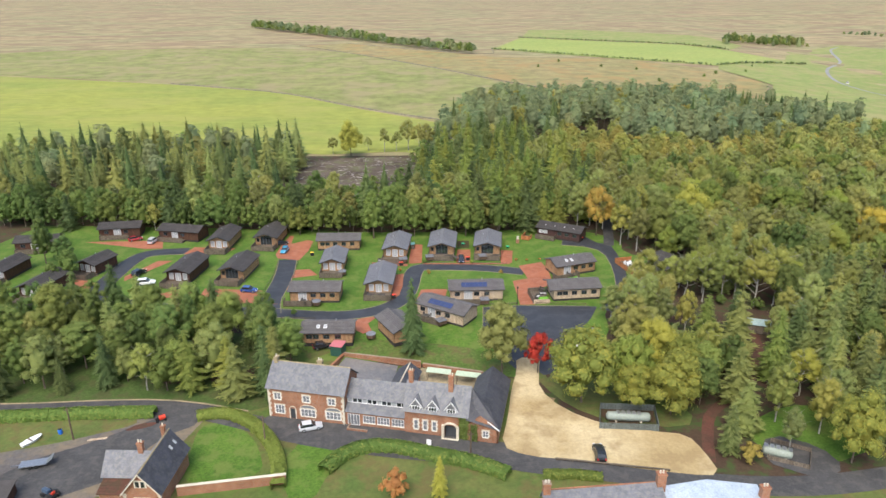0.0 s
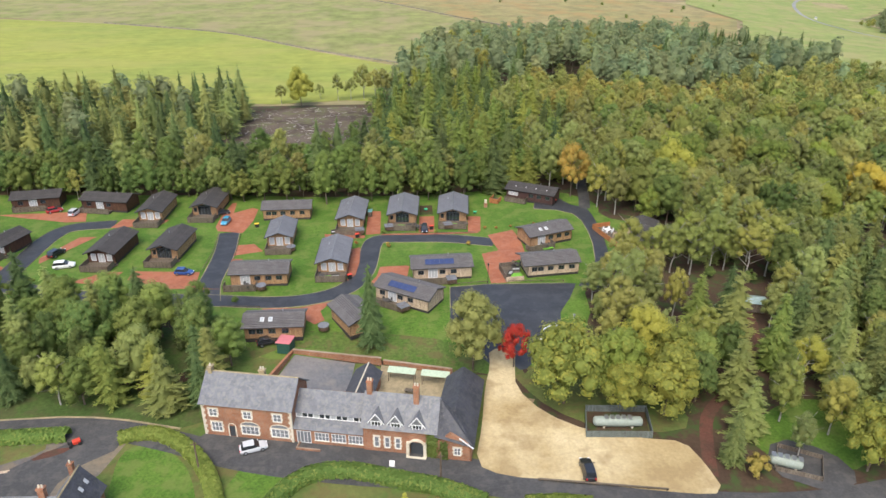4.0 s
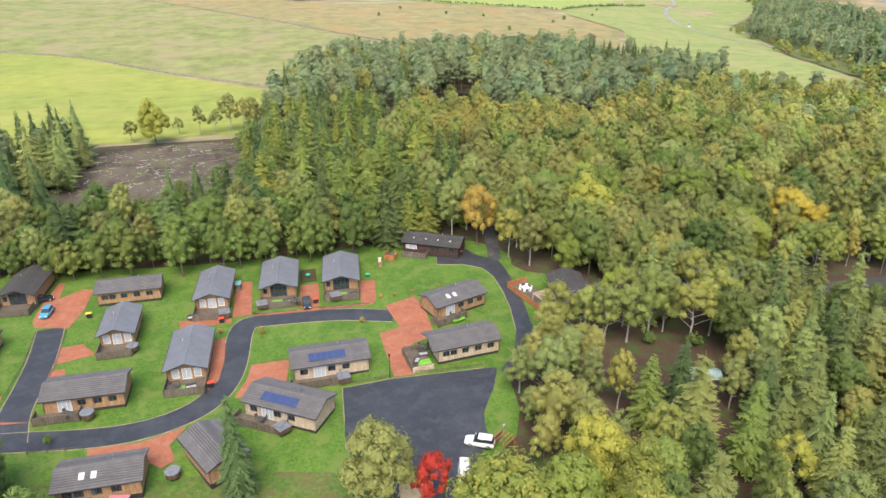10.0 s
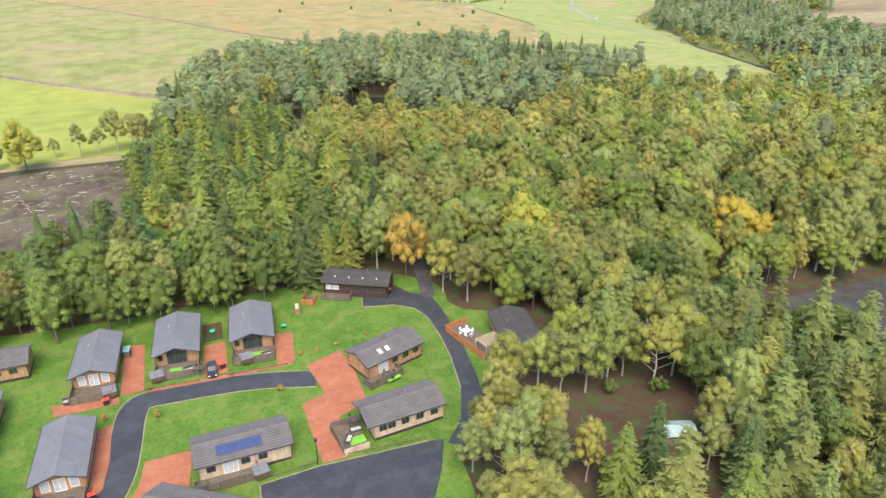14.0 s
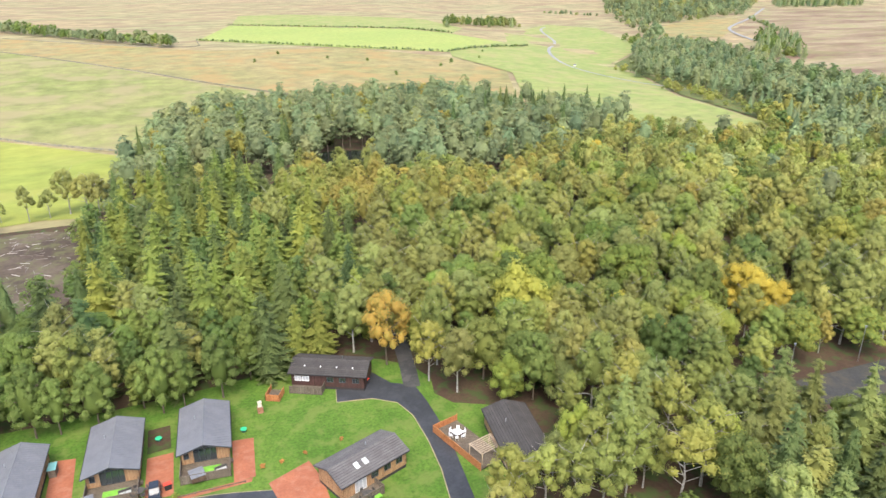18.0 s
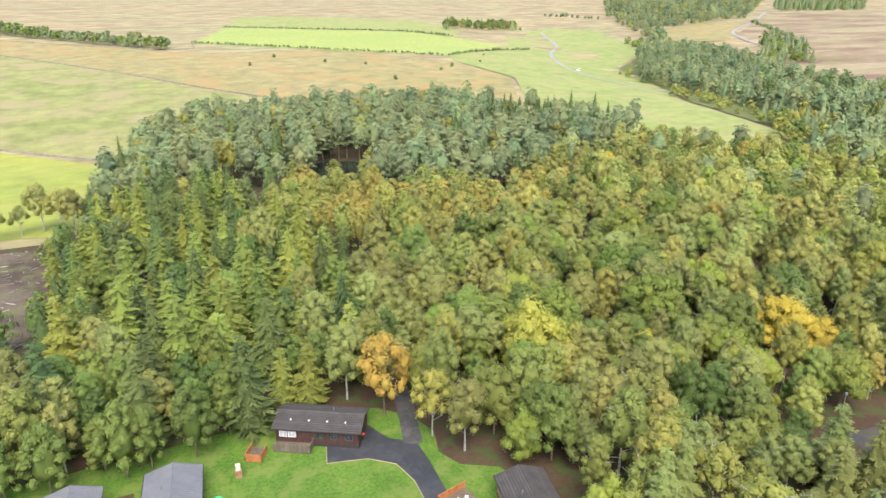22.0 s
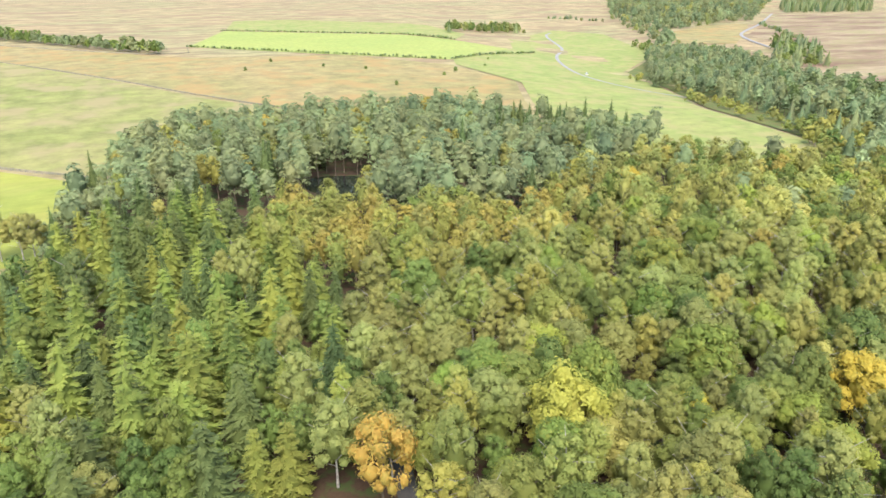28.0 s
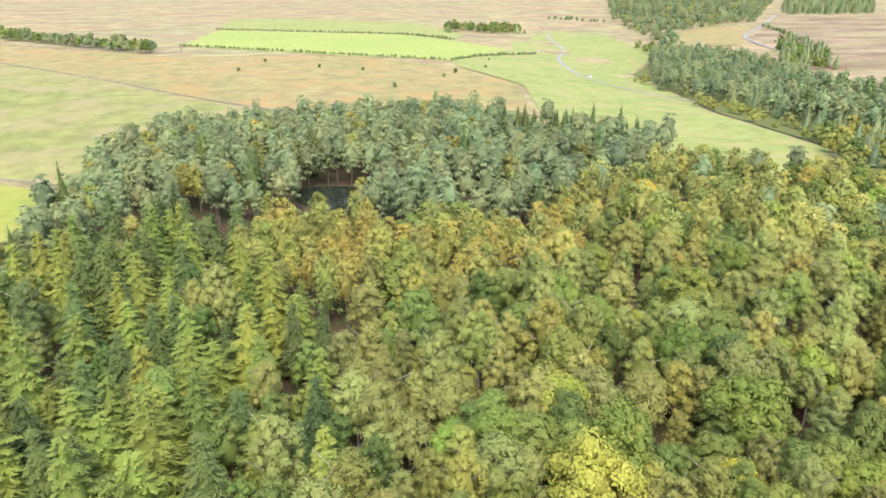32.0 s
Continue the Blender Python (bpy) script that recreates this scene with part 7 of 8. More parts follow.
scatter([(122, 122), (160, 122), (186, 140), (180, 205), (138, 225), (100, 216), (122, 180)], 5.2, LIGHTER, rng, 1.0, 0.7, 1.12)
scatter([(186, 138), (230, 170), (252, 234), (208, 290), (130, 292), (138, 225), (180, 203)], 5.4, [m for m in LIGHTER if m[0] != "maple"] + [("oak", F_BRIGHT, 0.8), ("pine", None, 0.6)], rng, 1.0, 0.72, 1.12, joined=far)
scatter([(58, 92), (66, 87), (80, 92), (82, 104), (116, 120), (112, 50), (70, 50), (56, 70)], 5.6, [("larch", F_FIR, 4), ("spruce", F_FIR, 3), ("spruce", None, 1.5), ("birch", F_GREY, 1.5), ("oak", None, 1)], rng, 1.0, 0.75, 1.1)
scatter([(37, 101), (42, 88), (34, 84), (46, 66), (70, 50), (112, 50), (116, 120), (60, 118)], 5.5, [("birch", F_GREY, 3), ("birch", None, 2), ("larch", F_FIR, 1), ("oak", None, 2), ("alder", None, 1)], rng, 1.0, 0.65, 0.95)
scatter([(152, 124), (155, 40), (230, 50), (330, 130), (330, 190), (250, 232), (230, 170)], 6.8, [("birch", F_BRIGHTENED, 4), ("birch", F_GREY, 2), ("oak", None, 3), ("alder", None, 2), ("pine", None, 1)], rng, 1.0, 0.8, 1.15, joined=far)
scatter([(2, 258), (12, 276), (16, 310), (30, 368), (54, 392), (86, 402), (128, 398), (162, 400), (180, 374), (206, 344), (212, 350), (186, 384), (165, 408), (128, 406), (85, 410), (50, 400), (24, 375), (9, 312), (-1, 268)], 4.5,
        [("pine", None, 2), ("alder", F_PINE, 2), ("birch", F_GREY, 0.6)], rng, 0.8, 0.4, 0.75, joined=far)
far.done("woodland", "mixed autumn woodland of birch, oak, pine and spruce", "trees")
for x, y, s in ((80, 276, 0.42), (84, 272, 0.4), (85, 283, 0.35), (79, 286, 0.4), (90, 282, 0.4)):
    plant("alder", x, y, s, F_GOLD, "low golden bush before the pond", rng)
# distant woods, hedgerows and belts
dist = Joined()
scatter([(507, 640), (560, 690), (600, 690), (597, 586), (500, 435), (465, 375), (390, 290), (339, 285), (346, 338), (387, 445), (392, 500)], 6.6, [("far_pine", None, 6), ("far_conifer", None, 2), ("far_pine", F_SPRUCE, 1)], rng, 1.0, 0.8, 1.2, joined=dist)
scatter([(232, 222), (260, 200), (330, 190), (420, 260), (470, 375), (400, 300), (300, 262), (262, 244)], 6.4, [("far_pine", None, 5), ("far_conifer", None, 2), ("birch", None, 1)], rng, 0.85, 0.8, 1.1, joined=dist)
scatter([(335, 330), (365, 400), (400, 500), (425, 560), (412, 560), (384, 490), (350, 420), (322, 345), (300, 290)], 7.5, [("far_tree", F_BIRCH, 3), ("far_tree", F_GOLD, 0.6), ("far_tree", F_GREY, 1)], rng, 0.33, 0.4, 0.8, joined=dist)
scatter([(300, 262), (339, 285), (335, 330), (322, 320), (290, 280), (262, 250)], 6.0, [("far_tree", F_BIRCH, 3), ("far_conifer", None, 2), ("far_tree", F_GREEN, 2)], rng, 0.8, 0.5, 1.0, joined=dist)
scatter([(436, 948), (475, 1000), (560, 1020), (593, 1008), (640, 1130), (560, 1100), (480, 1040)], 11, [("far_tree", F_GREEN, 3), ("far_tree", F_GREY, 2), ("far_conifer", None, 1)], rng, 1.0, 0.8, 1.4, joined=dist)
WOODS = [("far_pine", F_PINE, 4), ("far_tree", F_PINE, 4), ("far_tree", F_GREY, 2)]
scatter([(1354, 1805), (890, 1185), (703, 867), (588, 710), (660, 772), (793, 934), (954, 1018), (1096, 1052), (1466, 1353), (1883, 1690), (2100, 2000), (1600, 2100)], 17, WOODS, rng, 0.95, 0.9, 2.0, joined=dist)
scatter([(1917, 1685), (1432, 1271), (1646, 1204), (2320, 1675), (2500, 1900)], 20, [("far_conifer", F_PINE, 4), ("far_conifer", F_SPRUCE, 2)], rng, 1.0, 1.4, 2.0, joined=dist)
scatter([(671, 632), (843, 780), (825, 702), (641, 541), (600, 560)], 11, [("far_conifer", F_PINE, 4), ("far_tree", F_GREEN, 2)], rng, 0.85, 0.9, 1.4, joined=dist)
scatter([(560, 700), (600, 770), (640, 740), (610, 600), (590, 600)], 10, [("far_tree", F_GREEN, 3), ("far_tree", F_GREY, 2), ("far_conifer", None, 1)], rng, 0.7, 0.6, 1.2, joined=dist)
for a, b, n, s, key in (((-300, 1375), (-70, 1024), 46, 1.35, "far_tree"), ((-70, 1024), (70, 800), 34, 1.15, "far_tree"), ((-296, 1385), (-66, 1036), 46, 1.3, "far_tree"), ((-66, 1036), (76, 812), 34, 1.1, "far_tree"),
                        ((103, 872), (298, 646), 130, 0.24, "far_tree"), ((298, 646), (439, 736), 90, 0.26, "far_tree"), ((168, 1072), (362, 928), 130, 0.26, "far_tree"), ((362, 928), (400, 850), 40, 0.28, "far_tree"), ((818, 1291), (861, 1164), 14, 0.8, "far_tree"), ((872, 760), (1069, 1004), 24, 0.7, "far_tree")):
    for k in range(n):
        f = (k + rng.uniform(-0.4, 0.4)) / n
        dist.put(key, a[0] + (b[0] - a[0]) * f + rng.uniform(-2, 2), a[1] + (b[1] - a[1]) * f + rng.uniform(-2, 2), s * rng.uniform(0.7, 1.25), rng.choice((F_PINE, F_PINE, F_GREEN)), rng)
for x, y in ((181, 640), (206, 610), (262, 566), (246, 552), (150, 690), (300, 590), (196, 520), (330, 640), (120, 640)):
    dist.put("far_tree", x, y, rng.uniform(0.25, 0.45), F_GREEN, rng)
dist.done("distant_trees", "dark distant conifer woods, tree belts and field hedges", "trees")


# ---- cars ----
CAR_PAINT = {}


def paint(key, col):
    if key not in CAR_PAINT:
        m, nt, b = nodes_of("car_paint_" + key)
        b.inputs["Base Color"].default_value = (*col, 1)
        b.inputs["Roughness"].default_value = 0.25
        b.inputs["Coat Weight"].default_value = 0.6
        b.inputs["Coat Roughness"].default_value = 0.06
        CAR_PAINT[key] = m
    return CAR_PAINT[key]


M_CARGLASS = glazing("car_glass", (0.03, 0.035, 0.04), 0.05)
M_LAMP = plain("lamp_lens", (0.75, 0.75, 0.72), 0.15)
M_TAIL = plain("tail_lamp_lens", (0.45, 0.02, 0.02), 0.2)


def loft(sections):
    """A closed body through cross sections (y, list of (x, z)) of the same count."""
    bm = bmesh.new()
    rings = [[bm.verts.new((x, y, z)) for x, z in pts] for y, pts in sections]
    n = len(rings[0])
    for a, b in zip(rings[:-1], rings[1:]):
        for k in range(n):
            bm.faces.new((a[k], a[(k + 1) % n], b[(k + 1) % n], b[k]))
    bm.faces.new(rings[0][::-1])
    bm.faces.new(rings[-1])
    bmesh.ops.recalc_face_normals(bm, faces=bm.faces)
    return bm


def car(x, y, turn, colour, rgb, style="hatch", label=""):
    """A parked car whose nose points along local y."""
    ln, wd, hi = {"hatch": (4.1, 1.75, 1.48), "suv": (4.5, 1.85, 1.62), "van": (4.8, 1.9, 1.9)}[style]
    t = thing("car", pose(x, y, height(x, y) + 0.15, 0, 0, -turn), label or colour + " car parked by a building, a " + {"hatch": "hatchback", "suv": "estate car", "van": "people carrier"}[style], "car", "parked cars")
    p = paint(colour, rgb)
    w, l = wd / 2, ln / 2

    def ring(yy, half, z0, z1):
        return yy, [(-half * 0.92, z0), (half * 0.92, z0), (half, z0 + (z1 - z0) * 0.45), (half * 0.9, z1), (-half * 0.9, z1), (-half, z0 + (z1 - z0) * 0.45)]
    belt = hi * 0.6
    part("body", loft([ring(-l, w * 0.82, 0.35, belt * 0.86), ring(-l + 0.25, w * 0.96, 0.25, belt), ring(-l * 0.3, w, 0.22, belt * 1.02), ring(l * 0.35, w, 0.22, belt), ring(l - 0.45, w * 0.95, 0.25, belt * 0.84), ring(l, w * 0.78, 0.34, belt * 0.66)]), p, t, smooth=False)
    back = -l + (0.12 if style != "hatch" else 0.3)
    front = l * (0.42 if style != "van" else 0.6)

    def cab(yy, half, z):
        return yy, [(-half, belt * 0.97), (half, belt * 0.97), (half * 0.86, z), (-half * 0.86, z)]
    part("glasshouse", loft([cab(back, w * 0.84, belt * 1.02), cab(back + 0.35, w * 0.88, hi - 0.07), cab(front - 0.75, w * 0.88, hi - 0.06), cab(front, w * 0.86, belt * 1.0)]), M_CARGLASS, t, "dark tinted car windows")
    part("roof", loft([(back + 0.3, [(-w * 0.74, hi - 0.1), (w * 0.74, hi - 0.1), (w * 0.7, hi - 0.03), (-w * 0.7, hi - 0.03)]), (0, [(-w * 0.78, hi - 0.09), (w * 0.78, hi - 0.09), (w * 0.72, hi), (-w * 0.72, hi)]), (front - 0.7, [(-w * 0.76, hi - 0.1), (w * 0.76, hi - 0.1), (w * 0.7, hi - 0.02), (-w * 0.7, hi - 0.02)])]), p, t)
    for sy in (-1, 1):
        for sx in (-1, 1):
            bm = bmesh.new()
            tube(bm, (sx * (w - 0.2), sy * l * 0.6, 0.32), (sx * (w + 0.01), sy * l * 0.6, 0.32), 0.32, 0.32, 12)
            wh = part("tyre", bm, M_BLACK, t)
            bm = bmesh.new()
            tube(bm, (sx * (w + 0.012), sy * l * 0.6, 0.32), (sx * (w + 0.02), sy * l * 0.6, 0.32), 0.2, 0.19, 10)
            part("rim", bm, M_STEEL, wh)
    for sx in (-1, 1):
        part("headlight", boxes((sx * w * 0.62 - 0.17, l - 0.16, belt * 0.62, sx * w * 0.62 + 0.17, l - 0.03, belt * 0.76)), M_LAMP, t)
        part("tail_light", boxes((sx * w * 0.68 - 0.12, -l - 0.01, belt * 0.62, sx * w * 0.68 + 0.12, -l + 0.1, belt * 0.92)), M_TAIL, t)
        part("door_mirror", boxes((sx * (w + 0.1) - 0.09, l * 0.32, belt * 0.97, sx * (w + 0.1) + 0.09, l * 0.32 + 0.14, belt * 1.12), bevel=0.02), p, t)
    return t


WHITE, SILVER, BLACK, BLUE, SKYBLUE, RED = (0.72, 0.72, 0.70), (0.50, 0.51, 0.52), (0.02, 0.021, 0.024), (0.03, 0.07, 0.22), (0.05, 0.28, 0.42), (0.35, 0.03, 0.03)
car(27.9, 87.9, -62, "white", WHITE, "suv")
car(23.9, 82.7, 196, "white", WHITE, "van")
car(7.3, 135.9, 184, "black", BLACK, "hatch")
car(-42.3, 146.1, 188, "light blue", SKYBLUE, "hatch")
car(-44.3, 152.2, 70, "black", BLACK, "hatch")
car(-46.5, 118.4, 100, "blue", BLUE, "hatch")
car(-73.6, 124.6, 80, "white", WHITE, "suv")
car(-77.7, 131.3, 20, "black", BLACK, "suv")
car(-82.5, 156.6, 8, "silver", SILVER, "suv")
car(-88.3, 158.6, 60, "dark red", RED, "hatch")
car(-24.6, 62.6, 76, "silver", SILVER, "hatch")
car(23.6, 52.6, 4, "black", BLACK, "suv")
car(378, 560, 20, "white", WHITE, "van", "white van on the distant lane")
car(-25.4, 89.5, 74, "black", BLACK, "hatch", "black car beside the storage hut")

# ---- loose things by the lodges ----
M_REDPLASTIC = plain("red_plastic", (0.60, 0.06, 0.03), 0.4)
M_YELLOW = plain("yellow_plastic", (0.70, 0.45, 0.03), 0.45)
M_TURQ = plain("turquoise_paint", (0.16, 0.36, 0.34), 0.5)
M_GREENPL = plain("green_plastic", (0.03, 0.42, 0.20), 0.45)
M_TURF = surface("artificial_turf", (0.14, 0.36, 0.04), (0.18, 0.42, 0.05), 1.0, 8.0, 0.9)
M_VINYL = surface("grey_vinyl_cover", (0.150, 0.156, 0.170), (0.197, 0.204, 0.218), 1.2, 5.0, 0.5)
M_TUBSIDE = boards("tub_side_slats", (0.09, 0.06, 0.04), (0.14, 0.09, 0.06), 0.1)
M_RATTAN = surface("dark_rattan", (0.06, 0.055, 0.05), (0.10, 0.09, 0.08), 2.0, 20.0, 0.8)
M_CUSHION = plain("pale_cushion", (0.36, 0.36, 0.34), 0.9)


def bin_at(x, y, mat, label):
    t = thing("wheelie_bin", pose(x, y, height(x, y) + 0.15, 0, 0, 10), label, "bin", "bins")
    part("body", loft([(-0.3, [(-0.42, 0.05), (0.42, 0.05), (0.5, 0.95), (-0.5, 0.95)]), (0.3, [(-0.42, 0.05), (0.42, 0.05), (0.5, 0.95), (-0.5, 0.95)])]), M_BLACK, t)
    part("lid", boxes((-0.55, -0.4, 0.955, 0.55, 0.38, 1.05), bevel=0.02), mat, t, "bright plastic lid")


bin_at(9.1, 136.5, M_REDPLASTIC, "black bin with a red lid beside a deck")
bin_at(-9.2, 133.6, M_REDPLASTIC, "black bin with a red lid beside a deck")
bin_at(-10.8, 112.4, M_REDPLASTIC, "black bin with a red lid beside a deck")
bin_at(43.9, 150.4, M_REDPLASTIC, "black bin with a red lid at the dark lodge")
bin_at(-34.1, 142.6, M_YELLOW, "black bin with a yellow lid on the paving")


def hot_tub(x, y, z, turn, round_top=True):
    t = thing("hot_tub", pose(x, y, z, 0, 0, turn), "covered hot tub with dark slatted sides and a grey vinyl cover", "hot tub", "hot tubs on the decks")
    bm = bmesh.new()
    if round_top:
        tube(bm, (0, 0, 0), (0, 0, 0.8), 1.0, 1.0, 16)
    else:
        box(bm, -1, -1, 0, 1, 1, 0.8)
    part("cabinet", bm, M_TUBSIDE, t)
    bm = bmesh.new()
    if round_top:
        tube(bm, (0, 0, 0.802), (0, 0, 0.92), 1.08, 1.0, 16)
    else:
        box(bm, -1.06, -1.06, 0.802, 1.06, -0.01, 0.92)
        box(bm, -1.06, 0.01, 0.802, 1.06, 1.06, 0.92)
    part("cover", bm, M_VINYL, t)


for x, y, r, a in ((-28.9, 109.0, True, 0), (-15.4, 92.2, True, 0), (10.6, 107.9, False, 5), (-0.2, 97.4, False, 30), (-24.4, 127.4, True, 0), (13.2, 136.6, False, 8), (-1.4, 137.0, False, 6), (-8.6, 135.6, False, 6)):
    hot_tub(x, y, height(x, y) + 0.66, a, r)


def sofa_set(x, y, z, turn):
    t = thing("garden_sofa", pose(x, y, z, 0, 0, turn), "dark rattan garden sofa with pale cushions on a deck", "sofa", "garden sofas")
    part("frame", boxes((-0.9, -0.4, 0, 0.9, 0.4, 0.3), (-0.9, 0.3, 0.3, 0.9, 0.42, 0.75), (-0.9, -0.4, 0.3, -0.78, 0.3, 0.55), (0.78, -0.4, 0.3, 0.9, 0.3, 0.55)), M_RATTAN, t)
    for k in (-1, 1):
        part("cushion", boxes((k * 0.39 - 0.36, -0.36, 0.302, k * 0.39 + 0.36, 0.28, 0.42), bevel=0.03), M_CUSHION, t)


def patio_table(x, y, z, mat, r=0.7):
    t = thing("patio_table", pose(x, y, z, 0, 0, 20), "round patio table on a deck", "table", "patio tables")
    bm = bmesh.new()
    tube(bm, (0, 0, 0.7), (0, 0, 0.74), r, r, 16)
    part("tabletop", bm, mat, t)
    bm = bmesh.new()
    tube(bm, (0, 0, 0), (0, 0, 0.7), 0.06, 0.05, 8)
    part("leg", bm, mat, t)
    return t


def chair(x, y, z, turn, mat):
    t = thing("patio_chair", pose(x, y, z, 0, 0, turn), "light patio chair beside a table", "chair", "patio chairs")
    part("seat", boxes((-0.25, -0.25, 0.42, 0.25, 0.25, 0.47)), mat, t)
    part("backrest", boxes((-0.25, 0.22, 0.472, 0.25, 0.27, 0.95)), mat, t)
    for a in (-1, 1):
        for b in (-1, 1):
            part("leg", boxes((a * 0.22 - 0.02, b * 0.22 - 0.02, 0, a * 0.22 + 0.02, b * 0.22 + 0.02, 0.418)), mat, t)


Z0 = 0.66
for x, y, a in ((3.6, 137.2, 5), (16.6, 136.6, 8), (-14.6, 135.8, 5), (-13.8, 112.2, 5), (23.6, 109.6, 60), (25.2, 111.4, 0)):
    sofa_set(x, y, Z0, a)
for x, y in ((-16.6, 112.4), (5.4, 136.4), (34.2, 122.2), (-32, 109.6), (25.6, 113.2), (2.6, 107.6), (-3.4, 100.2)):
    patio_table(x, y, Z0, M_RATTAN)
    for k in range(4):
        chair(x + 0.95 * math.cos(k * 1.571 + 0.4), y + 0.95 * math.sin(k * 1.571 + 0.4), Z0, math.degrees(k * 1.571 + 0.4) - 90, M_RATTAN)
for x, y, w, d, a in ((15.0, 137.9, 3.4, 1.2, -8), (2.4, 138.2, 3.6, 1.3, -6.5), (24.8, 109.2, 2.4, 1.6, 4), (34.8, 121.9, 2.6, 1.6, 18), (-15.4, 112.8, 1.4, 1.2, -4)):
    t = tagged(part("turf_mat", boxes((-w / 2, -d / 2, 0, w / 2, d / 2, 0.03)), M_TURF), "bright green artificial turf mat on a deck", "mat", "turf mats")
    t.matrix_basis = pose(x, y, Z0 + 0.004, 0, 0, a)
# side deck of the lodge beside the car park
t = thing("side_deck", pose(24.7, 109.9, 0.09, 0, 0, 4), "low timber deck with a picket balustrade and new front boards", "deck")
deck(t, -2.6, -2.4, 1.3, 3.6, 0.55, [((-2.6, -2.4), (-2.6, 3.6)), ((-2.6, 3.6), (1.3, 3.6))])
part("front_screen", boxes((-2.6, -2.55, 0.0, 1.3, -2.42, 1.1)), M_PALE, t, "pale new timber boards")
# terrace of the house behind the birches
t = thing("terrace", pose(52.6, 127.6, height(52, 127) + 0.1, 0, 0, 12), "boarded terrace with bright new timber fencing", "deck")
deck(t, -2.6, -6.4, 2.2, 5.4, 0.3, [((-2.6, -6.4), (-2.6, 5.4)), ((-2.6, 5.4), (2.2, 5.4))], M_NEWWOOD, M_NEWWOOD, 1.1)
per = part("pergola", boxes((-1.8, -5.85, 2.18, -1.68, -2.6, 2.3), *[(-1.8, b, 0.3, -1.68, b + 0.12, 2.18) for b in (-5.8, -2.8)]), M_PALE, t, "pale timber pergola frame")
part("beam", boxes((2.1, -5.85, 2.18, 2.22, -2.6, 2.3), *[(2.1, b, 0.3, 2.22, b + 0.12, 2.18) for b in (-5.8, -2.8)]), M_PALE, per)
for k in range(8):
    part("slat", boxes((-1.9, -5.8 + k * 0.42, 2.3, 2.4, -5.7 + k * 0.42, 2.42)), M_PALE, per)
patio_table(51.9, 129.6, height(52, 129) + 0.41, M_WHITE, 0.8)
for k in range(6):
    chair(51.9 + 1.15 * math.cos(k * 1.047), 129.6 + 1.15 * math.sin(k * 1.047), height(52, 129) + 0.41, math.degrees(k * 1.047) - 90, M_WHITE)
# small deck of the dark lodge
t = thing("entrance_deck", pose(28.6, 154.0, 0.1, 0, 0, -31), "small entrance deck with new orange timber rails", "deck")
deck(t, -1.2, -2.2, 1.2, 0.8, 0.45, [((-1.2, -2.2), (1.2, -2.2)), ((-1.2, -2.2), (-1.2, 0.8)), ((1.2, -2.2), (1.2, 0.4))], M_NEWWOOD, M_NEWWOOD, 0.9)
# brick barbecue, bed, boxes
t = thing("brick_barbecue", pose(24.9, 149.8, 0.09), "orange brick barbecue with a small chimney", "barbecue")
part("base", boxes((-0.45, -0.4, 0, 0.45, 0.4, 1.2)), M_BRICK, t)
part("flue", boxes((-0.28, -0.25, 1.2, 0.28, 0.25, 2.0), (-0.34, -0.31, 2.0, 0.34, 0.31, 2.1)), M_STONE, t)
draped("planting_bed", [(6.9, 146.0), (10.4, 146.2), (10.8, 152.4), (7.4, 152.4)], 0.17, 6, M_FLOOR, "dark brown bark bed between two lodges", "ground")
for x, y in ((8.8, 148.9), (21.4, 145.6)):
    t = thing("planter", pose(x, y, 0.15), "round planter under a bright green lid", "planter", "planters")
    bm = bmesh.new()
    tube(bm, (0, 0, 0), (0, 0, 0.5), 0.35, 0.45, 12)
    part("pot", bm, M_BOTTLE, t)
    bm = bmesh.new()
    tube(bm, (0, 0, 0.5), (0, 0, 0.56), 0.55, 0.5, 12)
    part("lid", bm, M_GREENPL, t)
t = thing("storage_box", pose(-5.9, 147.2, 0.15, 0, 0, -6), "small wooden store with a turquoise roof", "storage box")
part("body", boxes((-0.5, -0.9, 0, 0.5, 0.9, 1.3)), M_FENCE, t)
part("roof", boxes((-0.6, -1.0, 1.302, 0.6, 1.0, 1.4), bevel=0.02), M_TURQ, t)


def lamp_post(x, y, high, mat, label):
    t = thing("lamp_post", pose(x, y, height(x, y) + 0.1), label, "street lamp", "lamp posts")
    bm = bmesh.new()
    tube(bm, (0, 0, -0.2), (0, 0, high), 0.08, 0.05, 8)
    part("shaft", bm, mat, t)
    part("lantern", boxes((-0.14, -0.14, high, 0.14, 0.14, high + 0.35), (-0.2, -0.2, high + 0.352, 0.2, 0.2, high + 0.42), bevel=0.02), mat, t)


lamp_post(18.3, 107.1, 4.2, M_BLACK, "slim black lamp post by the paving")
lamp_post(30.2, 84.4, 6.0, M_STEEL, "tall galvanised lamp post by the car park")
for x, y in ((137.0, 121.5), (118.5, 122.5)):
    lamp_post(x, y, 7.5, M_STEEL, "tall galvanised floodlight post by the court")
gt = thing("timber_shelter", pose(31.2, 86.6, height(31.2, 86.6) + 0.1, 0, 0, 35), "open slatted timber bin shelter", "shelter")
for k in range(5):
    part("beam", boxes((-1.4, -1.2 + k * 0.6, 1.7, 1.4, -1.1 + k * 0.6, 1.82)), M_NEWWOOD, gt)
for a in (-1.3, 1.2):
    for b in (-1.1, 1.2):
        part("post", boxes((a, b, 0, a + 0.1, b + 0.1, 1.698)), M_NEWWOOD, gt)
part("back_panel", boxes((-1.4, 1.32, 0.1, 1.4, 1.36, 1.6)), M_FENCE, gt)
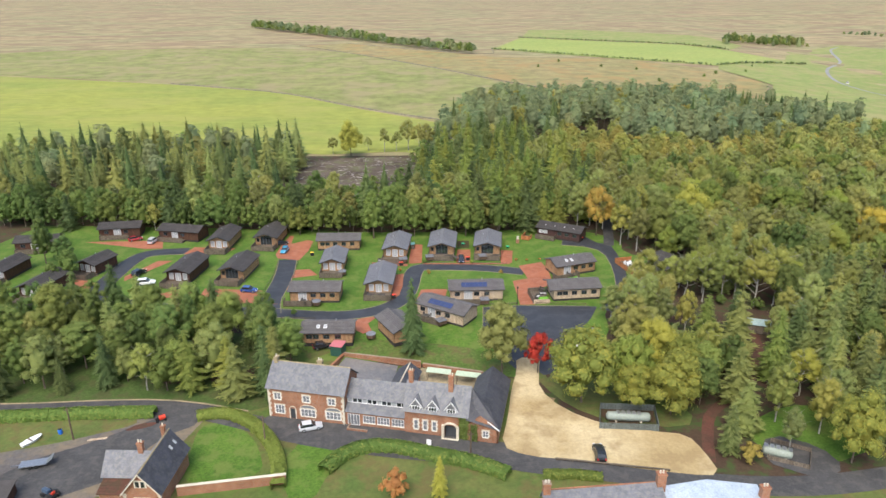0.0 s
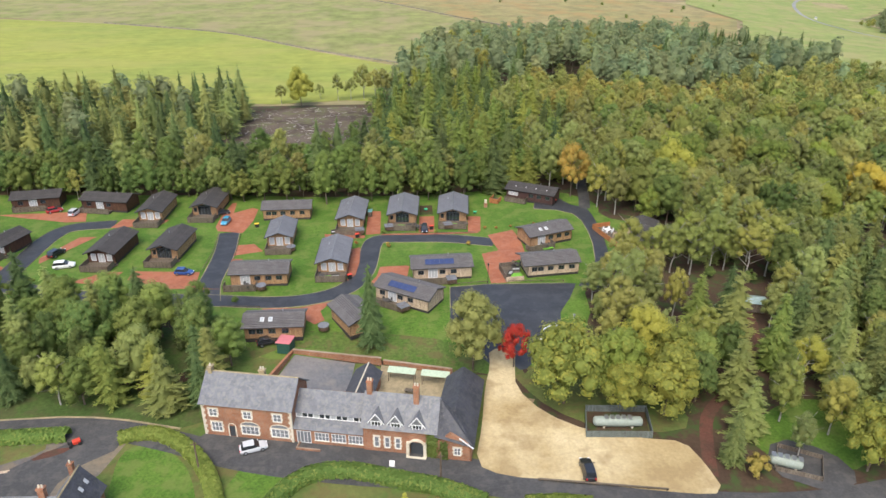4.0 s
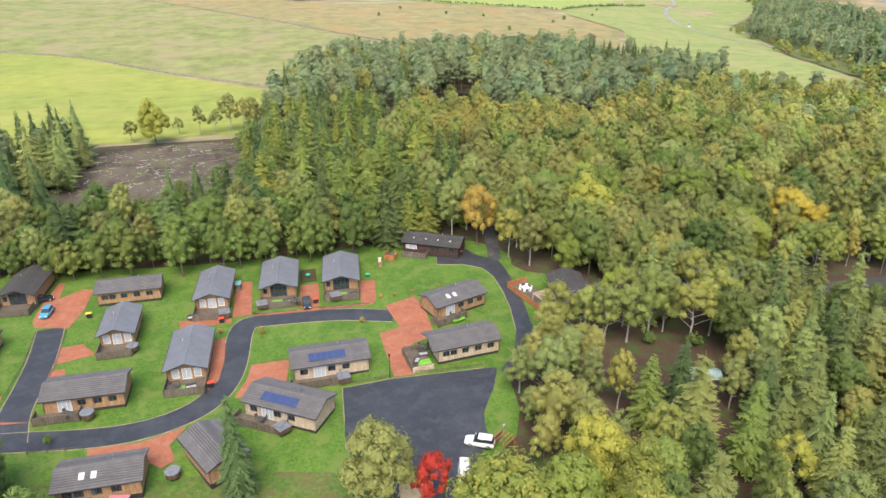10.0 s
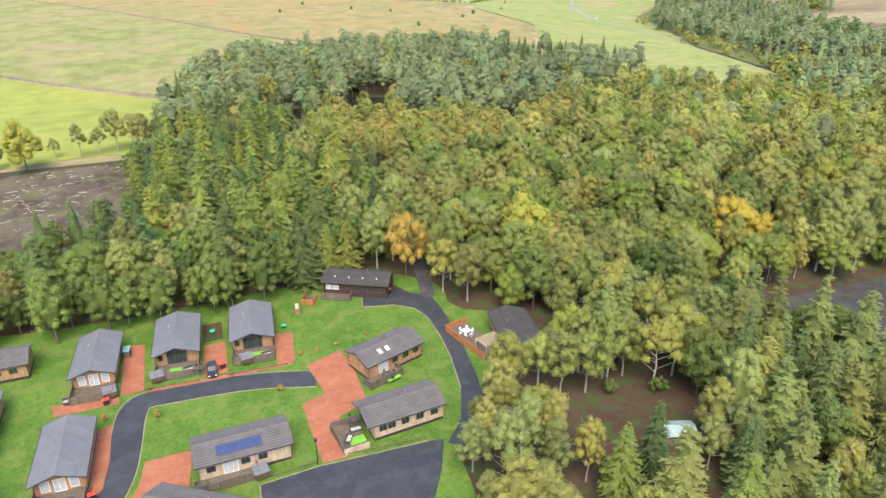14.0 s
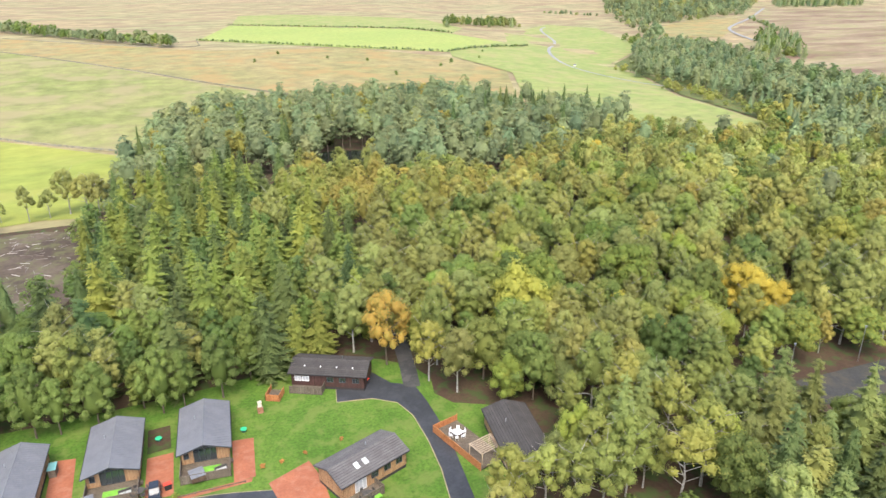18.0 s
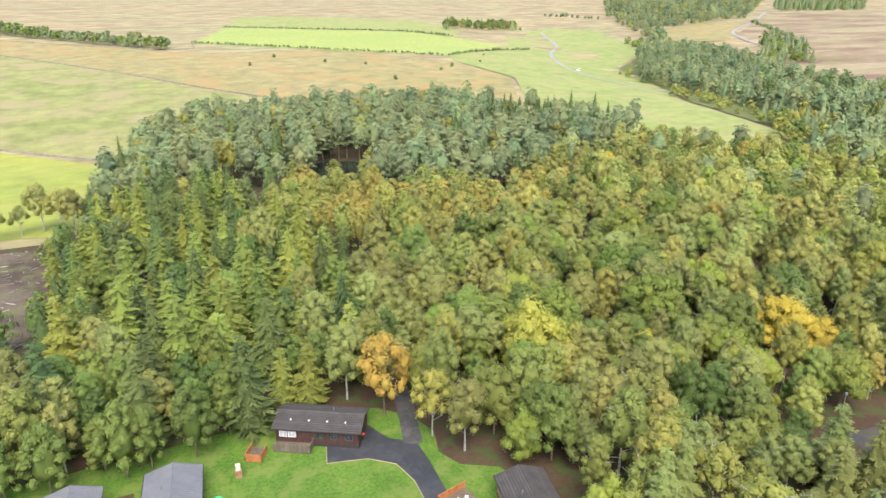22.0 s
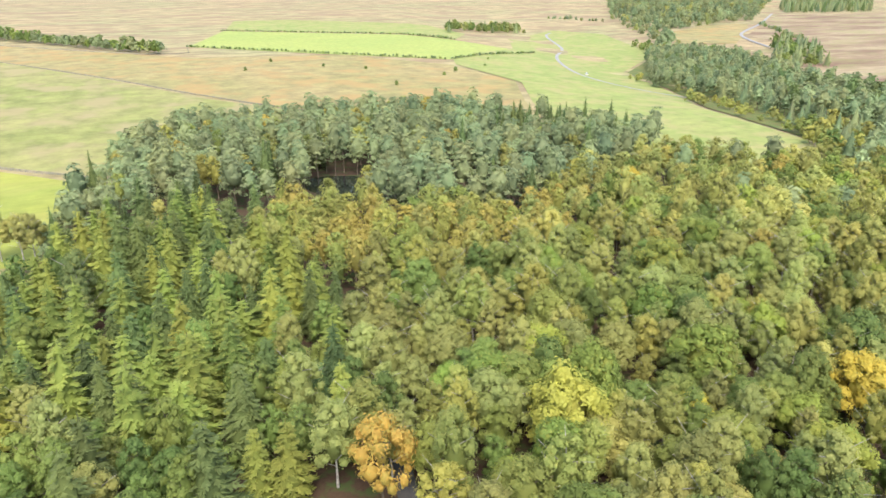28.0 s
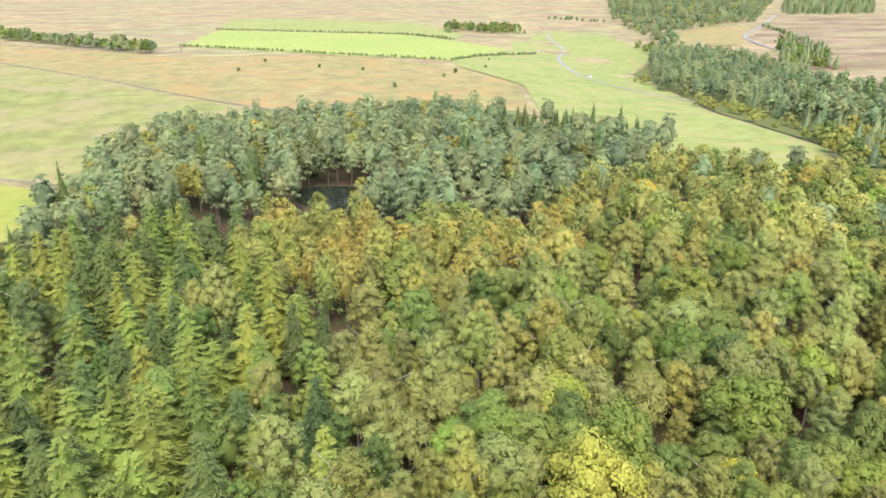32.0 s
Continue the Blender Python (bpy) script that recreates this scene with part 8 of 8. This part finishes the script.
gh = thing("greenhouse", pose(68.6, 91.6, height(68.6, 91.6) + 0.1, 0, 0, -20), "small shed with a pale translucent ridged roof", "shed")
part("wall", boxes((-2.4, -1.6, 0, 2.4, 1.6, 2.0)), M_FENCE, gh)
M_POLY = surface("mossy_plastic_sheet", (0.25, 0.33, 0.31), (0.32, 0.40, 0.38), 0.8, 4.0, 0.4, c=(0.22, 0.30, 0.22))
part("roof", prism([(-1.8, 2.0), (-1.8, 2.06), (0, 2.7), (1.8, 2.06), (1.8, 2.0), (0, 2.62)], -2.6, 2.6, Matrix.Rotation(radians(90), 4, "Z")), M_POLY, gh)
# timber rails along the drives and roads
def post_rail(line, label="low timber post and rail fence along the lane", gap=2.2, high=0.55):
    t = thing("rail_fence", pose(*line[0], height(*line[0]) + 0.08), label, "fence", "low fences")
    o = Vector(line[0])
    for a, b in zip(line[:-1], line[1:]):
        a, b = Vector(a) - o, Vector(b) - o
        d = b - a
        m = Matrix.Translation((a.x, a.y, 0)) @ Matrix.Rotation(math.atan2(d.y, d.x), 4, "Z")
        n = max(1, round(d.length / gap))
        for k in range(n + 1):
            part("post", boxes((d.length * k / n - 0.06, -0.06, -0.3, d.length * k / n + 0.06, 0.06, high), m=m), M_DECK, t)
        part("rail", boxes((0, -0.03, high - 0.18, d.length, 0.03, high - 0.06), m=m), M_DECK, t)


post_rail([(10.3, 107.0), (18.2, 107.3)])
post_rail([(22.8, 107.1), (34.4, 106.1)])
post_rail([(-2.6, 134.9), (5.0, 134.2)], high=0.45)
post_rail([(10.2, 133.9), (19.4, 133.2)], high=0.45)
post_rail([(-37.2, 117.5), (-37.0, 127), (-37.4, 138)], high=0.5)
post_rail([(-43.0, 119), (-42.4, 128), (-42.8, 139)], high=0.5)
post_rail([(-36, 102.6), (-28.4, 101.7)], high=0.6)
for x, y, s, leaf, lab in ((35, 136.7, 0.35, F_BUSH, "small orange shrub on the lawn"), (28.9, 135.9, 0.35, F_BUSH, "small orange shrub on the lawn"), (25.2, 135.3, 0.35, F_BUSH, "small orange shrub on the lawn"), (22.3, 135.2, 0.4, F_BUSH, "small orange shrub on the lawn"),
                           (16.9, 126.2, 0.6, F_RUST, "dark rusty shrub at the bend of the lane"), (-2.0, 127.2, 0.6, F_RUST, "dark rusty shrub at the bend of the lane"), (-9.4, 129.6, 0.45, F_BUSH, "small orange shrub on the lawn"),
                           (-2.9, 134.9, 0.5, F_HEDGE, "low green shrub in a border"), (9.9, 134.0, 0.5, F_HEDGE, "low green shrub in a border"), (-80.5, 118.5, 1.1, F_GREEN, "dense green shrub by the lane"), (-77.5, 116.5, 1.0, F_GREEN, "dense green shrub by the lane"),
                           (-74.0, 117.5, 1.1, F_HEDGE, "dense green shrub by the lane"), (-33.5, 104, 0.8, F_GREEN, "dense green shrub by the lane")):
    plant("shrub", x, y, s, leaf, lab, rng, height(x, y) + 0.08)
# boat, trailer and machines in the muddy yard
bt = thing("dinghy", pose(-71.4, 61.3, height(-71, 61) + 0.15, 0, 0, -35), "small white dinghy laid up in the yard", "boat")
part("hull", loft([(-1.6, [(-0.5, 0.5), (0.5, 0.5), (0.35, 0.1), (-0.35, 0.1)]), (0, [(-0.75, 0.55), (0.75, 0.55), (0.45, 0.0), (-0.45, 0.0)]), (1.3, [(-0.5, 0.62), (0.5, 0.62), (0.2, 0.1), (-0.2, 0.1)]), (1.9, [(-0.06, 0.7), (0.06, 0.7), (0.04, 0.4), (-0.04, 0.4)])]), M_WHITE, bt)
part("thwart", boxes((-0.6, -0.2, 0.556, 0.6, 0.1, 0.6)), M_DECK, bt)
tl = thing("flat_trailer", pose(-67.8, 54.9, height(-68, 55) + 0.15, 0, 0, 12), "grey flatbed trailer with a mesh ramp", "trailer")
part("bed", boxes((-2.0, -0.9, 0.5, 2.0, 0.9, 0.62)), M_STEEL, tl)
part("ramp", boxes((0, -0.85, 0, 1.2, 0.85, 0.06), m=Matrix.Translation((2.0, 0, 0.6)) @ Matrix.Rotation(radians(-35), 4, "Y")), M_STEEL, tl)
part("drawbar", boxes((-3.3, -0.06, 0.45, -2.0, 0.06, 0.55)), M_STEEL, tl)
for a in (-0.4, 0.5):
    for b in (-0.98, 0.82):
        bm = bmesh.new()
        tube(bm, (a, b, 0.3), (a, b + 0.16, 0.3), 0.3, 0.3, 10)
        part("wheel", bm, M_BLACK, tl)
dg = thing("mini_dumper", pose(-73.5, 53.0, height(-73, 53) + 0.15, 0, 0, 20), "small yellow dumper parked in the mud", "dumper")
part("skip", loft([(-0.6, [(-0.5, 0.6), (0.5, 0.6), (0.65, 1.1), (-0.65, 1.1)]), (0.6, [(-0.5, 0.5), (0.5, 0.5), (0.7, 1.2), (-0.7, 1.2)])]), M_YELLOW, dg)
part("chassis", boxes((-0.5, -1.4, 0.25, 0.5, 0.7, 0.5), (-0.4, -1.4, 0.5, 0.4, -0.75, 1.0)), M_BLACK, dg)
rt = thing("ride_on_mower", pose(-51.6, 66.6, height(-51.6, 66.6) + 0.15, 0, 0, -60), "red ride-on mower at the end of the hedge", "mower")
part("body", boxes((-0.4, -0.2, 0.3, 0.4, 0.9, 0.85), bevel=0.06), M_REDPLASTIC, rt)
part("seat", boxes((-0.3, -0.75, 0.5, 0.3, -0.25, 0.6), (-0.3, -0.8, 0.6, 0.3, -0.72, 1.0)), M_BLACK, rt)
for a in (-0.45, 0.45):
    for b in (-0.6, 0.7):
        bm = bmesh.new()
        tube(bm, (a - 0.08, b, 0.25), (a + 0.08, b, 0.25), 0.25, 0.25, 10)
        part("wheel", bm, M_BLACK, rt)
ls = thing("log_store", pose(-69, 46.5, height(-69, 46) + 0.1, 0, 0, 10), "low dark lean-to shed in the yard", "shed")
part("wall", boxes((-6, -2, 0, 2, 2, 2.0)), M_BROWN, ls)
part("roof", boxes((-6.3, -2.3, 2.0, 2.3, 2.3, 2.12)), M_TILE_D, ls)
sb = thing("sign_board", pose(-4.2, 57.0, height(-4, 57) + 0.15, 0, 0, -14), "white folding notice board on the road", "sign")
for s in (-1, 1):
    part("board", boxes((-0.4, -0.02, 0, 0.4, 0.02, 1.0), m=Matrix.Translation((0, s * 0.2, 0)) @ Matrix.Rotation(radians(s * 12), 4, "X")), M_WHITE, sb)
M_BLUE = plain("blue_plastic", (0.03, 0.16, 0.55), 0.4)
M_STEELBLUE = plain("dark_blue_paint", (0.05, 0.08, 0.12), 0.5)
bd = thing("blue_barrel", pose(-67.6, 63.6, height(-67, 63) + 0.16), "bright blue plastic barrel on the bank", "barrel")
bm = bmesh.new()
tube(bm, (0, 0, 0), (0, 0, 0.45), 0.32, 0.38, 14)
tube(bm, (0, 0, 0.45), (0, 0, 0.9), 0.38, 0.32, 14)
part("drum", bm, M_BLUE, bd)
bm = bmesh.new()
tube(bm, (0, 0, 0.9), (0, 0, 0.95), 0.3, 0.28, 14)
part("lid", bm, M_BLACK, bd)
pl = thing("timber_planks", pose(-60.6, 61.6, height(-60, 61) + 0.16, 0, 0, 8), "two pale planks lying at the foot of a pole", "planks")
for k in range(2):
    part("plank", boxes((-1.6 + 0.3 * k, -0.25 + 0.28 * k, 0, 1.5 + 0.2 * k, -0.02 + 0.28 * k, 0.07)), M_PALE, pl)
tr = thing("garden_tractor", pose(-61.5, 47.2, height(-61, 47) + 0.16, 0, 0, 60), "small dark blue tractor with red seat in the yard", "tractor")
part("bonnet", boxes((-0.35, 0.3, 0.55, 0.35, 1.7, 1.15), bevel=0.08), M_STEELBLUE, tr)
part("cab_floor", boxes((-0.5, -0.9, 0.45, 0.5, 0.3, 0.7), bevel=0.03), M_BLACK, tr)
part("seat", boxes((-0.28, -0.7, 0.7, 0.28, -0.2, 0.85), (-0.28, -0.78, 0.85, 0.28, -0.66, 1.3), bevel=0.03), M_REDPLASTIC, tr)
for a in (-0.62, 0.62):
    for b, r in ((-0.6, 0.6), (1.2, 0.38)):
        bm = bmesh.new()
        tube(bm, (a - 0.14, b, r), (a + 0.14, b, r), r, r, 14)
        part("wheel", bm, M_BLACK, tr)
M_BRASH = surface("grey_brash", (0.12, 0.10, 0.085), (0.40, 0.37, 0.33), 0.12, 2.0, 0.9, world_space=True)
# brash and stumps on the felled ground
r2 = np.random.default_rng(5)
vs, fs, k = [], [], 0
for n in range(520):
    x, y = r2.uniform(-56, -2), r2.uniform(192, 264)
    if not inside((x, y), [(-56, 200), (-36, 190), (-12, 196), (0, 225), (-2, 255), (-12, 267), (-52, 262), (-58, 232)]):
        continue
    a, ln, w = r2.uniform(0, 3.14), r2.uniform(0.5, 3.0), r2.uniform(0.05, 0.2)
    d, s = np.array((math.cos(a), math.sin(a))) * ln / 2, np.array((-math.sin(a), math.cos(a))) * w / 2
    z = height(x, y) + 0.12
    c = np.array((x, y))
    ring = [(*(c - d - s), z), (*(c + d - s), z), (*(c + d + s), z), (*(c - d + s), z), (*(c - d), z + w), (*(c + d), z + w * 0.8)]
    vs += ring
    fs += [tuple(i + k for i in q) for q in ((0, 1, 5, 4), (3, 4, 5, 2), (0, 4, 3), (1, 2, 5))]
    k += 6
tagged(new("brash", mesh_from("brash", vs, fs, M_BRASH)), "pale brash and cut logs on felled ground", "logs", kind="stuff")
